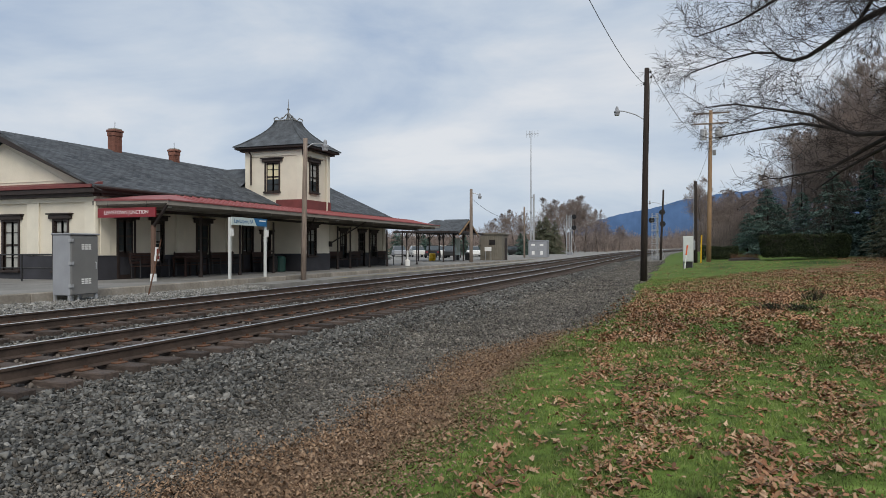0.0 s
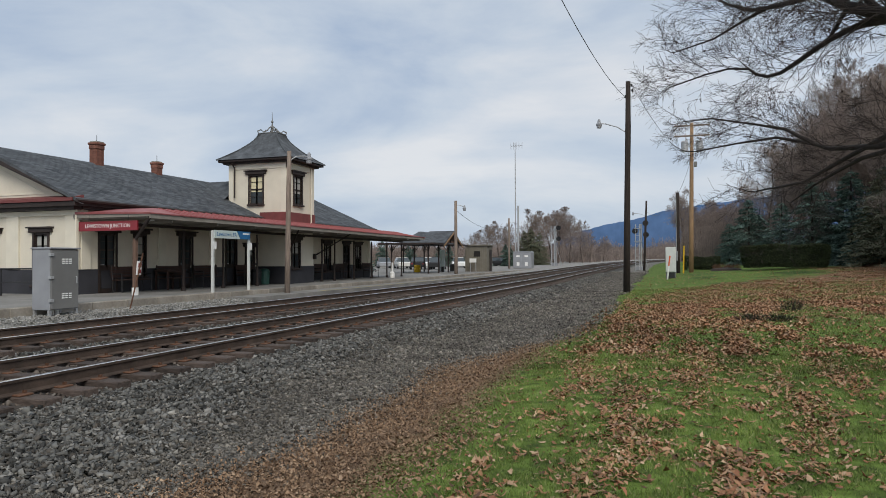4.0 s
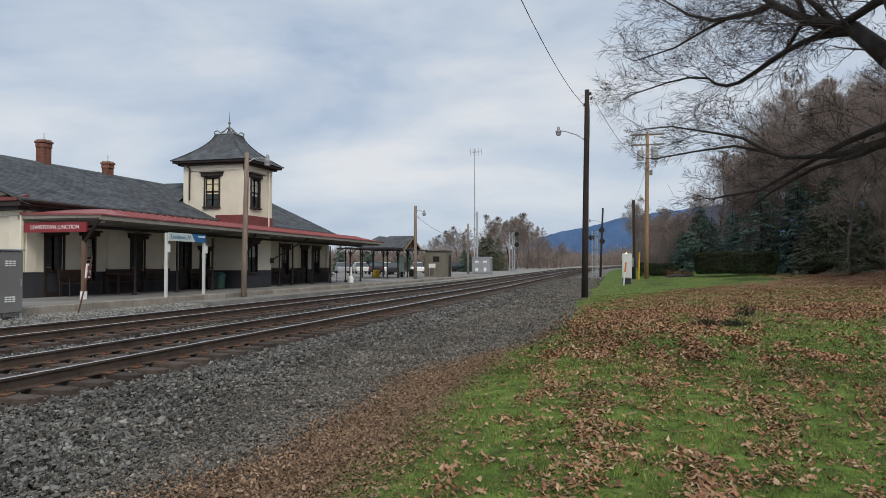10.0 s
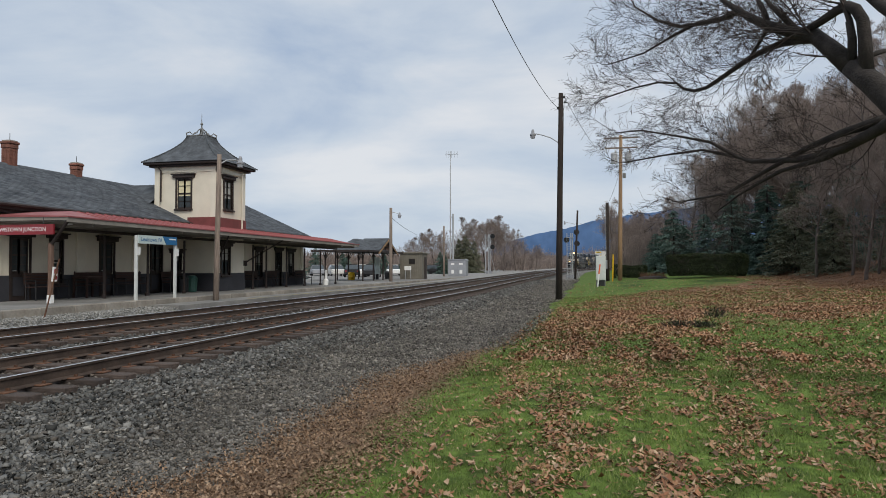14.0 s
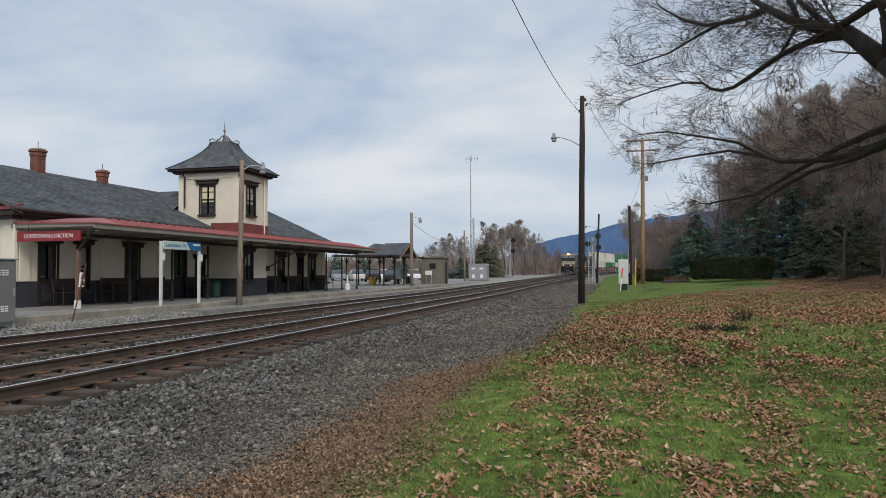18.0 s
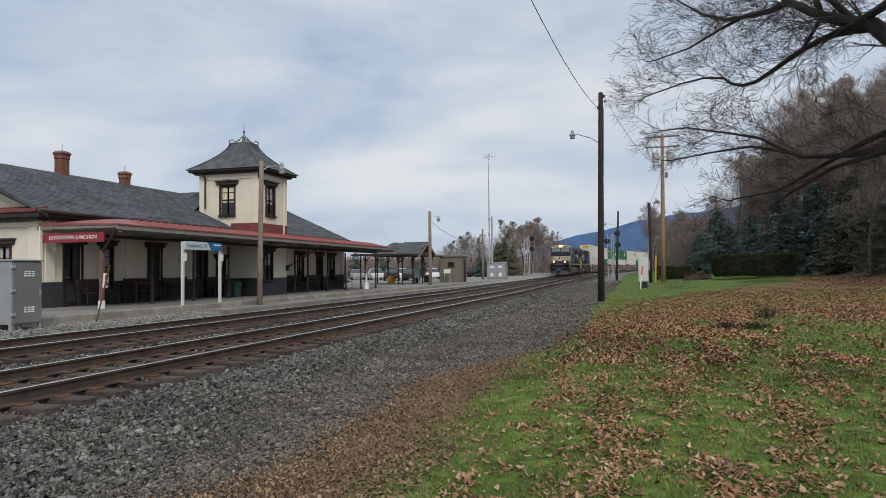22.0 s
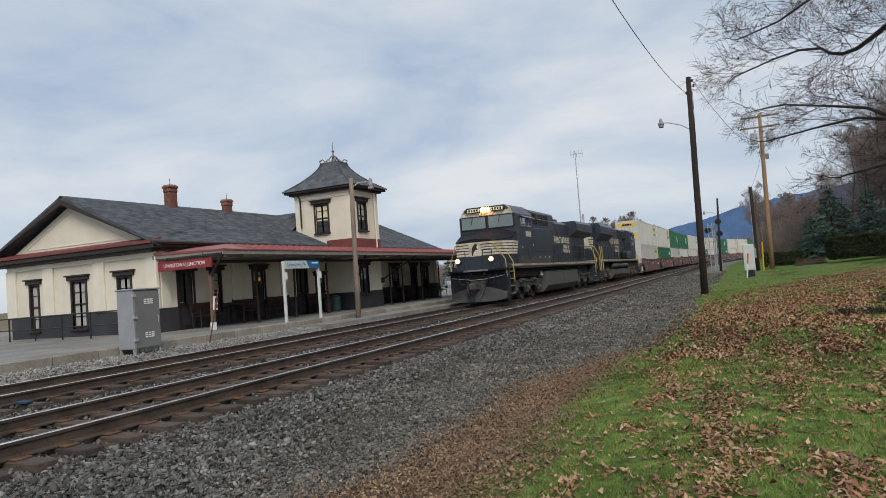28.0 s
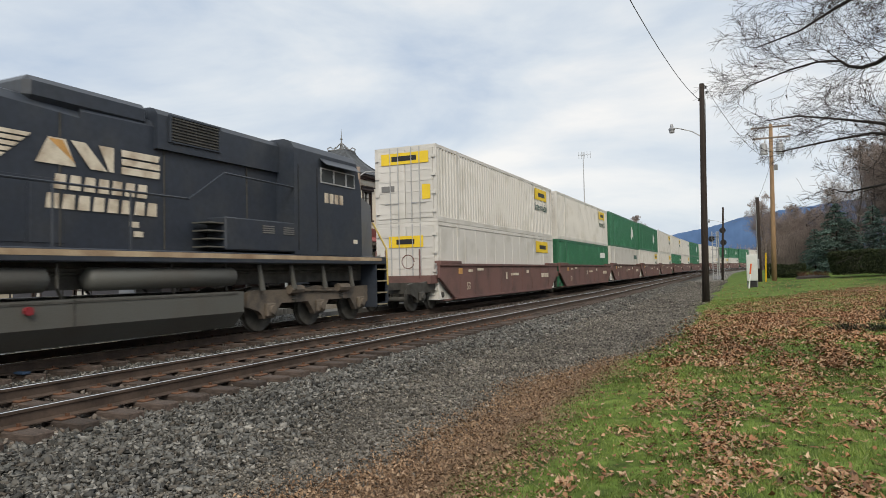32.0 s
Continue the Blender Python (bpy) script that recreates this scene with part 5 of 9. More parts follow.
for s in (-1, 1):
    nb = part("number_board", Mesh().box(s * 0.28, ya(0.36), 4.57, s * 0.98, ya(0.50), 4.77, 0.01), "black", cab)
    part("board_face", Mesh().box(s * 0.31, ya(0.345), 4.59, s * 0.95, ya(0.36), 4.75), mat("lit_number_board", (0.7, 0.62, 0.42), 0.5, emit=(1.0, 0.82, 0.5, 0.25)), nb)
    for k in range(4):
        part("number_bar", Mesh().box(s * 0.63 - 0.26 + 0.14 * k, ya(0.338), 4.615, s * 0.63 - 0.26 + 0.14 * k + 0.09, ya(0.345), 4.725), "black", nb)
    part("headlight", Mesh().tube([(s * 0.12, ya(0.46), 4.67), (s * 0.12, ya(0.30), 4.67)], 0.12, 14), "headlamp_on", cab, "bright warm headlight")
    part("ditch_light", Mesh().tube([(s * 0.85, ya(-1.60), 2.12), (s * 0.85, ya(-1.66), 2.12)], 0.11, 14), "lamp_on", loco_1, "bright warm ditch light")
    part("ditch_light_housing", Mesh().box(s * 0.73, ya(-1.61), 2.0, s * 0.97, ya(-1.44), 2.24, 0.02), "black", loco_1)
    # nose and cab stripes
    for k in range(5):
        z = 2.965 - 0.137 * k
        part("nose_stripe", loft([(ya(-1.456), [(s * 0.12, z - 0.095), (s * 0.956, z - 0.095), (s * 0.956, z), (s * 0.12, z)]), (ya(-1.450), [(s * 0.12, z - 0.095), (s * 0.956, z - 0.095), (s * 0.956, z), (s * 0.12, z)])]), "stripe", nose, "cream painted nose stripe")
        part("nose_stripe", Mesh().add([(s * 0.957, ya(-1.452), z), (s * 1.465, ya(-0.2), z), (s * 1.46, ya(-0.2), z - 0.095), (s * 0.957, ya(-1.452), z - 0.095), (s * 0.945, ya(-1.43), z), (s * 1.44, ya(-0.2), z), (s * 1.44, ya(-0.2), z - 0.095), (s * 0.945, ya(-1.43), z - 0.095)], [(0, 1, 2, 3), (4, 5, 1, 0), (3, 2, 6, 7), (7, 6, 5, 4)]), "stripe", nose)
        part("nose_stripe", Mesh().add([(s * 1.470, ya(-0.2), z), (s * 1.509, ya(0.72 - 0.07 * k), z), (s * 1.508, ya(0.69 - 0.07 * k), z - 0.095), (s * 1.466, ya(-0.2), z - 0.095), (s * 1.45, ya(-0.2), z), (s * 1.48, ya(0.7 - 0.07 * k), z), (s * 1.48, ya(0.68 - 0.07 * k), z - 0.095), (s * 1.45, ya(-0.2), z - 0.095)], [(0, 1, 2, 3), (4, 5, 1, 0), (3, 2, 6, 7), (7, 6, 5, 4), (1, 5, 6, 2)]), "stripe", nose)
    # side windows
    for a, b in ((1.42, 1.98), (2.02, 2.62), (2.70, 3.12)):
        w = part("side_window", Mesh().box(s * 1.5, ya(a), 3.78, s * 1.512, ya(b), 4.14), "glass", cab)
        part("frame", Mesh().box(s * 1.5, ya(a) - 0.035, 3.74, s * 1.53, ya(a), 4.17).box(s * 1.5, ya(b), 3.74, s * 1.53, ya(b) + 0.035, 4.17).box(s * 1.5, ya(a), 3.74, s * 1.53, ya(b), 3.78).box(s * 1.5, ya(a), 4.14, s * 1.53, ya(b), 4.17), "galv", w)
    part("sunshade", Mesh().prism([(s * 1.45, 4.30), (s * 1.72, 4.16), (s * 1.72, 4.18), (s * 1.45, 4.33)], "y", ya(1.35), ya(3.2)), "cabinet", cab)
    part("mirror", Mesh().box(s * 1.56, ya(1.40), 3.8, s * 1.72, ya(1.44), 4.12, 0.01), "cabinet_light", cab)
    bars(cab, "number_bar", s * 1.503, ya(2.10), ya(3.05), 3.22, 3.5, 4)
    # big equipment cabinet behind the cab
    part("cabinet_door", Mesh().box(s * 1.5, ya(2.35), 2.05, s * 1.52, ya(2.95), 2.62, 0.01), "loco", cab)
    for y0, y1 in ((3.6, 5.5), (5.55, 6.95)):
        part("seam_line", Mesh().box(s * 1.5, ya(y0), 2.42, s * 1.515, ya(y1), 2.45), "black", loco_1)
    for k in range(3):
        slats(loco_1, "vent", s * 1.38, ya(3.85 + 1.12 * k), ya(4.65 + 1.12 * k), 4.0, 4.5, 6, framed="loco_dark")
    handrail(loco_1, [(s * 1.52, ya(3.45), 4.22), (s * 1.52, ya(7.9), 4.22)], [], material="cabinet", label="grab rail along the vents")
    part("grab_iron", Mesh().tube([(s * 1.0, ya(8.15), 4.55), (s * 1.38, ya(8.3), 4.2), (s * 1.45, ya(9.3), 3.2)], 0.02, 5), "loco", loco_1)
    # hood doors
    for k in range(9):
        y = 8.45 + 0.66 * k
        part("hood_door", Mesh().box(s * 0.92, ya(y), 1.95, s * 0.935, ya(y + 0.6), 3.0 if k != 4 else 2.3, 0.006), "loco", loco_1)
    for k in range(5):
        for zz in ((2.1, 2.55), (2.62, 3.05)):
            part("radiator_door", Mesh().box(s * 0.93, ya(14.9 + 0.7 * k), zz[0], s * 0.95, ya(15.4 + 0.7 * k), zz[1], 0.008), "black", loco_1)
    emblem(loco_1, s * 0.937, ya(9.85), ya(13.9), 2.42, 3.5)
    top_rail = [(s * 1.47, ya(7.15), 2.94), (s * 1.47, ya(18.9), 2.94)]
    handrail(loco_1, top_rail, [(s * 1.47, ya(y), 2.94) for y in np.arange(7.3, 19, 1.28)])
    handrail(loco_1, [(s * 0.92, ya(-0.55), 2.88), (s * 1.1, ya(-0.75), 2.86), (s * 1.5, ya(-0.35), 1.95), (s * 1.5, ya(-0.3), 1.0)], [], 0.026, material="yellow", label="yellow painted handrail")
    handrail(loco_1, [(s * 0.75, ya(-1.5), 2.9), (s * 0.98, ya(-1.5), 2.86), (s * 1.42, ya(-1.2), 2.05), (s * 1.42, ya(-1.15), 1.25), (s * 1.2, ya(-1.2), 1.15)], [], 0.026, material="yellow", label="yellow painted handrail")
    steps(loco_1, ya(-0.28), s, -1)
    steps(loco_1, ya(18.7), s, 1)
    handrail(loco_1, [(s * 1.47, ya(18.9), 2.94), (s * 1.49, ya(19.25), 2.0), (s * 1.49, ya(19.3), 1.0)], [], 0.026, material="yellow", label="yellow painted handrail")
for s in (-1, 1):
    part("access_door", Mesh().box(s * 1.5, ya(3.55), 2.5, s * 1.512, ya(6.95), 3.62, 0.006), "loco", loco_1)
    part("dust_band", Mesh().box(s * 1.5, ya(0.9), 1.86, s * 1.504, ya(7.0), 2.22), "grime", loco_1, "band of brown road dust along the cab foot")
    for y_, z_ in ((4.3, 2.1), (5.4, 2.1), (6.3, 2.1), (3.2, 2.75), (1.3, 2.6)):
        part("sticker", Mesh().box(s * 1.513, ya(y_), z_, s * 1.517, ya(y_ + 0.16), z_ + 0.1), "stripe", loco_1, "small white safety sticker")
part("equipment_cabinet", Mesh().box(-1.5, ya(3.4), 1.60, 1.5, ya(7.05), 3.74, 0.03), "loco", loco_1, "full-width black equipment cabinet")
part("equipment_cabinet", loft([(ya(3.4), arch(1.38, 3.7, 4.76, 0.16)), (ya(8.25), arch(1.38, 3.7, 4.76, 0.16))]), "loco", loco_1)
part("hood", loft([(ya(7.05), arch(0.92, 1.85, 4.54, 0.2)), (ya(18.6), arch(0.92, 1.85, 4.54, 0.2))]), "loco", loco_1, "narrow black engine hood")
part("radiator", loft([(ya(14.0), [(-1.0, 3.62), (1.0, 3.62), (1.5, 3.98), (1.5, 4.46), (1.35, 4.64), (-1.35, 4.64), (-1.5, 4.46), (-1.5, 3.98)]), (ya(18.95), [(-1.0, 3.62), (1.0, 3.62), (1.5, 3.95), (1.5, 4.50), (1.35, 4.68), (-1.35, 4.68), (-1.5, 4.50), (-1.5, 3.95)])]), "loco", loco_1, "overhanging radiator wings")
part("exhaust_stack", Mesh().box(-0.45, ya(12.0), 4.5, 0.45, ya(12.9), 4.76, 0.04), "loco_dark", loco_1)
part("horn", Mesh().tube([(0.25, ya(10.5), 4.66), (0.25, ya(11.1), 4.66)], [0.10, 0.03], 8).tube([(0.05, ya(10.7), 4.68), (0.05, ya(11.2), 4.68)], [0.09, 0.03], 8).box(-0.02, ya(10.9), 4.5, 0.3, ya(11.0), 4.58), "black", loco_1)
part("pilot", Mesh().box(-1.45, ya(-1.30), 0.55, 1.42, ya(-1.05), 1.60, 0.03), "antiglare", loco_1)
sections = []
for k in range(9):
    u = -1 + k / 4
    tip = -1.30 - 0.20 * (1 - abs(u) ** 1.7)
    low = 0.13 + 0.10 * abs(u) ** 4
    sections.append((u * 1.42, [(ya(tip + 0.16), 0.80), (ya(tip + 0.02), 0.55), (ya(tip - 0.06), 0.32), (ya(tip - 0.16), low), (ya(-1.02), low), (ya(-1.02), 0.80)]))
g = Mesh()
for x, o in sections:
    g.v += [(x, p[0], p[1]) for p in o]
for i in range(8):
    g.f += [(i * 6 + j, i * 6 + (j + 1) % 6, i * 6 + 6 + (j + 1) % 6, i * 6 + 6 + j) for j in range(6)]
g.f += [tuple(range(6)), tuple(range(48, 54))]
part("snow_plow", g, "plow", loco_1, "worn grey steel snow plow")
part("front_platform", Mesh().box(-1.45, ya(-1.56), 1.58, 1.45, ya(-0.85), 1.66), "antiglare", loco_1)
for s in (-1, 1):
    part("marker", Mesh().lathe([(0.06, 0), (0.05, 0.04)], 0, 0, 8), "signred", loco_1).matrix_basis = pose(s * 0.35, ya(-1.31), 1.45, 90)
    handrail(loco_1, [(s * 0.45, ya(-1.62), 2.6), (s * 0.9, ya(-1.62), 2.6)], [(s * 0.45, ya(-1.62), 2.6), (s * 0.9, ya(-1.62), 2.6)], foot=1.62)
part("pilot_beam", Mesh().box(-0.62, ya(-1.57), 1.57, 0.62, ya(-1.53), 1.66, 0.01), "cabinet", loco_1, "grey worn pilot beam")
for s, x in ((-1, 0.95), (1, 0.95), (-1, 0.6), (1, 0.6)):
    part("air_hose", Mesh().tube([(s * x, ya(-1.28), 1.42), (s * x, ya(-1.5), 1.25), (s * (x - 0.12), ya(-1.47), 0.98), (s * (x - 0.3), ya(-1.41), 1.02)], 0.03, 6), "black", loco_1)
part("cut_lever", Mesh().tube([(-1.35, ya(-1.33), 1.32), (-0.3, ya(-1.42), 1.18), (0.3, ya(-1.42), 1.18), (1.35, ya(-1.33), 1.32)], 0.014, 5), "galv", loco_1)
part("draft_plate", Mesh().box(-0.38, ya(-1.36), 0.62, 0.38, ya(-1.30), 1.12, 0.02), "loco_dark", loco_1)
coupler(loco_1, ya(-1.3), -1)
coupler(loco_1, ya(19.3), 1)
part("bell", Mesh().lathe([(0.0, 1.42), (0.06, 1.4), (0.08, 1.25), (0.12, 1.16), (0.14, 1.14)], 1.15, ya(5.6), 10), "galv", loco_1)
truck(loco_1, ya(2.7), [ya(0.65), ya(2.7), ya(4.75)], WHEEL_L, 0.53)
truck(loco_1, ya(16.5), [ya(14.45), ya(16.5), ya(18.55)], WHEEL_L, 0.53)
moving(loco_1, D)

# second locomotive, running long hood first
loco_2 = thing("locomotive", pose(0, 0, 0), "black diesel freight locomotive running long hood first, paint worn", "locomotive", "locomotives of the freight train")
D = 31.2
common(loco_2, ya(20.9), ya(41.9), (ya(27.3), ya(35.5)), True)
part("hood", loft([(ya(21.0), arch(0.56, 1.85, 4.74, 0.14)), (ya(22.1), arch(0.95, 1.85, 4.84, 0.16)), (ya(32.0), arch(0.95, 1.85, 4.42, 0.25))]), "loco", loco_2, "long black engine hood")
part("hood_top", Mesh().box(-0.95, ya(30.9), 4.3, 0.95, ya(33.4), 4.74, 0.1), "loco", loco_2)
part("hood", loft([(ya(31.9), arch(0.95, 1.85, 4.5, 0.2)), (ya(37.4), arch(0.95, 1.85, 4.62, 0.2))]), "loco", loco_2)
part("hood_top", loft([(ya(33.5), arch(1.05, 3.9, 4.74, 0.15)), (ya(37.3), arch(1.05, 3.9, 4.70, 0.15))]), "loco", loco_2)
part("radiator", loft([(ya(22.7), [(-0.96, 3.3), (0.96, 3.3), (1.45, 3.95), (1.45, 4.55), (1.3, 4.80), (-1.3, 4.80), (-1.45, 4.55), (-1.45, 3.95)]), (ya(28.45), [(-0.96, 3.5), (0.96, 3.5), (1.45, 3.95), (1.45, 4.52), (1.3, 4.74), (-1.3, 4.74), (-1.45, 4.52), (-1.45, 3.95)])]), "loco", loco_2, "flared radiator housing")
part("horn", Mesh().tube([(0.3, ya(29.0), 4.62), (0.3, ya(29.6), 4.62)], [0.03, 0.11], 8).tube([(0.0, ya(29.2), 4.66), (0.0, ya(29.7), 4.66)], [0.03, 0.1], 8).box(-0.05, ya(29.1), 4.4, 0.35, ya(29.25), 4.62), "black", loco_2)
cab2 = part("cab", loft([(ya(37.3), arch(1.5, 1.85, 4.74, 0.24)), (ya(40.2), arch(1.5, 1.85, 4.72, 0.24)), (ya(40.45), arch(1.5, 1.85, 3.85, 0.1))]), "loco", loco_2, "black cab")
part("nose", loft([(ya(40.4), [(-1.48, 1.7), (1.48, 1.7), (1.48, 3.6), (-1.48, 3.6)]), (ya(41.75), [(-1.1, 1.7), (1.1, 1.7), (1.05, 3.45), (-1.05, 3.45)])]), "loco", loco_2, "low black nose")
for s in (-1, 1):
    slats(loco_2, "intake", s * 0.95, ya(22.25), ya(23.4), 2.05, 3.1, 8)
    slats(loco_2, "vent", s * 0.955, ya(22.2), ya(22.65), 4.2, 4.5, 5)
    slats(loco_2, "vent", s * 1.055, ya(33.8), ya(35.2), 4.1, 4.6, 8)
    # the slanted corner of the hood carries a cream panel with dark stripes, and the number
    def slant(u0, u1, z0, z1, off, lean=0.0):
        at = lambda u, d: (s * (0.56 + 0.39 * u + 0.942 * d), ya(21.0 + 1.1 * u - 0.334 * d))
        v = []
        for d in (-0.02, off):
            v += [(*at(u0, d), z0), (*at(u1 - lean, d), z0), (*at(u1, d), z1), (*at(u0, d), z1)]
        return Mesh().add(v, [(0, 1, 2, 3), (4, 5, 6, 7), (0, 1, 5, 4), (1, 2, 6, 5), (2, 3, 7, 6), (3, 0, 4, 7)])
    corner = part("corner_panel", slant(0.0, 0.985, 2.78, 3.66, 0.004, 0.22), "stripe", loco_2, "cream painted corner panel of the hood")
    for k in range(4):
        z = 3.50 - 0.19 * k
        part("dark_stripe", slant(0.30 + 0.03 * (k % 2), 0.94 - 0.05 * k, z - 0.07, z, 0.008, 0.02), "loco", corner)
    part("end_panel", Mesh().box(s * 0.02, ya(20.985), 2.78, s * 0.555, ya(20.998), 3.66), "stripe", loco_2, "cream painted end panel")
    part("end_door", Mesh().box(s * 0.08, ya(20.97), 2.85, s * 0.36, ya(20.985), 3.5, 0.004), "antiglare", loco_2)
    for k in range(4):
        part("number_bar", slant(0.17 + 0.17 * k, 0.30 + 0.17 * k, 4.02, 4.26, 0.004), "stripe", loco_2)
    for z in (3.2, 3.7, 4.2, 4.6):
        part("grab_iron", Mesh().tube([(s * 0.5, ya(20.99), z), (s * 0.5, ya(20.88), z), (s * 0.2, ya(20.88), z), (s * 0.2, ya(20.99), z)], 0.014, 5), "loco", loco_2)
    for x_, zz in ((0.25, 1.3), (0.42, 1.35), (0.62, 1.28), (0.8, 1.38), (1.0, 1.3)):
        part("air_hose", Mesh().tube([(s * x_, ya(20.74), zz), (s * x_, ya(20.55), zz - 0.12), (s * (x_ - 0.06), ya(20.52), zz - 0.5), (s * (x_ - 0.1), ya(20.6), zz - 0.62)], 0.026, 6), "black", loco_2)
    part("cut_lever", Mesh().tube([(s * 0.1, ya(20.68), 1.05), (s * 0.9, ya(20.66), 1.22), (s * 1.35, ya(20.64), 1.2)], 0.016, 5), "galv", loco_2)
    handrail(loco_2, [(s * 0.75, ya(20.86), 2.86), (s * 0.95, ya(20.78), 2.8), (s * 1.3, ya(20.78), 1.95), (s * 1.3, ya(20.76), 1.1)], [], 0.026, material="yellow", label="yellow painted handrail")
    handrail(loco_2, [(s * 1.47, ya(22.6), 2.9), (s * 1.49, ya(22.25), 2.88), (s * 1.5, ya(22.2), 2.3), (s * 1.5, ya(22.28), 2.0), (s * 1.5, ya(22.28), 1.1)], [], 0.028, material="yellow", label="yellow painted handrail")
    bars(cab2, "number_bar", s * 1.503, ya(38.6), ya(39.55), 3.24, 3.5, 4)
    for a, b in ((38.45, 39.0), (39.05, 39.6), (39.66, 40.05)):
        w = part("side_window", Mesh().box(s * 1.5, ya(a), 3.78, s * 1.512, ya(b), 4.12), "glass", cab2)
        part("frame", Mesh().box(s * 1.5, ya(a) - 0.03, 3.75, s * 1.525, ya(a), 4.15).box(s * 1.5, ya(b), 3.75, s * 1.525, ya(b) + 0.03, 4.15).box(s * 1.5, ya(a), 3.75, s * 1.525, ya(b), 3.78).box(s * 1.5, ya(a), 4.12, s * 1.525, ya(b), 4.15), "galv", w)
    part("sunshade", Mesh().prism([(s * 1.45, 4.40), (s * 1.70, 4.20), (s * 1.70, 4.22), (s * 1.45, 4.44)], "y", ya(38.4), ya(40.1)), "loco", cab2)
    box_ = part("battery_box", Mesh().box(s * 0.95, ya(34.9), 1.9, s * 1.5, ya(37.6), 2.62, 0.03), "loco", loco_2)
    for k in range(2):
        for q in range(4):
            part("louvre", Mesh().box(s * 1.5, ya(36.1 + 0.75 * k), 2.32 + 0.05 * q, s * 1.52, ya(36.5 + 0.75 * k), 2.345 + 0.05 * q), "cabinet", box_)
    for k in range(12):
        part("hood_door", Mesh().box(s * 0.95, ya(23.5 + 0.68 * k), 1.95, s * 0.965, ya(24.1 + 0.68 * k), 3.05, 0.006), "loco", loco_2)
    part("fan_guard", Mesh().tube([(s * 0.975, ya(23.75) + 0.3 * math.cos(a), 3.0 + 0.3 * math.sin(a)) for a in np.arange(0, 6.4, 0.5)], 0.02, 4), "cabinet", loco_2)
    for y in (22.9, 26.2, 28.7, 31.5, 33.75, 36.2):
        part("panel_seam", Mesh().box(s * 0.95, ya(y) - 0.015, 1.9, s * 0.972, ya(y) + 0.015, 4.2, 0.004), "loco_dark", loco_2)
    for y, z in ((29.9, 2.25), (32.9, 2.3), (33.0, 2.12), (40.0, 2.2), (24.2, 2.2)):
        part("sticker", Mesh().box(s * (0.967 if y < 37 else 1.5), ya(y), z, s * (0.971 if y < 37 else 1.504), ya(y + 0.22), z + 0.11), "stripe", loco_2, "small white safety sticker")
    for q in range(4):
        part("battery_step", Mesh().box(s * 1.0, ya(34.45), 1.95 + 0.17 * q, s * 1.45, ya(34.9), 1.98 + 0.17 * q), "tank", loco_2)
    for y in (27.6, 29.3, 31.2, 33.6, 35.1):
        part("drain_pipe", Mesh().tube([(s * 1.3, ya(y), 1.6), (s * 1.3, ya(y), 1.2), (s * 1.2, ya(y + 0.15), 1.0)], 0.03, 6), "loco_dark", loco_2)
    for y in (36.2, 37.4, 38.75, 40.1):
        part("shock_absorber", Mesh().tube([(s * 1.3, ya(y), 1.58), (s * 1.3, ya(y + 0.12), 1.0)], [0.05, 0.07], 8), "tank", loco_2)
    part("cab_door_seam", Mesh().box(s * 1.5, ya(37.45), 1.95, s * 1.508, ya(37.48), 4.1).box(s * 1.5, ya(38.25), 1.95, s * 1.508, ya(38.28), 4.1), "black", cab2)
    part("filler_cap", Mesh().tube([(s * 1.45, ya(30.6), 0.85), (s * 1.52, ya(30.6), 0.85)], 0.07, 10), "signred", loco_2)
    emblem(loco_2, s * 0.973, ya(28.85), ya(33.7), 2.45, 3.75)
    handrail(loco_2, [(s * 1.47, ya(21.6), 2.9), (s * 1.47, ya(33.9), 2.9), (s * 1.47, ya(34.9), 3.55), (s * 1.47, ya(37.4), 3.5)], [(s * 1.47, ya(y), 2.9) for y in np.arange(22.0, 34, 1.5)])
    for y, d in ((21.6, -1), (21.0, -1)):
        handrail(loco_2, [(s * (1.47 if y > 21.3 else 1.0), ya(y + 0.25), 2.9), (s * (1.49 if y > 21.3 else 1.2), ya(y - 0.1), 2.85), (s * 1.5, ya(y), 2.1), (s * 1.5, ya(y - 0.05), 1.0)], [], 0.028, material="yellow", label="yellow painted handrail")
    handrail(loco_2, [(s * 1.2, ya(41.6), 2.9), (s * 1.5, ya(41.9), 2.1), (s * 1.5, ya(41.95), 1.0)], [], 0.028, material="yellow", label="yellow painted handrail")
    steps(loco_2, ya(21.55), s, -1)
    steps(loco_2, ya(41.3), s, 1)
    part("rear_light", Mesh().lathe([(0.07, 0), (0.06, 0.04)], 0, 0, 8), "galv", loco_2).matrix_basis = pose(s * 0.12, ya(20.98), 4.25, 90)
part("pilot", Mesh().box(-1.42, ya(20.75), 1.02, 1.42, ya(20.95), 1.66, 0.03), "antiglare", loco_2)
part("snow_plow", Mesh().prism([(-1.25, 1.02), (-1.3, 0.3), (-0.9, 0.18), (0.9, 0.18), (1.3, 0.3), (1.25, 1.02)], "y", ya(20.62), ya(20.9)), "plow", loco_2, "worn dark steel plow plate")
part("sill_stripe", Mesh().box(-1.3, ya(20.86), 1.72, 1.3, ya(20.88), 1.83), "sill", loco_2)
part("rust_patch", Mesh().box(0.5, ya(20.735), 1.08, 0.85, ya(20.75), 1.3, 0.004), "plate", loco_2)
part("pilot", Mesh().box(-1.45, ya(41.9), 0.45, 1.45, ya(42.1), 1.72, 0.03), "loco", loco_2)
part("roof_unit", Mesh().box(-0.8, ya(38.0), 4.7, 0.8, ya(39.6), 4.84, 0.04), "loco", cab2)
coupler(loco_2, ya(20.75), -1)
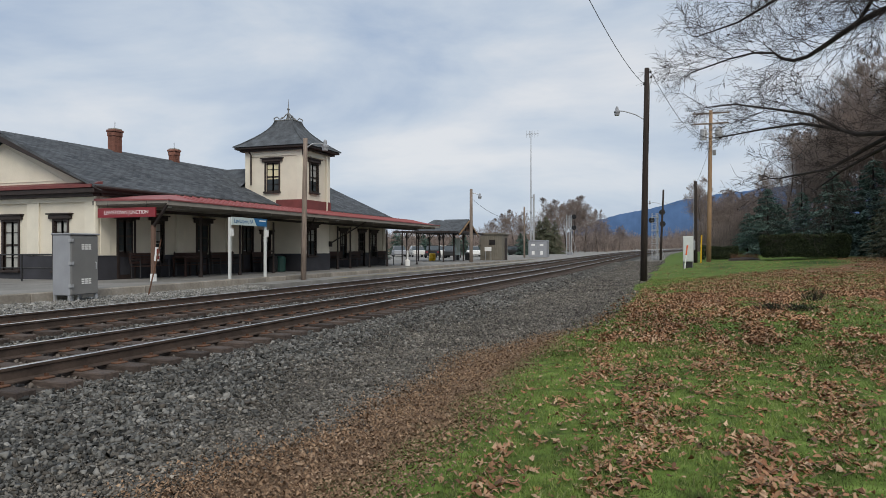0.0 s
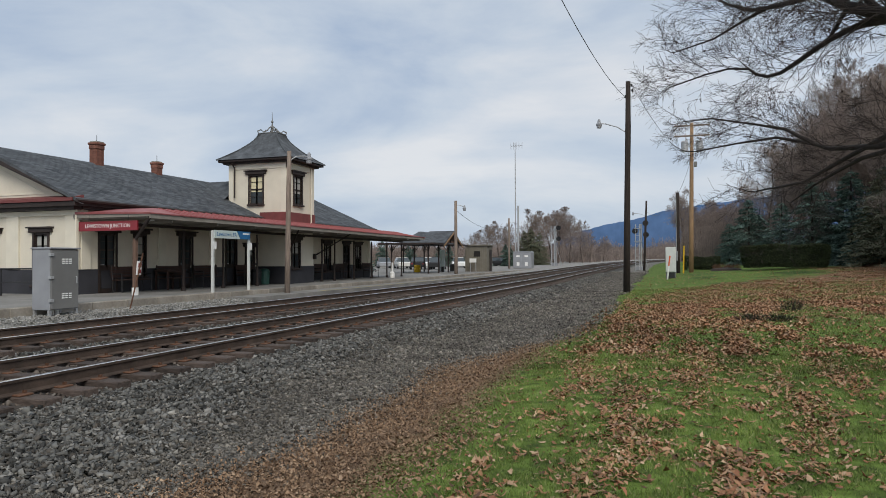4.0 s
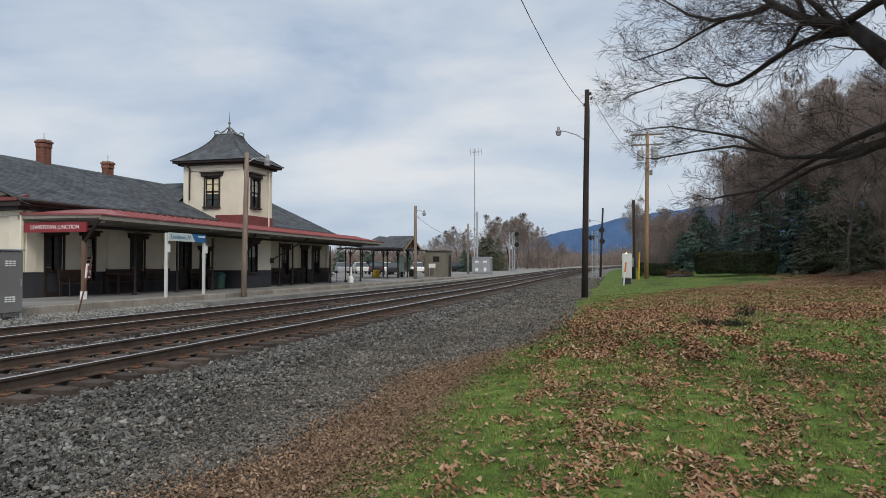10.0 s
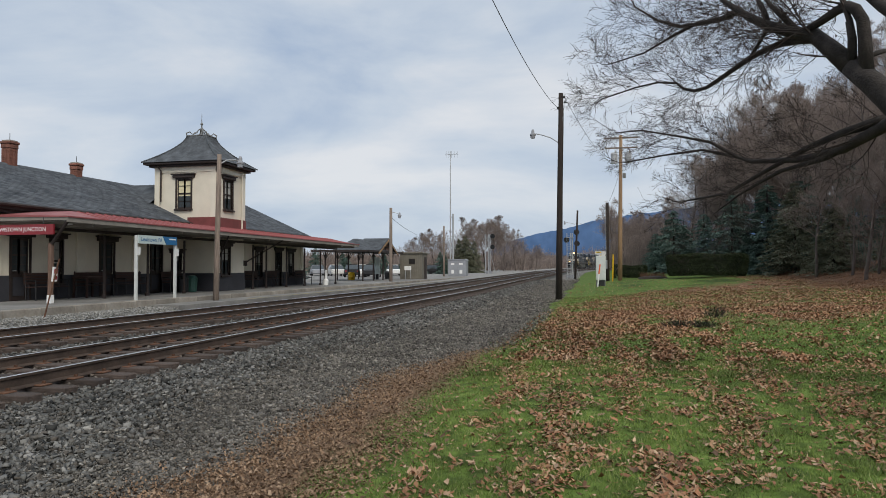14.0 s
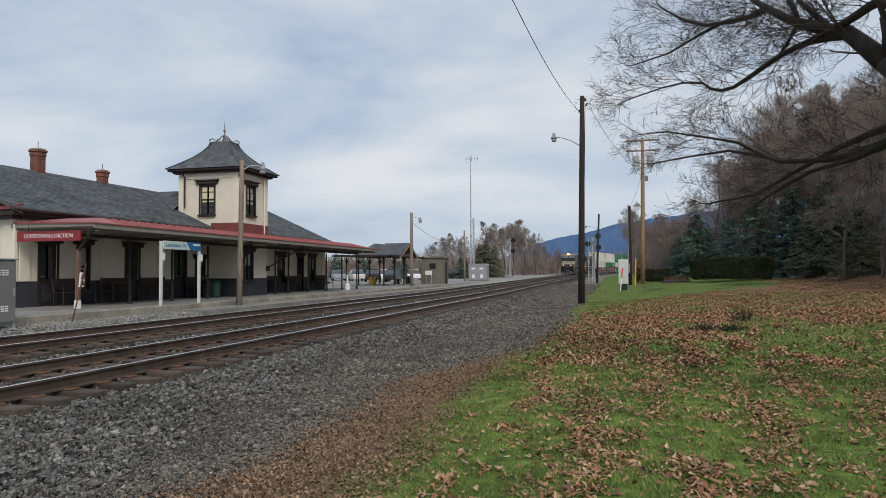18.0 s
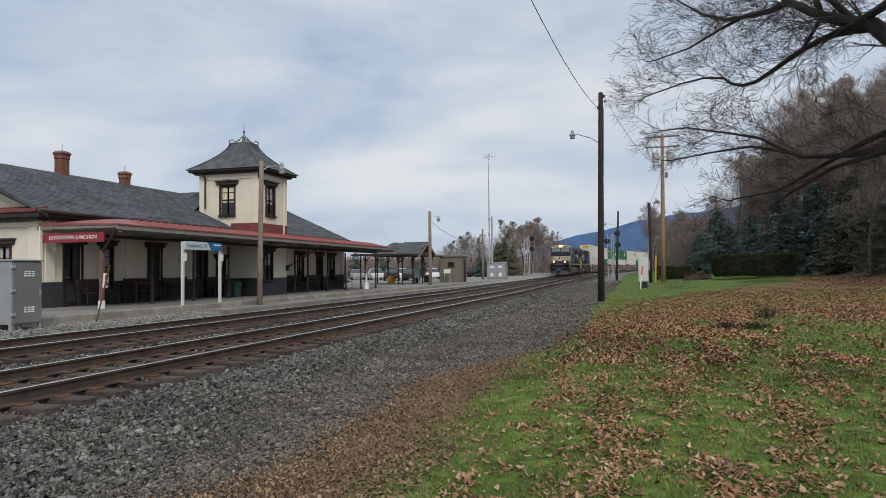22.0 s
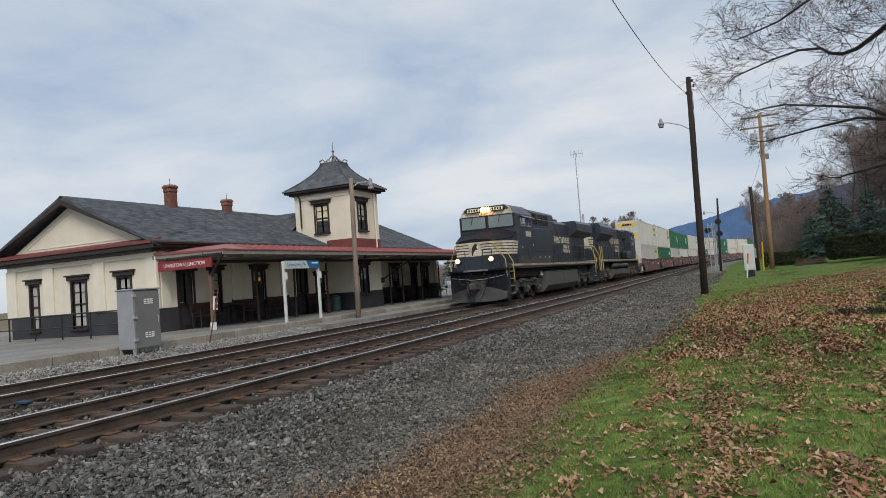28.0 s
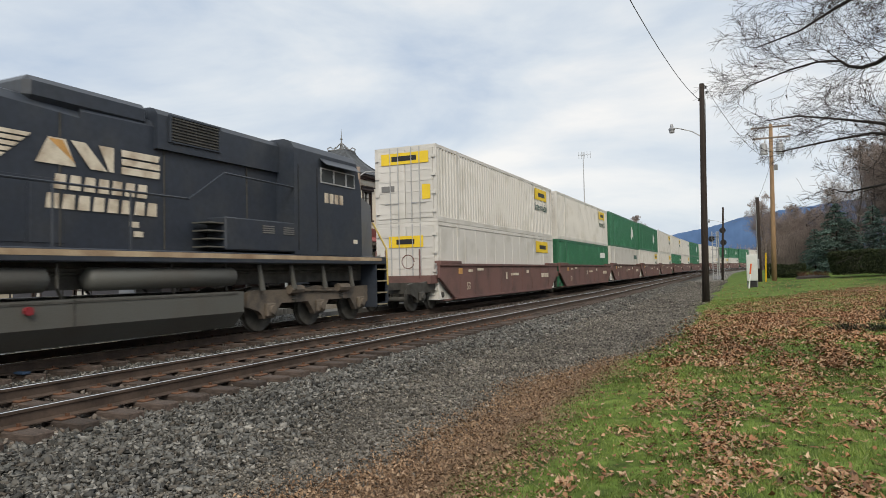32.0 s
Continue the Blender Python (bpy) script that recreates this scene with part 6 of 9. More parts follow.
coupler(loco_2, ya(42.1), 1)
truck(loco_2, ya(24.5), [ya(22.45), ya(24.5), ya(26.55)], WHEEL_L, 0.53, "truck_brown")
truck(loco_2, ya(38.75), [ya(36.7), ya(38.75), ya(40.8)], WHEEL_L, 0.53, "truck_brown")
moving(loco_2, D)


# well cars and containers
def container_mesh(kind):
    """Body of a 16.15 m container, ribbed sides, as parts' meshes."""
    L, W, H = 8.07, 1.295, 2.89
    pitch, depth = (0.28, 0.032) if kind == "ribbed" else (1.2, 0.012)
    side = []
    for y in np.arange(-L + 0.25, L - 0.25, pitch):
        side += [(W - depth, y - 0.09), (W, y - 0.05), (W, y + 0.05), (W - depth, y + 0.09)] if kind == "ribbed" else [(W - 0.015, y), (W - 0.015 - depth, y + 0.01), (W - 0.015 - depth, y + 0.03), (W - 0.015, y + 0.04)]
    outline = [(W - 0.03, -L + 0.05)] + side + [(W - 0.03, L - 0.05), (-W + 0.03, L - 0.05)] + [(-x, y) for x, y in reversed(side)] + [(-W + 0.03, -L + 0.05)]
    g = Mesh().prism(outline, "z", 0.12, H - 0.05)
    return g


CONT = {}
for kind in ("ribbed", "smooth"):
    for col in ("steelwhite", "green"):
        CONT[kind, col] = container_mesh(kind).data("container_body", col)
gf = Mesh()
for s in (-1, 1):
    for z0, z1 in ((0.0, 0.2), (2.75, 2.89)):
        gf.box(s * 1.23, -8.07, z0, s * 1.30, 8.07, z1, 0.01)
    for y in (-8.07, 7.97):
        gf.box(s * 1.16, y, 0.0, s * 1.302, y + 0.10, 2.89)
for y in (-8.075, 7.995):
    gf.box(-1.16, y, 0.0, 1.16, y + 0.08, 0.16)
    gf.box(-1.16, y, 2.75, 1.16, y + 0.08, 2.892)
CFRAME = {c: gf.data("container_frame", c) for c in ("steelwhite", "green")}
POSTMARK = {c: Mesh().box(-1.305, -0.11, 0, 1.305, 0.11, 2.893).data("lift_post", c) for c in ("steelwhite", "green")}


def container(back, z, col, kind, mark, detail):
    label = {"steelwhite": "white", "green": "green"}[col]
    c = thing("shipping_container", pose(0, 0, 0), label + " steel shipping container with corrugated sides stacked on a well car" if kind == "ribbed" else label + " smooth-sided shipping container stacked on a well car", "container", "containers of the train")
    lift = Matrix.Translation((0, 0, z))
    share("body", CONT[kind, col], c, lift)
    share("frame", CFRAME[col], c, lift)
    for y in (-6.1, 6.1):
        share("lift_post", POSTMARK[col], c, lift @ Matrix.Translation((0, y, 0)))
    if mark == "yellow":
        for s in (-1, 1):
            p = part("placard", Mesh().box(s * 1.306, 4.6, z + 2.02, s * 1.312, 6.9, z + 2.62), "signyellow", c, "yellow company placard with a dark bar")
            part("placard_bar", Mesh().box(s * 1.312, 5.25, z + 2.2, s * 1.316, 6.5, z + 2.42), "black", p)
        if kind == "ribbed":
            words("lettering", "Intermodal", 0.62, "darkgreen", c, Matrix(((0, 0, 1, 1.312), (1, 0, 0, 5.75), (0, 1, 0, z + 1.62), (0, 0, 0, 1))), label="dark green lettering", xs=0.85)
    elif mark == "star":
        for s in (-1, 1):
            p = part("side_mark", Mesh().prism([(3.1, z + 1.2), (3.6, z + 2.2), (3.9, z + 2.2), (4.1, z + 1.6), (4.3, z + 2.0), (4.6, z + 1.9), (4.7, z + 1.1), (4.1, z + 1.3), (3.7, z + 0.9)], "x", s * 1.304, s * 1.31), "white", c, "plain white painted side mark")
    elif mark == "bar":
        for s in (-1, 1):
            part("side_mark", Mesh().box(s * 1.304, 4.8, z + 1.9, s * 1.31, 6.6, z + 2.3), "darkgreen" if col == "steelwhite" else "white", c)
    if detail:
        # end doors that face the viewer
        for s in (-1, 1):
            d = part("door", Mesh().box(s * 0.012, -8.10, z + 0.16, s * 1.15, -8.06, z + 2.74, 0.008), col, c)
            for x in (0.28, 0.62, 0.95)[:2]:
                part("lock_rod", Mesh().tube([(s * x, -8.125, z + 0.05), (s * x, -8.125, z + 2.85)], 0.02, 6), "galv", d)
                part("rod_handle", Mesh().tube([(s * x, -8.13, z + 0.75), (s * (x + 0.25), -8.13, z + 0.72)], 0.015, 5), "galv", d)
            for q in range(6):
                part("door_rib", Mesh().box(s * 0.05, -8.112, z + 0.35 + 0.4 * q, s * 1.1, -8.10, z + 0.43 + 0.4 * q), col, d)
            for q in range(4):
                part("hinge", Mesh().box(s * 1.1, -8.13, z + 0.35 + 0.68 * q, s * 1.27, -8.09, z + 0.45 + 0.68 * q), col, d)
        if mark == "yellow":
            h = 0.1 if kind == "ribbed" else -0.15
            w = 1.0 if kind == "ribbed" else 0.72
            p = part("placard", Mesh().box(-w, -8.128, z + 2.12 + h, w, -8.116, z + 2.55 + h), "signyellow", c, "yellow company placard with a dark bar")
            part("placard_bar", Mesh().box(-w * 0.55, -8.134, z + 2.24 + h, w * 0.5, -8.128, z + 2.43 + h), "black", p)
            if kind == "ribbed":
                part("placard", Mesh().box(0.72, -8.128, z + 0.85, 1.05, -8.116, z + 1.4), "signyellow", c)
                part("notice", Mesh().box(-1.0, -8.128, z + 1.2, -0.45, -8.116, z + 1.42), "cabinet", c)
    else:
        for q in range(7):
            part("end_rib", Mesh().box(-1.1, -8.11, z + 0.35 + 0.34 * q, 1.1, -8.07, z + 0.47 + 0.34 * q), col, c)
    moving(c, back)
    return c


def well_car(back, first):
    w = thing("well_car", pose(0, 0, 0), "dusty oxide-brown double-stack well car", "freight car", "well cars of the train")
    for s in (-1, 1):
        side = part("side_sill", Mesh().prism([(-8.3, 1.62), (-8.3, 1.15), (-6.9, 0.36), (6.9, 0.36), (8.3, 1.15), (8.3, 1.62)], "x", s * 1.36, s * 1.46), "wellcar", w, "brown riveted side sill")
        part("top_chord", Mesh().box(s * 1.33, -8.3, 1.60, s * 1.52, 8.3, 1.68), "wellcar", side)
        part("bottom_chord", Mesh().box(s * 1.33, -6.9, 0.32, s * 1.52, 6.9, 0.40), "wellcar", side)
        for y in (-7.3, 7.3):
            part("guide", Mesh().box(s * 1.25, y - 1.0, 1.68, s * 1.5, y + 1.0, 1.78, 0.02), "wellcar", side)
        for k in range(9):
            part("rib", Mesh().box(s * 1.46, -6.4 + 1.6 * k - 0.03, 0.45, s * 1.475, -6.4 + 1.6 * k + 0.03, 1.58), "wellcar", side)
        for y0, y1, z0, z1 in ((4.9, 6.3, 1.0, 1.22), (-0.3, 0.9, 1.15, 1.27), (-1.0, -0.8, 1.0, 1.3), (-5.6, -5.1, 1.35, 1.45), (-4.6, -3.9, 1.4, 1.5), (2.2, 2.6, 1.25, 1.4)):
            part("stencil_bar", Mesh().box(s * 1.476, y0, z0, s * 1.479, y1, z1), "stripe", side)
        part("stencil_bar", Mesh().box(s * 1.476, -6.6, 1.28, s * 1.479, -6.2, 1.5), "gold", side)
        if s > 0:
            words("lettering", "53", 0.42, "stripe", side, Matrix(((0, 0, 1, 1.482), (1, 0, 0, -5.6), (0, 1, 0, 0.78), (0, 0, 0, 1))), label="pale painted number 53")
    part("floor", Mesh().box(-1.33, -7.6, 0.28, 1.33, 7.6, 0.34), "wellcar", w)
    part("end_platform", Mesh().box(-1.3, -8.75, 0.95, 1.3, -8.15, 1.25), "wellcar", w)
    part("end_platform", Mesh().box(-1.3, 8.15, 0.95, 1.3, 8.6, 1.25), "wellcar", w)
    if first:
        for x in (-0.9, -0.5, 0.9):
            part("end_ladder", Mesh().tube([(x, -8.8, 1.2), (x, -8.8, 2.2)], 0.03, 5), "wellcar", w)
        part("brake_wheel", Mesh().tube([(0.5 + 0.25 * math.cos(a), -8.95, 1.75 + 0.25 * math.sin(a)) for a in np.arange(0, 6.5, 0.5)], 0.02, 5), "wellcar", w)
        part("drawbar", Mesh().box(-0.15, -10.6, 0.75, 0.15, -8.7, 1.0), "loco_dark", w)
    ys = [-9.35, -7.75] if first else [-9.6, -7.9]
    truck(w, sum(ys) / 2, ys, WHEEL_C, 0.42, label="two-axle freight truck")
    moving(w, back)
    return w


START, PITCH = 46.15 + 8.07, 17.35
STACKS = [("steelwhite", "smooth", "yellow", "steelwhite", "ribbed", "yellow"), ("green", "ribbed", "bar", "steelwhite", "ribbed", "yellow"), ("steelwhite", "smooth", "bar", "green", "ribbed", "star"), ("steelwhite", "ribbed", "yellow", "green", "ribbed", "star"),
          ("steelwhite", "ribbed", "yellow", "steelwhite", "ribbed", "yellow"), ("green", "ribbed", "bar", "steelwhite", "ribbed", "yellow"), ("steelwhite", "ribbed", "yellow", "steelwhite", "ribbed", "bar"), ("green", "ribbed", "bar", "green", "ribbed", "star")]
STACKS = STACKS + [STACKS[k] for k in (4, 6, 3, 2, 7, 5, 4, 1, 6, 2)]
for k, (c0, k0, m0, c1, k1, m1) in enumerate(STACKS):
    back = START + PITCH * k
    well_car(back, k == 0)
    container(back, 0.34, c0, k0, m0, k == 0)
    container(back, 3.24, c1, k1, m1, k == 0)

# ---------------------------------------------------------------- poles, wires, signals


def lamp_arm(parent, p, q, r=0.03, head=0.16, material="galv"):
    """A bracket from p on the pole to a lamp head at q."""
    p, q = Vector(p), Vector(q)
    m1, m2 = p.lerp(q, 0.35) + Vector((0, 0, 0.16)), p.lerp(q, 0.75) + Vector((0, 0, 0.16))
    a = part("lamp_arm", Mesh().tube([p, m1, m2, q + Vector((0, 0, 0.1))], r, 6), material, parent)
    h = part("lamp_head", Mesh().lathe([(0.04, q.z + 0.30), (0.07, q.z + 0.24), (head * 0.5, q.z + 0.12), (head * 0.9, q.z + 0.06), (head * 0.9, q.z), (head * 0.75, q.z - 0.01), (head * 0.68, q.z - 0.14), (head * 0.6, q.z - 0.15)], q.x, q.y, 12), "cabinet_light", a, "grey lamp head with a clear globe")
    return a


def utility_pole(foot, top, r0, r1, material, label):
    foot, top = Vector(foot), Vector(top)
    t = thing("utility_pole", Matrix.Translation(foot), label, "utility pole")
    d = top - foot
    part("pole", Mesh().tube([(0, 0, -0.4), d * 0.33, d * 0.66, d], [r0, r0 * 0.67 + r1 * 0.33, r0 * 0.33 + r1 * 0.67, r1], 12), material, t, smooth=True)
    return t, d


def wire(p, q, sag, r=0.012, label="black overhead service wire"):
    pts = []
    for k in range(25):
        u = k / 24
        a = Vector(p).lerp(Vector(q), u)
        a.z -= sag * 4 * u * (1 - u)
        pts.append(a)
    return tagged(part("overhead_wire", Mesh().tube(pts, r, 5), "black"), label + " hung between two poles", "wire", "overhead wires")


GP = float(land(-1.8, 34.1))
pole_a, d = utility_pole((-1.8, 34.1, GP), (-1.63, 33.9, 10.05), 0.175, 0.115, "pole", "dark creosoted utility pole with a street lamp bracket")
lamp_arm(pole_a, d * 0.755, (-1.26, -0.05, 8.02 - GP), 0.028, 0.17)
for z, x in ((9.85, 0.16), (9.3, -0.14), (9.6, 0.2)):
    part("insulator", Mesh().lathe([(0.03, z - GP - 0.06), (0.06, z - GP - 0.02), (0.03, z - GP + 0.02), (0.06, z - GP + 0.05), (0.02, z - GP + 0.08)], d.x + x, d.y, 8), "black", pole_a)
    part("bracket", Mesh().tube([(d.x, d.y, z - GP), (d.x + x, d.y, z - GP)], 0.018, 5), "galv", pole_a)
part("cable", Mesh().tube([(d.x * 0.6 + 0.13, d.y, 6.2), (d.x + 0.13, d.y, 9.3 - GP), (d.x - 0.1, d.y, 9.4 - GP)], 0.012, 5), "black", pole_a)

GP = float(land(1.9, 56))
pole_b, d = utility_pole((1.91, 56, GP), (2.07, 56, 12.05), 0.19, 0.13, "pole_new", "new pale pine utility pole with crossarms and transformers")
for z, w, yy in ((11.85, 1.35, 0.12), (11.0, 1.3, -0.12)):
    arm = part("crossarm", Mesh().box(d.x - w, yy - 0.05, z - GP - 0.06, d.x + w, yy + 0.05, z - GP + 0.06, 0.01), "pole_grey", pole_b)
    for x in (-1.2, -0.5, 0.5, 1.2):
        part("insulator", Mesh().lathe([(0.02, z - GP + 0.06), (0.05, z - GP + 0.12), (0.05, z - GP + 0.2), (0.02, z - GP + 0.22)], d.x + x, yy, 8), "galv", arm)
        part("fuse", Mesh().tube([(d.x + x, yy - 0.08, z - GP - 0.06), (d.x + x + 0.05, yy - 0.1, z - GP - 0.4)], 0.025, 5), "galv", arm)
for x in (-0.55, 0.55):
    tr = part("transformer", Mesh().lathe([(0.0, 9.75 - GP), (0.26, 9.75 - GP), (0.27, 9.85 - GP), (0.27, 10.5 - GP), (0.2, 10.6 - GP), (0, 10.62 - GP)], d.x + x, -0.15, 14), "galv", pole_b, "grey cylindrical transformer")
    part("bushing", Mesh().lathe([(0.04, 10.55 - GP), (0.05, 10.65 - GP), (0.03, 10.8 - GP)], d.x + x + 0.1, -0.15, 8), "pole_grey", tr)
    part("bracket", Mesh().box(d.x + min(x, 0), -0.12, 10.15 - GP, d.x + max(x, 0), -0.05, 10.25 - GP), "galv", pole_b)
part("junction_box", Mesh().box(d.x + 0.12, -0.15, 8.55 - GP, d.x + 0.36, 0.1, 8.95 - GP, 0.01), "cabinet", pole_b)
g = Mesh()
for x, z in ((-0.9, 9.2), (0.8, 9.3), (-0.3, 8.8)):
    g.tube([(d.x + x * 1.3, -0.1, 11.0 - GP), (d.x + x, -0.15, 9.9 - GP), (d.x + x * 0.7, -0.1, z - GP), (d.x, -0.14, z - GP - 0.2)], 0.012, 4)
part("cable", g, "black", pole_b)

GP = float(land(0.96, 56.5))
pole_c, d = utility_pole((0.96, 56.5, GP), (0.96, 56.5, 6.62), 0.16, 0.13, "pole", "short dark weathered utility pole with a meter box")
part("meter_box", Mesh().box(-0.33, -0.28, 1.0, -0.02, -0.13, 1.75, 0.02), "cabinet_light", pole_c)
part("conduit", Mesh().tube([(-0.17, -0.18, 0.0), (-0.17, -0.18, 1.0)], 0.025, 6).tube([(-0.12, -0.17, 1.75), (-0.12, -0.15, 6.0)], 0.02, 6), "galv", pole_c)
guard = thing("guy_guard", pose(1.32, 55.4, float(land(1.32, 55.4))), "yellow plastic guy wire guard standing in the grass", "marker")
part("sleeve", Mesh().tube([(0, 0, -0.1), (0.06, 0, 2.15)], 0.055, 8), "binyellow", guard)

wire((-1.77, 33.9, 9.3), (-3.6, -14, 11.6), 2.35)
wire((-1.45, 33.9, 9.85), (1.95, 55.9, 9.4), 0.7)
wire((2.0, 55.9, 9.2), (0.96, 56.4, 6.4), 0.2, 0.01)
wire((0.96, 56.5, 6.4), (-2.2, 86, 7.2), 1.0, 0.01)
wire((3.2, 56.1, 12.0), (9.0, -20, 12.6), 1.5, 0.012)

GP = float(land(-2.5, 86))
pole_d, d = utility_pole((-2.55, 86, GP), (-2.2, 86, 8.5), 0.15, 0.11, "pole", "dark wooden pole with a small lamp bracket beside the signal")
lamp_arm(pole_d, d * 0.78, (-1.25, 0, 6.9 - GP), 0.025, 0.15)
pole_e, d = utility_pole((-14.1, 22.99, 0.05), (-13.95, 22.9, 5.62), 0.115, 0.085, "pole_grey", "weathered grey wooden pole with a lamp at the platform")
lamp_arm(pole_e, d * 0.93, (0.55, 0.75, 5.32), 0.028, 0.16)
pole_f, d = utility_pole((-15.55, 49.9, PZ), (-15.55, 49.9, 5.95), 0.14, 0.11, "pole_grey", "weathered brown wooden lamp pole on the platform")
lamp_arm(pole_f, d * 0.93, (0.62, 0.3, 5.1), 0.028, 0.17)
pole_g, d = utility_pole((-18.15, 80, 0.3), (-18.15, 80, 6.4), 0.12, 0.10, "pole_grey", "thin wooden lamp pole beside the grey cabinet")
lamp_arm(pole_g, d * 0.9, (0.75, 0.3, 5.4), 0.025, 0.16)
wire((-15.5, 49.9, 5.2), (-18.1, 79.9, 5.6), 1.0, 0.014)

# radio mast
mast = thing("radio_mast", pose(-18.2, 84, 0.3), "slender galvanised radio mast with a yagi aerial", "antenna")
part("mast_tube", Mesh().tube([(0, 0, -0.3), (0, 0, 8), (0, 0, 12), (0, 0, 16)], [0.09, 0.08, 0.06, 0.045], 8), "galv", mast)
part("support_tube", Mesh().tube([(0.35, 0, -0.3), (0.35, 0, 7.9)], 0.12, 8), "galv", mast)
for z in (2.0, 5.0, 7.5):
    part("clamp", Mesh().box(-0.1, -0.06, z - 0.05, 0.45, 0.06, z + 0.05), "galv", mast)
boom = part("boom", Mesh().tube([(-0.6, 0, 15.6), (0.95, 0, 15.6)], 0.025, 5), "galv", mast)
for x in (-0.55, -0.2, 0.15, 0.5, 0.9):
    part("element", Mesh().tube([(x, 0, 15.15), (x, 0, 16.05)], 0.028, 4), "galv", boom)
    part("element", Mesh().tube([(x, -0.5, 15.6), (x, 0.5, 15.6)], 0.016, 4), "galv", boom)


def signal(x, y, z0, h, label, heads):
    """A railway signal: ladder mast with black round heads."""
    s = thing("railway_signal", pose(x, y, z0), label, "signal")
    part("mast", Mesh().tube([(0, 0, -0.4), (0, 0, h)], 0.09, 8), "galv", s)
    lad = part("ladder", Mesh().box(-0.74, -0.3, 0, -0.64, -0.24, h).box(-0.24, -0.3, 0, -0.14, -0.24, h), "galv", s)
    for zz in np.arange(0.3, h, 0.3):
        part("rung", Mesh().box(-0.7, -0.285, zz, -0.18, -0.255, zz + 0.03), "galv", lad)
    for zz in (h * 0.35, h * 0.62, h * 0.9):
        part("platform", Mesh().box(-0.85, -0.5, zz, 0.15, 0.15, zz + 0.05), "galv", s)
    part("case", Mesh().box(-0.8, -0.2, 0.05, 0.2, 0.5, 0.5, 0.02), "cabinet_light", s)
    for hx, hz in heads:
        hd = part("signal_head", Mesh().tube([(hx, -0.25, hz), (hx, -0.20, hz)], 0.37, 20), "black", s, "round black signal target")
        part("head_case", Mesh().tube([(hx, -0.2, hz), (hx, 0.2, hz)], 0.24, 12), "black", hd)
        for k in range(3):
            a = 2 * math.pi * k / 3 + 0.5
            part("hood", Mesh().tube([(hx + 0.2 * math.cos(a), -0.25, hz + 0.2 * math.sin(a)), (hx + 0.2 * math.cos(a), -0.45, hz + 0.2 * math.sin(a))], 0.10, 8), "black", hd)
    part("brace", Mesh().tube([(0.1, 0.1, h * 0.5), (0.9, 0.3, 0)], 0.03, 5), "galv", s)
    return s


signal(-16.35, 105, float(grade(105)) - 0.1, 6.3, "galvanised ladder signal mast with two black targets", ((0.45, 6.0), (0.45, 4.3)))
signal(-3.0, 90, float(land(-3.0, 90)), 6.0, "galvanised ladder signal mast with black targets beside the track", ((0.55, 6.1), (0.6, 4.6), (-0.75, 5.1)))

# ---------------------------------------------------------------- cabinets, huts and signs
cab_n = thing("signal_cabinet", pose(-13.85, 12.1, 0), "grey steel trackside cabinet on legs beside the rails", "cabinet")
part("body", Mesh().box(-0.58, 0, 0.15, -0.02, 0.8, 1.62, 0.01), "cabinet_light", cab_n)
dr = part("door", Mesh().box(-0.02, 0.01, 0.17, 0.02, 0.79, 1.6, 0.01), "cabinet", cab_n, "grey steel door with louvres")
for zz in (0.42, 1.26):
    for k in range(3):
        for q in range(3):
            part("louvre", Mesh().box(0.02, 0.30 + 0.1 * k, zz + 0.05 * q, 0.03, 0.375 + 0.1 * k, zz + 0.05 * q + 0.03), "white", dr)
for zz in (0.35, 0.9, 1.45):
    part("hinge", Mesh().box(-0.03, -0.03, zz, 0.05, 0.06, zz + 0.07), "galv", dr)
part("handle", Mesh().tube([(0.03, 0.70, 0.95), (0.06, 0.70, 0.93), (0.06, 0.70, 0.78)], 0.014, 6), "galv", dr)
part("roof", Mesh().box(-0.61, -0.03, 1.62, 0.05, 0.83, 1.66, 0.01), "cabinet_light", cab_n)
for x, y in ((-0.55, 0.05), (-0.05, 0.02), (-0.05, 0.78), (-0.55, 0.75)):
    part("leg", Mesh().box(x - 0.03, y - 0.03, -0.25, x + 0.03, y + 0.03, 0.15), "galv", cab_n)
for y in (0.3, 0.45):
    part("conduit", Mesh().tube([(-0.3, y, -0.2), (-0.3, y, 0.16)], 0.05, 8), "white", cab_n)

ls = thing("leaning_trackside_sign", pose(-13.75, 14.45, 0.0, 0, 6, 0), "leaning rusty post with a small red and white plate", "sign")
part("post", Mesh().tube([(0, 0, -0.2), (0.05, 0.28, 1.55)], 0.022, 6), "plate", ls)
part("plate", Mesh().box(-0.02, 0.16, 0.95, 0.03, 0.30, 1.33), "white", ls)
part("plate_mark", Mesh().box(0.03, 0.175, 1.0, 0.036, 0.285, 1.1).box(0.03, 0.175, 1.16, 0.036, 0.285, 1.28), "signred", ls)

ps = thing("platform_sign", pose(-14.62, 19.11, 0.0), "pale two-post station sign reading Lewistown, PA", "sign")
for y in (0, 2.07):
    p_ = part("post", Mesh().box(-0.045, y - 0.045, 0.22, 0.045, y + 0.045, 2.36, 0.01), "post", ps)
    part("base_plate", Mesh().box(-0.12, y - 0.12, 0.0, 0.12, y + 0.12, 0.24, 0.02), "concrete", p_)
    part("paper_notice", Mesh().box(0.046, y - 0.02, 1.72, 0.052, y + 0.14, 1.98), "white", p_, "small pale notice")
part("panel", Mesh().prism([(0.02, 2.10), (1.45, 2.10), (1.25, 2.38), (0.02, 2.38)], "x", 0.046, 0.075), "signteal", ps, "grey-green name panel")
part("panel", Mesh().prism([(1.47, 2.10), (2.06, 2.10), (2.06, 2.38), (1.27, 2.38)], "x", 0.046, 0.075), "signblue", ps, "blue panel with a plain white mark")
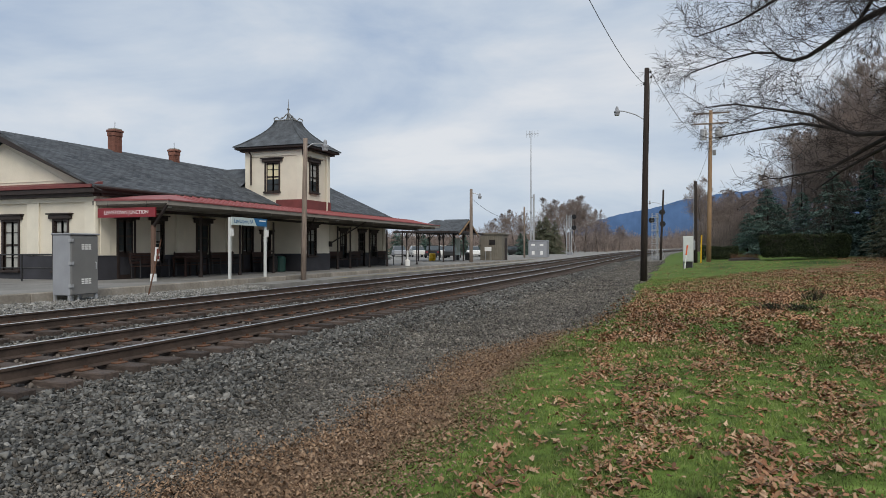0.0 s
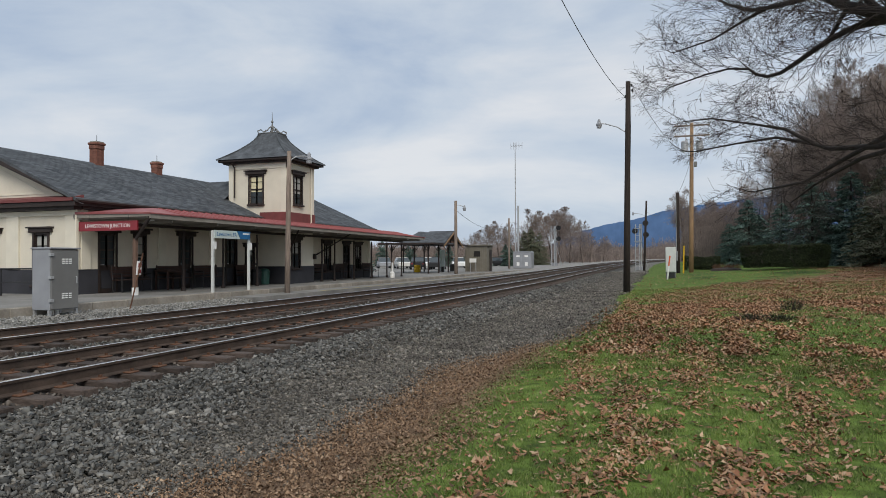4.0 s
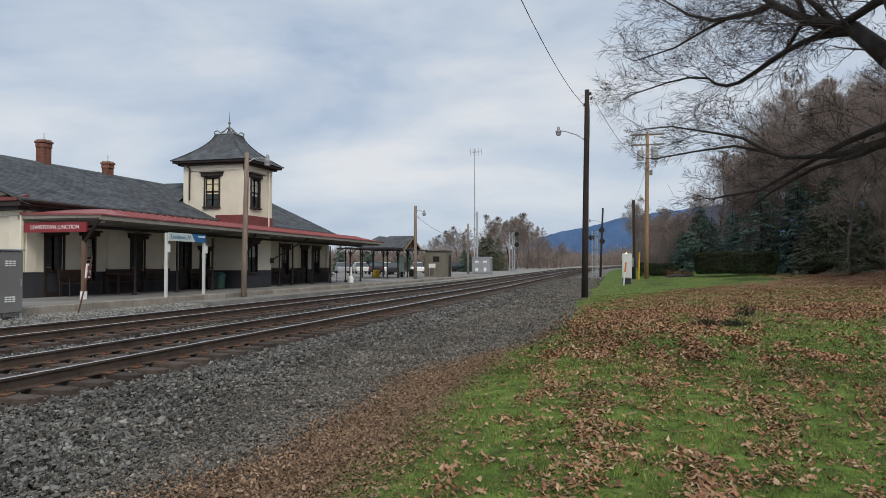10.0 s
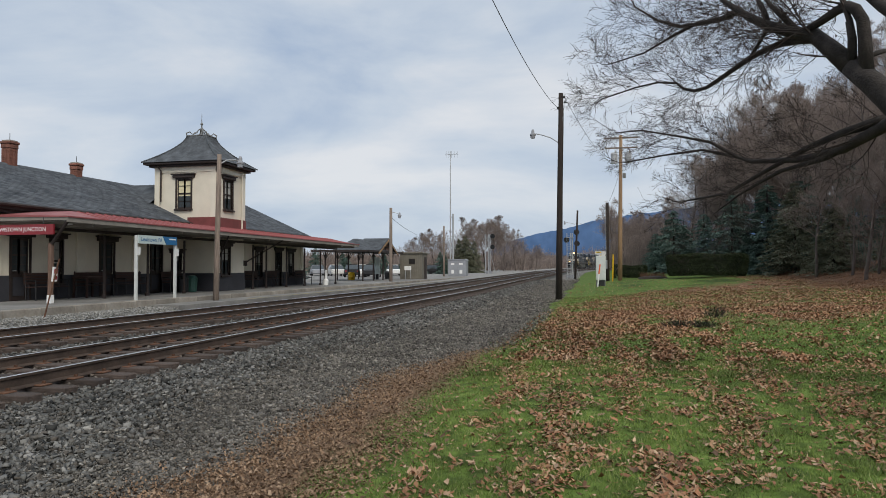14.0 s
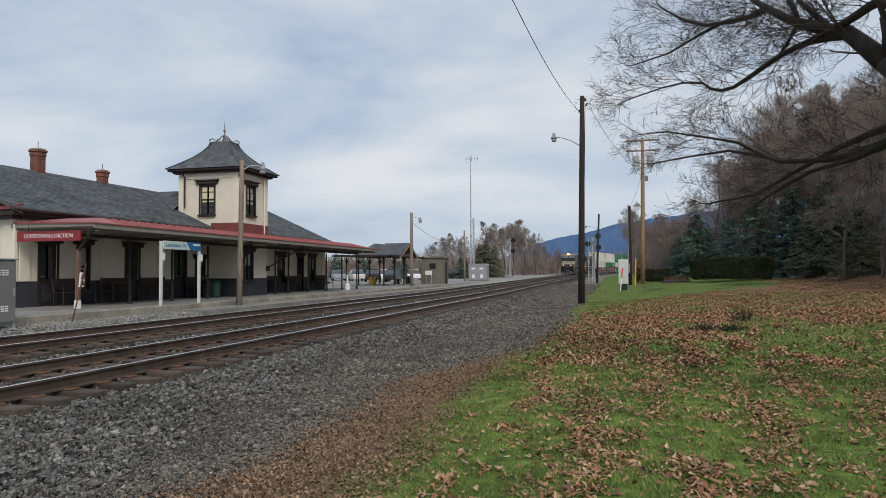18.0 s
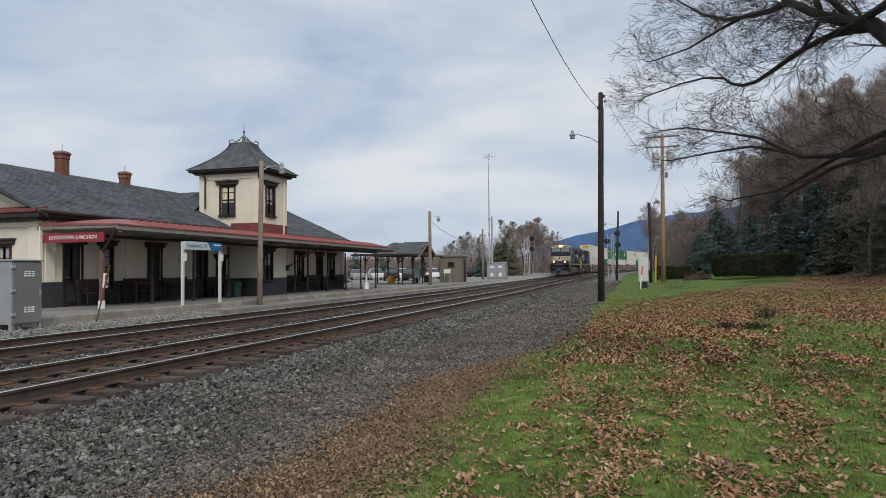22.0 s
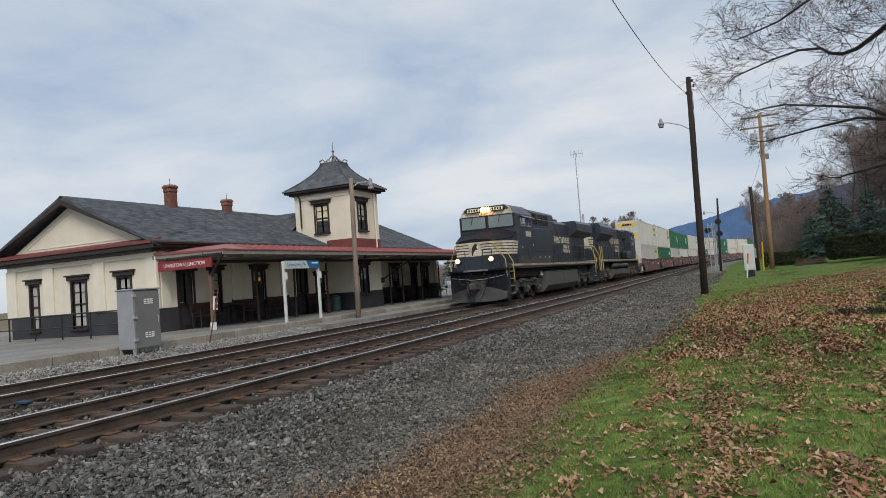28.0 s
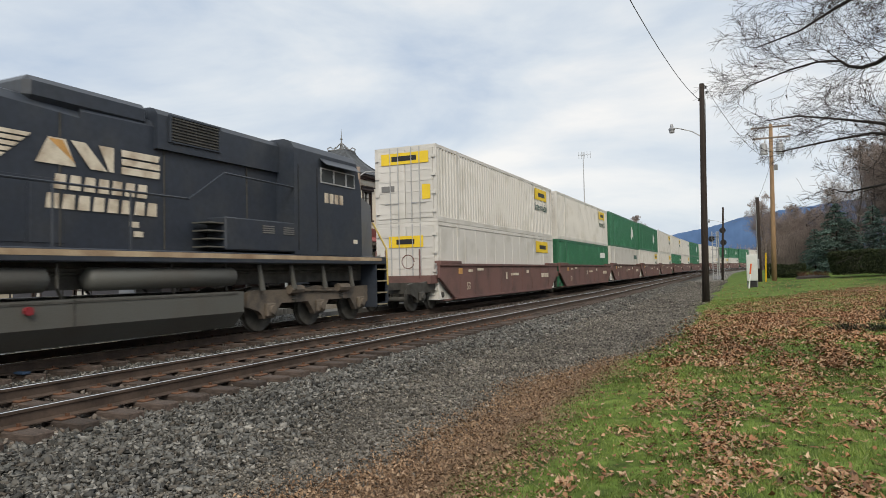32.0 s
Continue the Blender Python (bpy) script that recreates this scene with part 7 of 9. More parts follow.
words("lettering", "Lewistown, PA", 0.2, "signblue", ps, Matrix(((0, 0, 1, 0.08), (1, 0, 0, 0.68), (0, 1, 0, 2.24), (0, 0, 0, 1))), label="dark lettering", xs=0.9)
part("panel_bar", Mesh().box(0.075, 1.6, 2.27, 0.08, 2.0, 2.32), "white", ps)

wb = thing("electrical_cabinet", pose(0.35, 48.0, float(land(0.35, 48))), "white electrical cabinet on a post in the grass", "cabinet")
part("body", Mesh().box(-0.33, -0.2, 0.42, 0.33, 0.2, 2.12, 0.02), "post", wb)
part("door", Mesh().box(-0.3, -0.22, 0.47, 0.3, -0.2, 2.07, 0.01), "post", wb)
for x in (-0.28, 0.28):
    part("leg", Mesh().box(x - 0.04, -0.05, -0.2, x + 0.04, 0.05, 0.42), "cabinet", wb)
part("base", Mesh().box(-0.2, -0.15, -0.1, 0.25, 0.15, 0.42), "black", wb)
mk = thing("marker_stake", pose(0.2, 46.8, float(land(0.2, 46.8))), "white utility marker stake with an orange top", "marker")
part("stake", Mesh().tube([(-0.08, 0, -0.1), (0.02, 0, 0.9)], 0.045, 6), "white", mk)
part("stake_top", Mesh().tube([(0.02, 0, 0.9), (0.10, 0, 1.55)], 0.05, 6), "orange", mk)

hut = thing("equipment_hut", pose(-17.8, 60, PZ - 0.05), "olive taupe equipment hut with a flat roof", "hut")
part("wall", Mesh().box(0, 0, 0, 2.1, 2.0, 2.42), "hut", hut)
for k in range(11):
    part("siding_batten", Mesh().box(0.03 + 0.2 * k, -0.02, 0.02, 0.07 + 0.2 * k, 0.0, 2.38), "hut", hut)
part("roof", Mesh().box(-0.1, -0.12, 2.42, 2.22, 2.12, 2.56, 0.02), "hut", hut)
part("door", Mesh().box(2.1, 0.9, 0.05, 2.13, 1.7, 2.1, 0.01), "brown", hut, "dark door")
v = part("vent", Mesh().box(0.85, -0.03, 1.45, 1.45, 0.0, 1.95), "black", hut)
for k in range(4):
    part("louvre", Mesh().box(0.85, -0.05, 1.5 + 0.12 * k, 1.45, -0.03, 1.54 + 0.12 * k), "brown", v)
nb_ = thing("notice_stand", pose(-16.85, 59.3, PZ), "small white notice board on two leaning legs", "sign")
part("board", Mesh().box(-0.32, -0.03, 0.85, 0.32, 0.0, 1.22), "white", nb_)
for x in (-0.25, 0.28):
    part("leg", Mesh().tube([(x, 0.02, 0.0), (x * 0.9, 0.0, 0.9)], 0.025, 5), "galv", nb_)

bg_ = thing("relay_bungalow", pose(-18.1, 82, 0.25), "silver aluminium relay bungalow", "cabinet")
part("body", Mesh().box(0, 0, 0, 2.3, 1.6, 1.95, 0.03), "cabinet_light", bg_)
part("roof", Mesh().prism([(-0.06, 1.95), (2.36, 1.95), (2.2, 2.1), (0.1, 2.1)], "y", -0.05, 1.65), "cabinet_light", bg_)
for x in (0.15, 1.2):
    dd = part("door", Mesh().box(x, -0.03, 0.15, x + 0.95, 0, 1.85, 0.01), "cabinet_light", bg_)
    part("vent", Mesh().box(x + 0.25, -0.045, 1.4, x + 0.7, -0.03, 1.6), "white", dd)
    part("notice", Mesh().box(x + 0.3, -0.045, 0.3, x + 0.65, -0.03, 0.75), "white", dd)

# ---------------------------------------------------------------- platform pavilion, barrels, benches, railing
pav = thing("platform_shelter", pose(0, 0, PZ), "open timber platform shelter with a grey shingle hip roof", "shelter")
for y in (50.6, 53.2, 55.8, 58.4):
    for x in (-21.3, -18.1):
        po = part("post", Mesh().box(x - 0.05, y - 0.05, 0, x + 0.05, y + 0.05, 2.5), "brown", pav)
        for sy in (-1, 1):
            part("knee_brace", Mesh().tube([(x, y, 1.75), (x, y + sy * 0.55, 2.4)], 0.03, 5), "brown", po)
        part("knee_brace", Mesh().tube([(x, y, 1.75), (x + (0.5 if x < -20 else -0.5), y, 2.4)], 0.03, 5), "brown", po)
part("beam", Mesh().box(-21.38, 50, 2.35, -21.22, 59, 2.52).box(-18.18, 50, 2.35, -18.02, 59, 2.52), "brown", pav)
part("roof", loft([(49.7, [(-22.1, 2.40), (-17.35, 2.40), (-19.6, 2.46), (-19.9, 2.46)]), (53.3, [(-22.1, 2.43), (-17.35, 2.43), (-19.6, 3.52), (-19.9, 3.52)]), (56.4, [(-22.1, 2.43), (-17.35, 2.43), (-19.6, 3.52), (-19.9, 3.52)]), (59.4, [(-22.1, 2.40), (-17.35, 2.40), (-19.6, 2.46), (-19.9, 2.46)])]), "shingle", pav, "grey shingle hip roof")
part("gable", Mesh().prism([(52.7, 2.5), (54.9, 3.45), (57.1, 2.5)], "x", -19.5, -17.62), "post_brown", pav)
part("gable_brace", Mesh().box(-17.62, 54.85, 2.5, -17.58, 54.95, 3.4).box(-17.62, 53.9, 2.78, -17.58, 55.9, 2.86), "brown", pav)
part("rake_board", Mesh().prism([(52.2, 2.3), (54.9, 3.50), (57.6, 2.3), (57.6, 2.16), (54.9, 3.34), (52.2, 2.16)], "x", -17.32, -17.26), "pole_new", pav, "tan painted rake boards of the small gable")
part("gable_roof", Mesh().prism([(52.2, 2.42), (54.9, 3.60), (57.6, 2.42), (57.6, 2.32), (54.9, 3.48), (52.2, 2.32)], "x", -19.5, -17.3), "shingle", pav)
part("fascia", Mesh().box(-17.39, 49.7, 2.34, -17.31, 59.4, 2.48).box(-22.1, 49.66, 2.34, -17.31, 49.74, 2.48), "brown", pav)
bar = thing("barrel", pose(-21.0, 55.8, PZ), "yellow plastic barrel on the platform", "barrel")
part("drum", Mesh().lathe([(0.26, 0), (0.29, 0.04), (0.29, 0.22), (0.31, 0.25), (0.29, 0.28), (0.29, 0.5), (0.31, 0.53), (0.29, 0.56), (0.28, 0.66), (0.0, 0.68)], 0, 0, 14), "binyellow", bar, smooth=True)
board2 = thing("route_map_board", pose(-19.2, 57.5, PZ), "pale standing route map board", "sign")
part("panel", Mesh().box(-0.03, -0.6, 0.5, 0.03, 0.6, 2.0), "signteal", board2)
for y in (-0.5, 0.5):
    part("leg", Mesh().box(-0.03, y - 0.03, 0, 0.03, y + 0.03, 0.5), "galv", board2)


def bench(x, y):
    b = thing("bench", pose(x, y, PZ), "dark wooden platform bench with iron arms against the wall", "bench", "benches under the canopy")
    for k in range(4):
        part("seat_slat", Mesh().box(0.08 + 0.1 * k, -0.75, 0.43, 0.16 + 0.1 * k, 0.75, 0.46), "wood", b)
    for k in range(4):
        part("back_slat", Mesh().box(0.02 - 0.015 * k, -0.75, 0.53 + 0.1 * k, 0.045 - 0.015 * k, 0.75, 0.61 + 0.1 * k), "wood", b)
    for yy in (-0.7, 0.7):
        part("arm_frame", Mesh().tube([(0.46, yy, 0), (0.45, yy, 0.45), (0.44, yy, 0.66), (0.05, yy, 0.66)], 0.022, 5).tube([(0.06, yy, 0), (0.05, yy, 0.45), (-0.03, yy, 0.95)], 0.022, 5), "black", b)
    return b


for y in (19.1, 21.3, 23.4, 26.2, 33.2, 35.5, 39.4):
    bench(FACADE + 0.16, y)
table = thing("luggage_table", pose(FACADE + 0.4, 21.0, PZ), "dark wooden luggage table under the canopy", "table")
part("top", Mesh().box(-0.3, -0.5, 0.7, 0.35, 0.5, 0.76, 0.01), "wood", table)
for x in (-0.25, 0.3):
    for y in (-0.45, 0.45):
        part("leg", Mesh().box(x - 0.03, y - 0.03, 0, x + 0.03, y + 0.03, 0.7), "wood", table)
for k, (x, y, mt_, nm) in enumerate(((-17.6, 26.7, "darkgreen", "green"), (-17.7, 26.2, "black", "black"), (-16.2, 38.6, "white", "white"), (-19.6, 58.5, "black", "black"), (-19.4, 61.0, "black", "black"))):
    bn = thing("litter_bin", pose(x, y, PZ), nm + " litter bin standing on the platform", "bin", "bins on the platform")
    part("bin_body", Mesh().lathe([(0.2, 0), (0.23, 0.05), (0.25, 0.55), (0.22, 0.6)] if nm != "white" else [(0.16, 0), (0.17, 0.3), (0.06, 0.42), (0.05, 0.85), (0.06, 0.9)], 0, 0, 12), mt_, bn)
    part("bin_rim", Mesh().lathe([(0.255, 0.55), (0.26, 0.6), (0.18, 0.72), (0.05, 0.74)] if nm != "white" else [(0.055, 0.9), (0.05, 0.94), (0.01, 0.96)], 0, 0, 12), mt_, bn)
rl = thing("ramp_railing", pose(0, 0, PZ - 0.2), "black iron railing along the ramp by the end wall", "railing")
part("top_rail", Mesh().tube([(-27.5, 15.9, 1.02), (-18.9, 15.9, 1.08)], 0.025, 6), "black", rl)
part("mid_rail", Mesh().tube([(-27.5, 15.9, 0.6), (-18.9, 15.9, 0.64)], 0.02, 6), "black", rl)
for x in np.arange(-27.4, -18.8, 1.42):
    part("rail_post", Mesh().tube([(x, 15.9, 0.1), (x, 15.9, 1.06)], 0.028, 6), "black", rl)


def car(x, y, yaw, paint, label):
    c = thing("parked_car", pose(x, y, 0.2, 0, 0, yaw), label, "car", "parked cars behind the platform")
    part("body", loft([(-2.2, [(-0.75, 0.35), (0.75, 0.35), (0.8, 0.6), (0.7, 0.75), (-0.7, 0.75), (-0.8, 0.6)]), (-1.9, [(-0.88, 0.28), (0.88, 0.28), (0.92, 0.6), (0.86, 0.88), (-0.86, 0.88), (-0.92, 0.6)]), (1.8, [(-0.88, 0.28), (0.88, 0.28), (0.92, 0.6), (0.86, 0.95), (-0.86, 0.95), (-0.92, 0.6)]), (2.25, [(-0.8, 0.4), (0.8, 0.4), (0.84, 0.6), (0.8, 0.85), (-0.8, 0.85), (-0.84, 0.6)])]), paint, c)
    part("cabin_glass", loft([(-1.0, [(-0.84, 0.88), (0.84, 0.88), (0.84, 0.9), (-0.84, 0.9)]), (-0.4, [(-0.82, 0.88), (0.82, 0.88), (0.68, 1.42), (-0.68, 1.42)]), (1.5, [(-0.82, 0.92), (0.82, 0.92), (0.68, 1.42), (-0.68, 1.42)]), (2.0, [(-0.82, 0.92), (0.82, 0.92), (0.8, 0.96), (-0.8, 0.96)])]), "glass", c)
    part("roof", loft([(-0.4, [(-0.69, 1.41), (0.69, 1.41), (0.6, 1.48), (-0.6, 1.48)]), (1.5, [(-0.69, 1.41), (0.69, 1.41), (0.6, 1.48), (-0.6, 1.48)])]), paint, c)
    for yy in (-1.35, 1.35):
        for s in (-1, 1):
            w = part("wheel", Mesh().tube([(s * 0.72, yy, 0.32), (s * 0.93, yy, 0.32)], 0.32, 14), "black", c)
            part("rim", Mesh().tube([(s * 0.93, yy, 0.32), (s * 0.94, yy, 0.32)], 0.2, 10), "galv", w)
    for s in (-1, 1):
        part("headlight", Mesh().box(s * 0.5, -2.19, 0.6, s * 0.74, -2.12, 0.72), "white", c)
        part("tail_light", Mesh().box(s * 0.55, 2.2, 0.62, s * 0.8, 2.26, 0.78), "signred", c)


car(-28.5, 79, 24, "white", "white parked car behind the shelter")
car(-26.5, 86, 18, "white", "white parked saloon car behind the shelter")
car(-33.0, 82, 30, "steelwhite", "pale parked car behind the shelter")
car(-24.0, 101, 85, "black", "dark parked car near the evergreen trees")
car(-27.8, 74, 200, "black", "dark parked car behind the shelter")
car(-25.0, 73, 15, "black", "dark parked saloon car behind the shelter")
car(-36.5, 84, 28, "cabinet_light", "silver parked car behind the shelter")

# ---------------------------------------------------------------- trees
rng = np.random.default_rng(5)


def from_arrays(name, V, F, material, smooth=False):
    """A mesh from a vertex array and a face array (triangles or quads)."""
    me = bpy.data.meshes.new(name)
    V, F = np.asarray(V, np.float32), np.asarray(F, np.int32)
    k = F.shape[1]
    me.vertices.add(len(V))
    me.vertices.foreach_set("co", V.ravel())
    me.loops.add(F.size)
    me.loops.foreach_set("vertex_index", F.ravel())
    me.polygons.add(len(F))
    me.polygons.foreach_set("loop_start", np.arange(0, F.size, k, dtype=np.int32))
    me.update(calc_edges=True)
    if smooth:
        me.polygons.foreach_set("use_smooth", np.ones(len(F), bool))
    me.materials.append(M[material] if isinstance(material, str) else material)
    return me


class Wood:
    """Gathers tapered three- or five-sided sticks."""

    def __init__(self):
        self.a, self.b, self.r0, self.r1 = [], [], [], []

    def stick(self, a, b, r0, r1):
        self.a.append(a), self.b.append(b), self.r0.append(r0), self.r1.append(r1)

    def mesh(self, name, material, n=3):
        A, B = np.array(self.a, float), np.array(self.b, float)
        r0, r1 = np.array(self.r0)[:, None], np.array(self.r1)[:, None]
        d = B - A
        d /= np.linalg.norm(d, axis=1, keepdims=True) + 1e-9
        ref = np.where(np.abs(d[:, 2:3]) > 0.9, [[1.0, 0, 0]], [[0, 0, 1.0]])
        s = np.cross(d, ref)
        s /= np.linalg.norm(s, axis=1, keepdims=True) + 1e-9
        u = np.cross(s, d)
        ring = [np.cos(2 * np.pi * k / n) * s + np.sin(2 * np.pi * k / n) * u for k in range(n)]
        V = np.stack([A + q * r0 for q in ring] + [B + q * r1 for q in ring], 1)
        m = len(A)
        base = (np.arange(m) * 2 * n)[:, None, None]
        F = np.array([[k, (k + 1) % n, n + (k + 1) % n, n + k] for k in range(n)])[None] + base
        return from_arrays(name, V.reshape(-1, 3), F.reshape(-1, 4), material)


def grow(w, p, d, length, r, level, rnd, droop=0.0, spread=0.75, r_min=0.006, kids=4, lift=0.15, bent=0.16):
    """A branch in bent steps, with side branches, down to the twigs."""
    steps = max(3, int(4 + level))
    p, d = np.array(p, float), np.array(d, float)
    d /= np.linalg.norm(d)
    seg = length / steps
    for k in range(steps):
        t = k / steps
        d = d + rnd.normal(0, bent, 3) + np.array([0, 0, lift * 0.25 - droop * t * 0.3])
        d /= np.linalg.norm(d)
        q = p + d * seg
        ra, rb = max(r_min, r * (1 - 0.75 * t)), max(r_min * 0.8, r * (1 - 0.75 * (t + 1 / steps)))
        w.stick(p, q, ra, rb)
        if level > 0 and k > 0:
            for _ in range(1 + (rnd.random() < 0.55 if kids < 4 else 1)):
                side = rnd.normal(0, 1, 3)
                side -= d * (side @ d)
                side /= np.linalg.norm(side) + 1e-9
                nd = d * (1 - spread * 0.5) + side * spread
                nd[2] += lift
                grow(w, q, nd, length * rnd.uniform(0.42, 0.68) * (1.2 if level == 1 else 1.0) * (1 - 0.35 * t), rb * 0.62, level - 1, rnd, droop, spread, r_min, kids, lift, bent)
        p = q


def bare_tree_mesh(seed, height, r, levels=4, r_min=0.012, material="far_twig", sides=2, fork=0.28):
    rnd = np.random.default_rng(seed)
    trunk, w = Wood(), Wood()
    p, d = np.array([0, 0, -0.4]), np.array([rnd.normal(0, 0.04), rnd.normal(0, 0.04), 1.0])
    steps = 9
    for k in range(steps):
        t = k / steps
        d = d + np.r_[rnd.normal(0, 0.07, 2), 0.05]
        d /= np.linalg.norm(d)
        q = p + d * height * 0.85 / steps
        trunk.stick(p, q, r * (1 - 0.85 * t), r * (1 - 0.85 * (t + 1 / steps)))
        if t > fork:
            for _ in range(sides):
                a = rnd.uniform(0, 2 * np.pi)
                nd = np.array([math.cos(a) * 0.75, math.sin(a) * 0.75, 0.75])
                grow(w, q, nd, height * 0.36 * (1.15 - t), r * 0.42 * (1 - 0.75 * t), levels - 2, rnd, 0.1, 0.7, r_min, 3, 0.22)
        p = q
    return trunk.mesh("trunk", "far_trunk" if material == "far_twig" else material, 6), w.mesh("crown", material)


# the big bare tree whose limbs reach over the grass
big = thing("bare_tree", pose(0, 0, 0), "large leafless deciduous tree with spreading low limbs", "tree")
tw, limb = Wood(), Mesh()
rnd = np.random.default_rng(11)
limb.tube([(5.3, 7.3, float(land(5.3, 7.3)) - 0.3), (5.2, 7.35, 0.3), (4.95, 7.5, 1.1), (4.4, 7.8, 1.85), (3.95, 8.0, 2.3), (3.54, 8.2, 2.67), (3.39, 8.6, 3.14), (3.24, 8.8, 3.45), (3.07, 9.0, 3.74)], [0.45, 0.36, 0.31, 0.26, 0.20, 0.165, 0.145, 0.138, 0.125], 12)
BOUGHS = [
    ([(3.07, 9.0, 3.74), (2.89, 9.2, 4.05), (2.78, 9.4, 4.28), (2.56, 9.6, 4.41), (2.35, 9.9, 4.62), (2.2, 10.1, 4.8), (2.05, 10.4, 5.06), (1.91, 10.7, 5.33), (1.67, 11.2, 6.0)], 0.125, 0.025),
    ([(2.07, 10.4, 5.03), (1.89, 10.7, 5.04), (1.58, 11.2, 5.16), (1.4, 11.5, 5.25), (1.09, 12.0, 5.56), (0.79, 12.5, 5.99)], 0.055, 0.015),
    ([(1.58, 11.2, 5.16), (1.32, 11.6, 5.15), (0.88, 12.3, 5.1), (0.26, 13.0, 5.14)], 0.032, 0.010),
    ([(2.79, 9.35, 4.22), (2.66, 9.6, 4.29), (2.53, 9.9, 4.36), (2.4, 10.1, 4.36), (2.24, 10.4, 4.34), (2.09, 10.8, 4.3), (1.92, 11.1, 4.23), (1.78, 11.4, 4.19), (1.62, 11.6, 4.2), (1.48, 11.8, 4.3), (1.4, 12.0, 4.45), (1.13, 12.4, 4.59), (0.77, 12.9, 4.65), (0.16, 13.6, 4.64)], 0.06, 0.012),
    ([(2.24, 10.4, 4.36), (2.31, 10.3, 4.48), (2.36, 10.2, 4.58), (2.37, 9.95, 4.6)], 0.024, 0.03),
    ([(3.18, 8.85, 3.62), (3.15, 8.8, 4.01), (3.13, 8.8, 4.23), (3.08, 8.85, 4.38), (3.02, 8.95, 4.47), (2.95, 9.1, 4.47), (2.87, 9.2, 4.43), (2.77, 9.3, 4.38), (2.68, 9.45, 4.36)], 0.085, 0.045),
    ([(3.06, 8.95, 3.73), (3.05, 8.9, 4.05), (3.02, 8.9, 4.26)], 0.06, 0.045),
    ([(3.13, 8.8, 3.78), (3.41, 9.0, 3.9), (3.92, 9.4, 4.06), (4.61, 9.8, 4.33)], 0.035, 0.02),
    ([(4.4, 7.8, 1.85), (4.2, 7.7, 2.9), (3.5, 7.9, 3.69), (3.27, 8.2, 4.04), (3.18, 8.4, 4.25), (3.08, 8.6, 4.5), (2.8, 9.0, 5.4)], 0.12, 0.05),
    ([(2.36, 9.9, 4.61), (2.33, 10.0, 4.86), (2.26, 10.2, 5.17), (2.17, 10.6, 5.78)], 0.05, 0.02),
    ([(2.64, 9.55, 4.39), (2.47, 9.7, 4.68), (2.38, 9.9, 4.91), (2.32, 10.2, 5.3)], 0.05, 0.025),
    ([(4.0, 8.0, 2.28), (3.67, 8.3, 2.9), (3.52, 8.9, 3.06), (3.46, 9.3, 3.01), (3.37, 9.7, 2.95), (3.29, 10.0, 2.89), (3.14, 10.4, 2.89), (2.94, 10.8, 2.89), (2.73, 11.3, 2.96), (2.5, 11.7, 3.02), (2.35, 12.0, 3.15), (1.91, 12.8, 3.42), (1.35, 13.6, 3.48), (0.64, 14.4, 3.49)], 0.105, 0.012),
    ([(3.29, 10.0, 2.9), (3.15, 10.3, 2.82), (2.77, 11.0, 2.76), (2.58, 11.5, 2.65), (2.35, 12.0, 2.5), (2.14, 12.5, 2.31)], 0.05, 0.012),
    ([(3.48, 9.2, 3.11), (3.29, 10.0, 3.12), (3.03, 10.6, 3.03), (2.67, 11.4, 2.83), (2.22, 12.2, 2.56), (1.68, 13.0, 2.53)], 0.07, 0.015),
    ([(2.35, 12.0, 3.15), (2.02, 12.6, 3.52), (1.61, 13.2, 3.75), (0.95, 14.0, 4.06), (0.42, 14.8, 4.19)], 0.035, 0.010),
]
for pts, r0, r1 in BOUGHS:
    n = len(pts)
    radii = [r0 + (r1 - r0) * (k / (n - 1)) ** 0.8 for k in range(n)]
    limb.tube(pts, radii, 8)
    for k in range(1, n):
        a, b = np.array(pts[k - 1]), np.array(pts[k])
        d = (b - a) / np.linalg.norm(b - a)
        if b[1] < 9.05:
            continue
        for _ in range(3 if b[0] < 2.2 else 2):
            s = rnd.normal(0, 1, 3)
            s[0] -= 0.7
            s -= d * (s @ d)
            s /= np.linalg.norm(s)
            grow(tw, a + (b - a) * rnd.random(), d * 0.6 + s * 0.72 + np.array([-0.08, 0.1, 0.08]), rnd.uniform(0.45, 1.15), max(0.006, radii[k] * 0.18), 2, rnd, 0.12, 0.62, 0.0024, 3, 0.05, 0.11)
    grow(tw, pts[-1], np.array(pts[-1]) - np.array(pts[-2]), 0.6, r1, 2, rnd, 0.15, 0.66, 0.0024, 3, 0.04, 0.17)
part("trunk", limb, "bark", big, "thick dark ridged trunk and limbs", smooth=True)
crown = new("crown", tw.mesh("crown", "twig"))
crown.parent = big
# clinging leaves and buds at some tips
tips = np.array(tw.b)[np.array(tw.r1) < 0.0030]
tips = tips[rng.random(len(tips)) < 0.035]
q = rng.normal(0, 0.013, (len(tips), 4, 3))
lv = from_arrays("clinging_leaves", (tips[:, None, :] + q).reshape(-1, 3), np.arange(len(tips) * 4).reshape(-1, 4), "twig")
cl = new("clinging_leaves", lv)
cl.parent = big

# woodland behind: bare trees, each one a thing, on a few shared shapes
SHAPES = [bare_tree_mesh(20 + k, h, r, 5, 0.0065) for k, (h, r) in enumerate(((15, 0.2), (13, 0.16), (17, 0.24), (11, 0.13), (14, 0.18)))]
SHAPES += [bare_tree_mesh(40 + k, 14, 0.2, 5, 0.007, sides=3, fork=0.16) for k in range(2)]


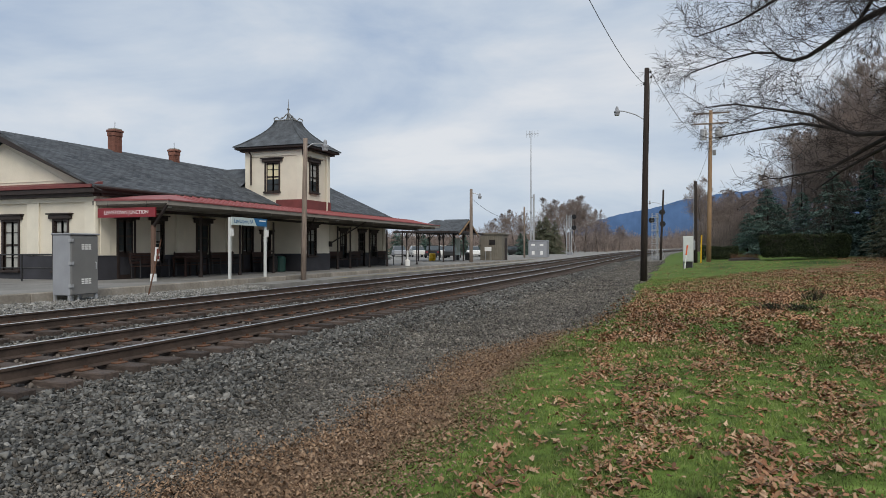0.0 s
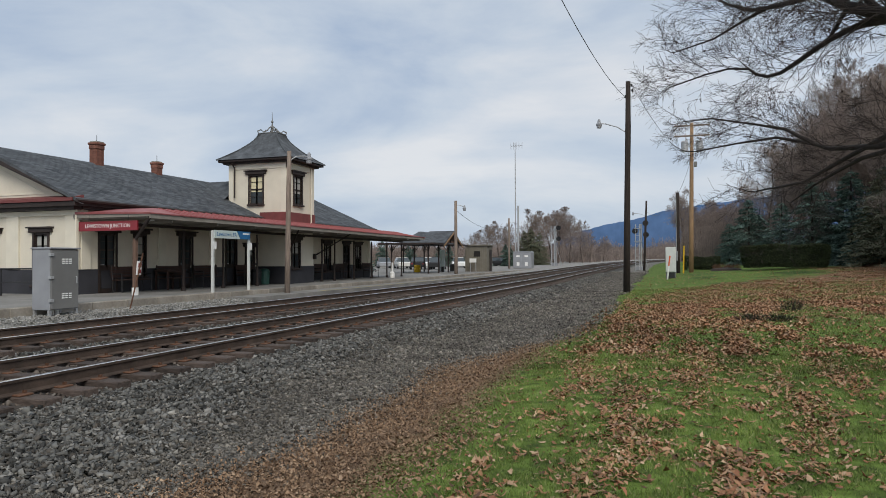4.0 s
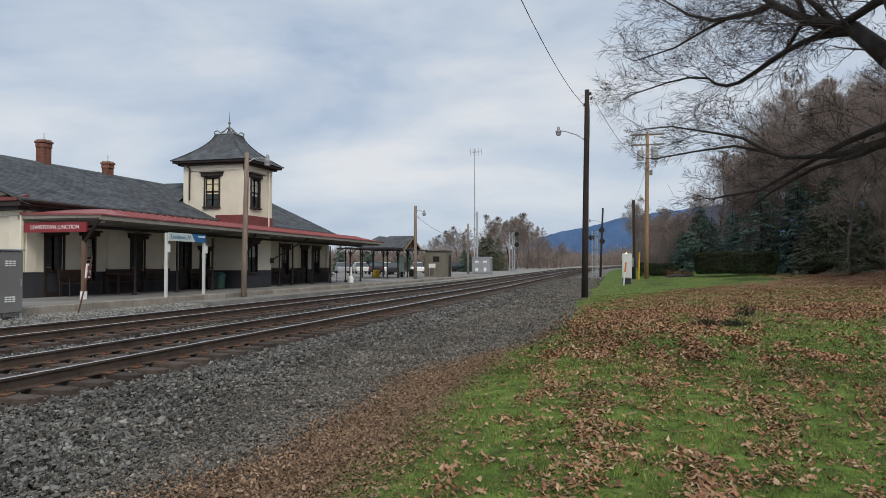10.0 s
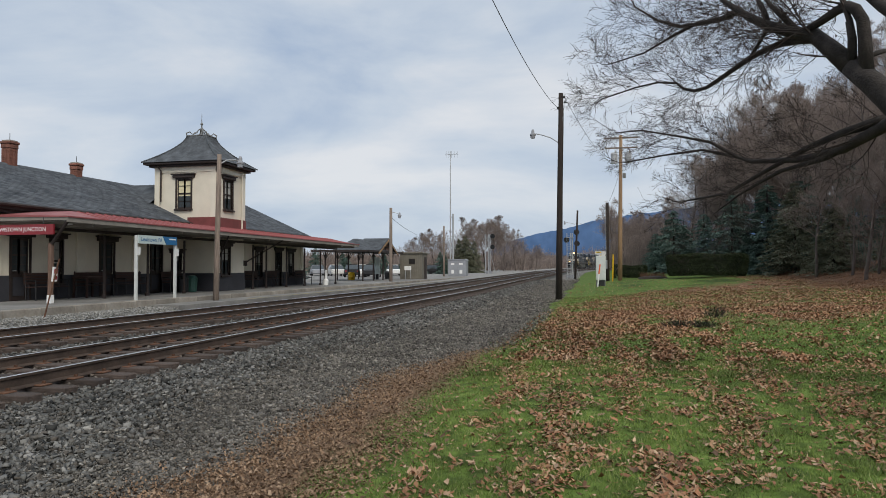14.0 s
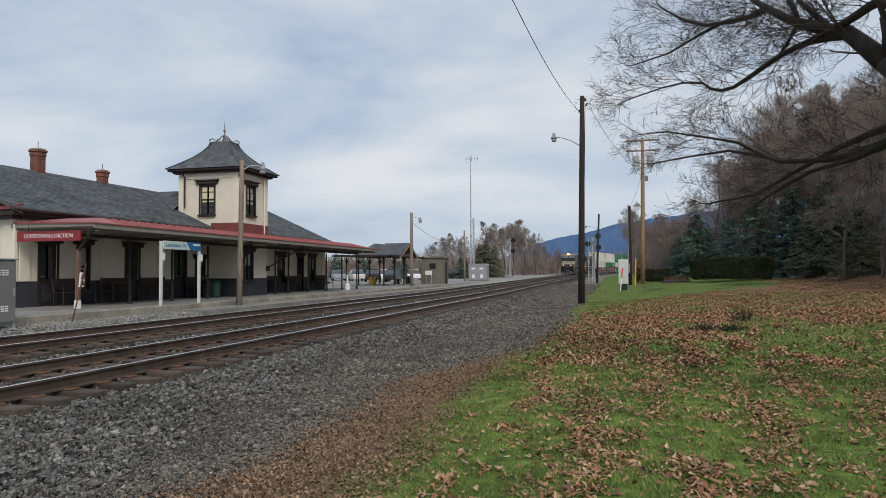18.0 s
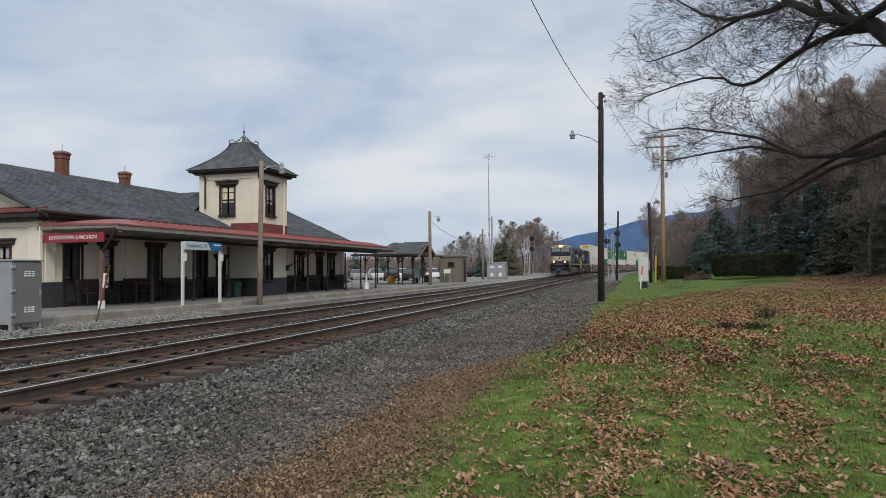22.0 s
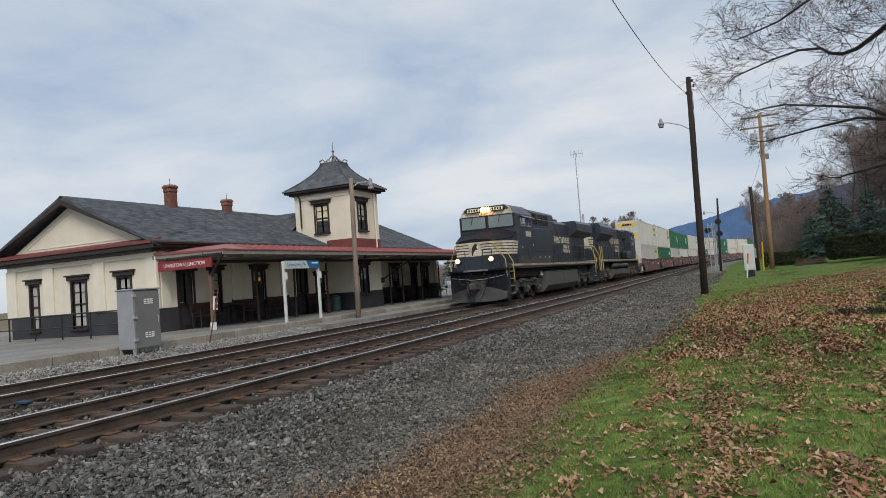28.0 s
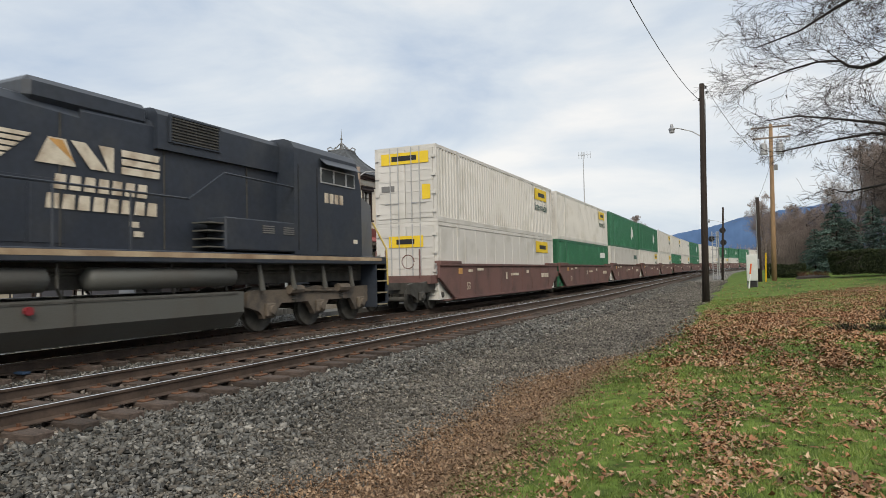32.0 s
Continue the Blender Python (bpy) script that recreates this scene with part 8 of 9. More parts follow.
def bare_tree(k, x, y, z, s, yaw, label="leafless grey-brown woodland tree"):
    k = 5 + k % 2 if "signal" in label else k % 5
    t = thing("bare_tree", pose(x, y, z, 0, 0, yaw) @ Matrix.Scale(s, 4), label, "tree", "woodland trees")
    for nm, me in zip(("trunk", "crown"), SHAPES[k]):
        o = new(nm, me)
        o.parent = t
    return t


k = 0
for y in np.arange(24, 92, 4.8):
    for j in range(3):
        x = 18.5 + 4.6 * j + rng.uniform(-1.6, 1.6)
        yy = y + rng.uniform(-1.6, 1.6)
        bare_tree(k, x, yy, float(land(x, yy)) - 0.2, rng.uniform(0.95, 1.3), rng.uniform(0, 360))
        k += 1
for y in np.arange(72, 112, 4.0):
    for j in range(4):
        x = 13.5 + 4.6 * j + rng.uniform(-1.8, 1.8) + 0.08 * (y - 72)
        bare_tree(k, x, y + rng.uniform(-1.5, 1.5), float(land(x, y)) - 0.2, (1.12 + 0.07 * j) * rng.uniform(0.85, 1.15), rng.uniform(0, 360))
        k += 1
for x, y, sc in ((14.6, 50, 0.55), (15.4, 46, 0.6), (15.0, 42.5, 0.5), (16.2, 44, 0.7), (16.6, 39, 0.65), (15.9, 35.5, 0.5), (17.3, 36, 0.8), (16.8, 31, 0.6), (17.8, 41, 0.9), (12.4, 78, 1.0), (11.6, 86, 0.95), (10.8, 92, 0.8)):
    bare_tree(k, x, y, float(land(x, y)) - 0.2, sc, rng.uniform(0, 360), "slender leafless tree at the wood's edge")
    k += 1
for y in np.arange(94, 250, 4.2):
    x = float(bend(y)) + 8 + rng.uniform(-3, 26)
    bare_tree(k, x, y, float(land(x, y)) - 0.3, rng.uniform(0.5, 0.75), rng.uniform(0, 360))
    k += 1
for y in np.arange(104, 165, 5.0):
    for j in range(3):
        x = y * rng.uniform(0.024, 0.115) + float(bend(y))
        bare_tree(k, x, y + rng.uniform(-2, 2), float(land(x, y)) - 0.3, rng.uniform(0.55, 0.85), rng.uniform(0, 360), "leafless brown tree beside the bend of the line")
        k += 1
for x, y, s in ((-27, 118, 0.6), (-24, 128, 0.85), (-20.5, 134, 0.9), (-31, 128, 0.7), (-17.5, 150, 0.75), (-36, 135, 0.65), (-14, 160, 0.5), (-22, 138, 0.95), (-19, 140, 0.85), (-23, 142, 0.9), (-28, 150, 0.8), (-40, 140, 0.6), (-18, 172, 0.6)):
    bare_tree(k, x, y, float(grade(y)) - 0.3, s, rng.uniform(0, 360), "leafless tree beyond the signal mast")
    k += 1


# evergreens
def spruce_mesh(seed, h, r, n, color):
    """A conifer: whorls of drooping boughs, each hung with sprays of needles."""
    rnd = np.random.default_rng(seed)
    C, D = [], []
    levels = int(h * 3.6)
    for k in range(levels):
        t = (k + rnd.uniform(-0.3, 0.3)) / levels
        z = h * (0.05 + 0.93 * t)
        for _ in range(rnd.integers(7, 12)):
            a = rnd.uniform(0, 2 * np.pi)
            ln = (r * (1 - t) ** 0.8 + 0.12) * rnd.uniform(0.55, 1.15)
            m = max(8, int(ln * 46))
            u = np.sqrt(rnd.random(m))
            side = rnd.normal(0, 0.16, m) * ln * u
            C.append(np.stack([np.cos(a) * u * ln - np.sin(a) * side, np.sin(a) * u * ln + np.cos(a) * side, z - 0.30 * ln * u ** 1.6 + rnd.normal(0, 0.05, m)], 1))
            D.append(np.tile([np.cos(a), np.sin(a), -0.3], (m, 1)) + rnd.normal(0, 0.35, (m, 3)))
    c, d = np.concatenate(C), np.concatenate(D)
    d /= np.linalg.norm(d, axis=1, keepdims=True)
    n = len(c)
    s = np.cross(d, np.array([0, 0, 1.0]) + rnd.normal(0, 0.4, (n, 3)))
    s /= np.linalg.norm(s, axis=1, keepdims=True)
    L = rnd.uniform(0.08, 0.23, n)[:, None]
    V = np.stack([c - d * L * 0.4, c + s * L * 0.3, c + d * L, c - s * L * 0.3], 1)
    return from_arrays("crown", V.reshape(-1, 3), np.arange(4 * n).reshape(-1, 4), color)


M["spruce"] = island_mat("blue_green_needles", [(0.062, 0.105, 0.086), (0.095, 0.152, 0.126), (0.145, 0.215, 0.180), (0.075, 0.120, 0.094)], 0.9, 0.35)
M["pine"] = island_mat("dark_green_needles", [(0.105, 0.120, 0.080), (0.155, 0.170, 0.112), (0.22, 0.235, 0.155), (0.18, 0.145, 0.105)], 0.9, 0.35)
M["hedge"] = island_mat("clipped_hedge_leaves", [(0.018, 0.027, 0.012), (0.034, 0.048, 0.02), (0.058, 0.072, 0.03), (0.026, 0.036, 0.016)], 0.85, 0.3)
FIRS = [spruce_mesh(1, 9.0, 3.1, 0, "spruce"), spruce_mesh(2, 8.0, 2.9, 0, "spruce"), spruce_mesh(3, 11.0, 3.4, 0, "pine"), spruce_mesh(4, 10.0, 3.2, 0, "pine")]
FIRTRUNK = Mesh().tube([(0, 0, -0.4), (0, 0, 8.5)], [0.16, 0.03], 7).data("trunk", "bark")


def evergreen(k, x, y, z, s, label):
    t = thing("evergreen_tree", pose(x, y, z, 0, 0, rng.uniform(0, 360)) @ Matrix.Diagonal((s * 1.22, s * 1.22, s * rng.uniform(0.92, 1.06), 1)), label, "tree", "evergreen trees")
    for nm, me in (("trunk", FIRTRUNK), ("crown", FIRS[k])):
        o = new(nm, me)
        o.parent = t


for k, x, y, s in ((0, 7.6, 70, 0.78), (1, 10.0, 67, 0.72), (0, 11.9, 64, 0.86), (1, 14.6, 63, 1.0), (0, 16.8, 60, 0.95), (2, 15.2, 57, 0.66), (3, 16.0, 51, 0.55), (2, 18.4, 46, 0.5), (1, 8.8, 72, 0.66), (0, 6.2, 74, 0.5), (0, 13.2, 66, 0.8), (0, 19.0, 56, 0.95)):
    evergreen(k, x, y, float(land(x, y)) - 0.1, s, "dark evergreen conifer at the wood's edge")
for k, x, y, s in ((0, -31, 96, 0.42), (1, -28.5, 98, 0.45), (0, -26, 97, 0.42), (1, -34, 100, 0.45), (0, -24, 103, 0.42), (1, -37, 96, 0.4), (0, -22.6, 100, 0.42), (2, -21.7, 112, 0.66), (3, -23.0, 113, 0.62), (2, -20.6, 114, 0.55), (0, -27, 58, 0.28), (1, -40, 102, 0.5), (0, -46, 105, 0.5)):
    evergreen(k, x, y, 0.1, s, "blue-green spruce beyond the platform")


BRUSH = [(3.34, 20.6, 0.42), (2.02, 17.6, 0.26), (2.64, 17.8, 0.2)]


# hedges
def hedge(x0, x1, y0, y1, zb, h, n, seed):
    rnd = np.random.default_rng(seed)
    cx, cy = (x0 + x1) / 2, (y0 + y1) / 2
    t = thing("clipped_hedge", pose(cx, cy, zb), "dark green clipped box-shaped hedge in the grass", "hedge", "clipped hedges")
    hx, hy = (x1 - x0) / 2, (y1 - y0) / 2
    # dark-coloured box that stands for the shade inside the foliage
    part("core", Mesh().box(-hx * 0.9 + 0.1, -hy * 0.9 + 0.1, 0.1, hx * 0.9 - 0.1, hy * 0.9 - 0.1, h - 0.1, 0.25), "hedge_core", t)
    f = rnd.integers(0, 4, n)
    u, v = rnd.uniform(-1, 1, n), rnd.uniform(-1, 1, n)
    p = np.zeros((n, 3))
    top, fr, sd = f >= 2, f == 0, f == 1
    flip = np.where(rnd.random(n) < 0.5, -1, 1)
    p[top] = np.stack([u * hx, v * hy, np.full(n, h)], 1)[top]
    p[fr] = np.stack([u * hx, flip * hy, (v * 0.5 + 0.5) * h], 1)[fr]
    p[sd] = np.stack([flip * hx, u * hy, (v * 0.5 + 0.5) * h], 1)[sd]
    c = np.array([0, 0, h * 0.5])
    e = (p - c) / np.array([hx, hy, h * 0.5])
    m = np.sort(np.abs(e), 1)[:, 1:2]
    p = c + (p - c) * (1 - 0.06 * m ** 6)
    p += rnd.normal(0, 0.045, (n, 3)) + 0.06 * np.sin(p[:, [1, 0, 0]] * 2.3 + seed)
    p[:, :2] *= (0.90 + 0.10 * np.clip(p[:, 2:3] / h, 0, 1) ** 0.6)
    p[:, 2] = np.maximum(p[:, 2], 0.06)
    V = p[:, None, :] + rnd.normal(0, 0.032, (n, 4, 3))
    o = new("foliage", from_arrays("foliage", V.reshape(-1, 3), np.arange(4 * n).reshape(-1, 4), "hedge"))
    o.parent = t


hedge(5.5, 11.2, 54, 56.0, 0.62, 1.62, 42000, 3)
hedge(1.5, 4.3, 60, 61.5, 0.35, 1.05, 9000, 4)
for bx, by, bh in BRUSH:
    b_ = thing("brush_clump", pose(bx, by, float(land(bx, by))), "small dark clump of dead brush among the leaves", "brush", "brush in the lawn")
    g = Wood()
    for _ in range(60):
        a = rng.normal(0, 0.10, 2)
        g.stick((a[0], a[1], 0), (a[0] * 2 + rng.normal(0, 0.06), a[1] * 2 + rng.normal(0, 0.06), rng.uniform(0.3, 1.0) * bh), 0.006, 0.003)
    tagged(new("dead_growth", g.mesh("dead_growth", "twig")), kind="stuff").parent = b_
    p = np.stack([rng.normal(0, 0.13, 110), rng.normal(0, 0.13, 110), rng.uniform(0.03, bh * 0.7, 110)], 1)
    lf = new("foliage", from_arrays("foliage", (p[:, None, :] + rng.normal(0, 0.022, (110, 4, 3))).reshape(-1, 3), np.arange(440).reshape(-1, 4), "hedge"))
    lf.parent = b_
mound = thing("flower_bed", pose(4.6, 57.5, 0.45), "low earth flower bed with dead stalks", "flower bed")
part("soil", Mesh().lathe([(1.3, -0.2), (1.1, 0.06), (0.6, 0.16), (0.0, 0.2)], 0, 0, 14), "tie", mound)
g = Wood()
for _ in range(220):
    a = rng.uniform(-1, 1, 2)
    g.stick((a[0], a[1] * 0.8, 0.1), (a[0] + rng.normal(0, 0.12), a[1] * 0.8 + rng.normal(0, 0.12), rng.uniform(0.25, 0.5)), 0.012, 0.006)
o = tagged(new("dead_growth", g.mesh("dead_growth", "plate")), kind="stuff")
o.parent = mound

# undergrowth and far tree lines: uncountable sticks
g = Wood()
for _ in range(7000):
    y = rng.uniform(16, 120)
    x = 16.5 + rng.random() ** 1.5 * 14 + float(bend(y)) + max(0, 26 - y) * 0.25
    z = float(land(x, y))
    hgt = rng.uniform(0.5, 3.2)
    g.stick((x, y, z - 0.05), (x + rng.normal(0, 0.5), y + rng.normal(0, 0.5), z + hgt), 0.012, 0.005)
for _ in range(9000):
    y = rng.uniform(98, 185)
    x = y * rng.uniform(0.02, 0.12) + float(bend(y)) * 0.9
    z = float(land(x, y))
    g.stick((x, y, z - 0.05), (x + rng.normal(0, 0.7), y + rng.normal(0, 0.5), z + rng.uniform(0.8, 5.5)), 0.03, 0.012)
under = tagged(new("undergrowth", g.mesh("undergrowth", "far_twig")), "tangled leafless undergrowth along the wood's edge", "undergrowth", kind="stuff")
g = Wood()
for _ in range(26000):
    u = rng.random()
    if u < 0.55:
        y = rng.uniform(150, 420)
        x = -16 - rng.random() * 110 + float(bend(min(y, 330))) * 0.7
        if x > -14 + float(bend(y)):
            continue
    else:
        y = rng.uniform(240, 420)
        x = float(bend(min(y, 330))) * 0.5 + rng.uniform(-20, 150)
        if abs(x - float(bend(y)) + 9) < 14 or y < 300 and x < 60:
            continue
    hgt = rng.uniform(2, 10) * (0.55 if u < 0.55 else 1.0)
    z = float(grade(y)) - 0.3
    g.stick((x, y, z), (x + rng.normal(0, 0.8), y, z + hgt), 0.10, 0.04)
    for _ in range(4):
        hh = rng.uniform(0.3, 0.95) * hgt
        g.stick((x, y, z + hh), (x + rng.normal(0, 1.3), y + rng.normal(0, 1), z + hh + rng.uniform(0.3, 2.0)), 0.045, 0.025)
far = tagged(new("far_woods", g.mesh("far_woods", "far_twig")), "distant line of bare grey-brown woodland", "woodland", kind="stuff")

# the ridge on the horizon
# distance haze is mixed into both base colours, blue and grey
M["ridge"] = mat("ridge_painted_blue_haze", (0.085, 0.15, 0.285), 1.0, vary=0.16, scale=0.006, fine=0.04, bump=0.0, spec=0.0)
M["ridge2"] = mat("hills_painted_grey_haze", (0.17, 0.20, 0.24), 1.0, vary=0.1, scale=0.004, fine=0.05, bump=0.0, spec=0.0)


def ridge(name, y, x0, x1, top, material, label, n=420):
    X = np.linspace(x0, x1, n)
    T = np.array([top(x) + 6 * noise.noise((x * 0.012, 1.7, 0)) + 3 * noise.noise((x * 0.05, 4.1, 0)) + 1.5 * noise.noise((x * 0.2, 2.1, 0)) for x in X])
    V = np.concatenate([np.stack([X, np.full(n, y), np.full(n, -40.0)], 1), np.stack([X, np.full(n, y), T], 1), np.stack([X, np.full(n, y + 500), T - 60], 1)])
    i = np.arange(n - 1)
    F = np.concatenate([np.stack([i, i + 1, n + i + 1, n + i], 1), np.stack([n + i, n + i + 1, 2 * n + i + 1, 2 * n + i], 1)])
    return tagged(new(name, from_arrays(name, V, F, material)), label, "mountain", kind="structure")


def long_ridge(x):
    return float(np.interp(x, [-900, -560, -430, -330, -292, -208, -139, -19, 101, 239, 500, 900, 2000], [0, 4, 45, 90, 108, 130, 138, 167, 189, 206, 225, 250, 260]))


ridge("backdrop_ridge", 2500, -900, 2000, long_ridge, "ridge", "distant wooded mountain ridge with blue haze in its colour")
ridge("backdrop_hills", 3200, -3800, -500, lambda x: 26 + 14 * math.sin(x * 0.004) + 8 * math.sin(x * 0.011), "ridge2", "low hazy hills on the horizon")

# ---------------------------------------------------------------- ground cover
STONE = island_mat("crushed_stone", [(0.019, 0.019, 0.017), (0.071, 0.070, 0.066), (0.124, 0.124, 0.115), (0.190, 0.185, 0.172), (0.036, 0.036, 0.033), (0.101, 0.088, 0.074), (0.148, 0.147, 0.137), (0.297, 0.285, 0.261)], 0.75, 0.25)
FINE = island_mat("fine_dark_gravel", [(0.043, 0.040, 0.035), (0.117, 0.108, 0.093), (0.201, 0.183, 0.158), (0.074, 0.067, 0.059), (0.334, 0.305, 0.260)], 0.8, 0.25)
RUSTY = island_mat("rust_stained_stone", [(0.05, 0.040, 0.034), (0.105, 0.084, 0.070), (0.18, 0.152, 0.128), (0.075, 0.060, 0.050), (0.25, 0.225, 0.195)], 0.9, 0.25)
PALE = island_mat("pale_gravel", [(0.17, 0.168, 0.156), (0.28, 0.275, 0.255), (0.40, 0.39, 0.365), (0.21, 0.205, 0.185)], 0.9, 0.15)
LEAF = island_mat("fallen_oak_leaves", [(0.162, 0.078, 0.041), (0.304, 0.162, 0.084), (0.408, 0.252, 0.147), (0.218, 0.103, 0.053), (0.494, 0.351, 0.228), (0.081, 0.044, 0.027), (0.351, 0.157, 0.081), (0.437, 0.271, 0.157)], 0.8, 0.2)
BLADE = island_mat("grass_blades", [(0.056, 0.088, 0.018), (0.125, 0.178, 0.034), (0.20, 0.265, 0.062), (0.086, 0.130, 0.026), (0.30, 0.31, 0.14)], 0.7, 0.45)
MULCH = island_mat("broken_leaf_litter", [(0.095, 0.058, 0.036), (0.22, 0.138, 0.083), (0.33, 0.22, 0.138), (0.14, 0.085, 0.052), (0.43, 0.31, 0.21)], 0.9, 0.15)


def wob(x, y, s=0.55, a=0.55):
    """A wandering offset for the edges of zones."""
    return a * (np.sin(x * 0.3 + y * s) * 0.5 + np.sin(y * s * 2.3 + 1.3) * 0.3 + np.sin(y * s * 5.1 + x) * 0.2)


def scatter(n, x0, x1, y0, y1, power=1.0):
    """Places, denser towards y0."""
    x, y = rng.uniform(x0, x1, n), y0 + (y1 - y0) * rng.random(n) ** power
    if y0 < 3.2:
        k = rng.random(n) < 0.09
        y[k] = y0 - 6.0 * rng.random(k.sum()) ** 1.7
    return x, y


def stones(name, x, y, size, label, sink=0.25, material=None, level=None):
    n = len(x)
    z = land(x, y) if level is None else level + grade(y)
    base = np.array([[-1, -1, -0.5], [1, -1, -0.5], [1, 1, -0.5], [-1, 1, -0.5], [-0.75, -0.75, 0.5], [0.75, -0.75, 0.5], [0.75, 0.75, 0.5], [-0.75, 0.75, 0.5]])
    V = base[None] * (size[:, None, None] * 0.5) * rng.uniform(0.4, 1.3, (n, 1, 3)) + rng.normal(0, 1, (n, 8, 3)) * size[:, None, None] * 0.2
    a = rng.uniform(0, 2 * np.pi, n)
    b = rng.normal(0, 0.6, n)
    c, s = np.cos(a)[:, None], np.sin(a)[:, None]
    X, Y, Z = V[..., 0], V[..., 1], V[..., 2]
    Z2 = Z * np.cos(b)[:, None] + X * np.sin(b)[:, None]
    X2 = X * np.cos(b)[:, None] - Z * np.sin(b)[:, None]
    W = np.stack([X2 * c - Y * s + x[:, None], X2 * s + Y * c + y[:, None], Z2 + (z + size * (sink + rng.uniform(-0.45, 0.5, n)))[:, None]], -1)
    F = np.array([[0, 3, 2, 1], [4, 5, 6, 7], [0, 1, 5, 4], [1, 2, 6, 5], [2, 3, 7, 6], [3, 0, 4, 7]])[None] + (np.arange(n) * 8)[:, None, None]
    return tagged(new(name, from_arrays(name, W.reshape(-1, 3), F.reshape(-1, 4), material or STONE)), label, "ballast", kind="stuff")


def leaves(name, x, y, size, material, label, lift=0.015, category="leaves"):
    n = len(x)
    z = land(x, y) + lift + rng.random(n) * 0.03
    a = rng.uniform(0, 2 * np.pi, n)
    t = rng.normal(0, 0.5, (n, 2))
    shape = np.array([[-0.5, 0.0, 0], [-0.1, -0.33, 0.1], [0.5, 0.0, 0.02], [-0.1, 0.33, 0.1], [0.0, 0.0, -0.02]])
    P = shape[None] * size[:, None, None] * rng.uniform(0.7, 1.3, (n, 5, 1))
    P[..., 2] *= rng.uniform(-1.0, 4.5, (n, 1))
    P[..., 2] += P[..., 0] * t[:, :1] + P[..., 1] * t[:, 1:]
    c, s = np.cos(a)[:, None], np.sin(a)[:, None]
    W = np.stack([P[..., 0] * c - P[..., 1] * s + x[:, None], P[..., 0] * s + P[..., 1] * c + y[:, None], np.maximum(P[..., 2], -0.01) + z[:, None]], -1)
    F = np.array([[0, 1, 4], [1, 2, 4], [2, 3, 4], [3, 0, 4]])[None] + (np.arange(n) * 5)[:, None, None]
    return tagged(new(name, from_arrays(name, W.reshape(-1, 3), F.reshape(-1, 3), material)), label, category, kind="stuff")


def blades(name, x, y, h, wdt, label):
    n = len(x)
    z = land(x, y)
    a = rng.uniform(0, 2 * np.pi, n)
    lean = rng.normal(0, 0.55, (n, 2)) * h[:, None]
    s = np.stack([np.cos(a), np.sin(a), np.zeros(n)], 1) * wdt[:, None]
    p = np.stack([x, y, z - 0.01], 1)
    tip = p + np.concatenate([lean, h[:, None]], 1)
    V = np.stack([p - s, p + s, tip], 1)
    return tagged(new(name, from_arrays(name, V.reshape(-1, 3), np.arange(3 * n).reshape(-1, 3), BLADE)), label, "grass", kind="stuff")


def lobed_leaves(name, x, y, size, material, label, lift=0.02):
    """Curled leaves with a lobed outline."""
    n = len(x)
    half = [(-0.30, 0.13), (-0.16, 0.27), (-0.03, 0.19), (0.13, 0.30), (0.24, 0.19), (0.38, 0.17)]
    rim = [(-0.5, 0.0)] + half + [(0.5, 0.0)] + [(a, -b) for a, b in reversed(half)]
    base = np.array([(0.02, 0.0)] + rim)
    P = base[None] * size[:, None, None] * rng.uniform(0.68, 1.25, (n, len(base), 1)) * np.stack([np.ones(n), rng.uniform(0.6, 1.15, n)], 1)[:, None, :]
    X, Y = P[..., 0], P[..., 1]
    cx, cy, tx, ty = (rng.normal(0.2, 0.7, n)[:, None], rng.normal(0.5, 1.0, n)[:, None], rng.normal(0, 0.2, n)[:, None], rng.normal(0, 0.2, n)[:, None])
    Z = (cx * X * X + cy * Y * Y) / size[:, None] + tx * X + ty * Y
    Z = Z - Z.min(1, keepdims=True)
    a = rng.uniform(0, 2 * np.pi, n)
    c, s = np.cos(a)[:, None], np.sin(a)[:, None]
    z = land(x, y) + lift * rng.random(n)
    W = np.stack([X * c - Y * s + x[:, None], X * s + Y * c + y[:, None], Z + z[:, None]], -1)
    m = len(rim)
    F = np.array([[0, 1 + k, 1 + (k + 1) % m] for k in range(m)])[None] + (np.arange(n) * (m + 1))[:, None, None]
    return tagged(new(name, from_arrays(name, W.reshape(-1, 3), F.reshape(-1, 3), material)), label, "leaves", kind="stuff")


def fbm(x, y, s, seed):
    return np.array([noise.noise((a * s, b * s, seed)) + 0.5 * noise.noise((a * s * 2.3, b * s * 2.3, seed + 4)) + 0.3 * noise.noise((a * s * 5, b * s * 5, seed + 8)) for a, b in zip(x, y)])


ROWS = (-1.15, -0.42, 0.44, 1.32, 2.32, 2.95, 4.1, 5.3)


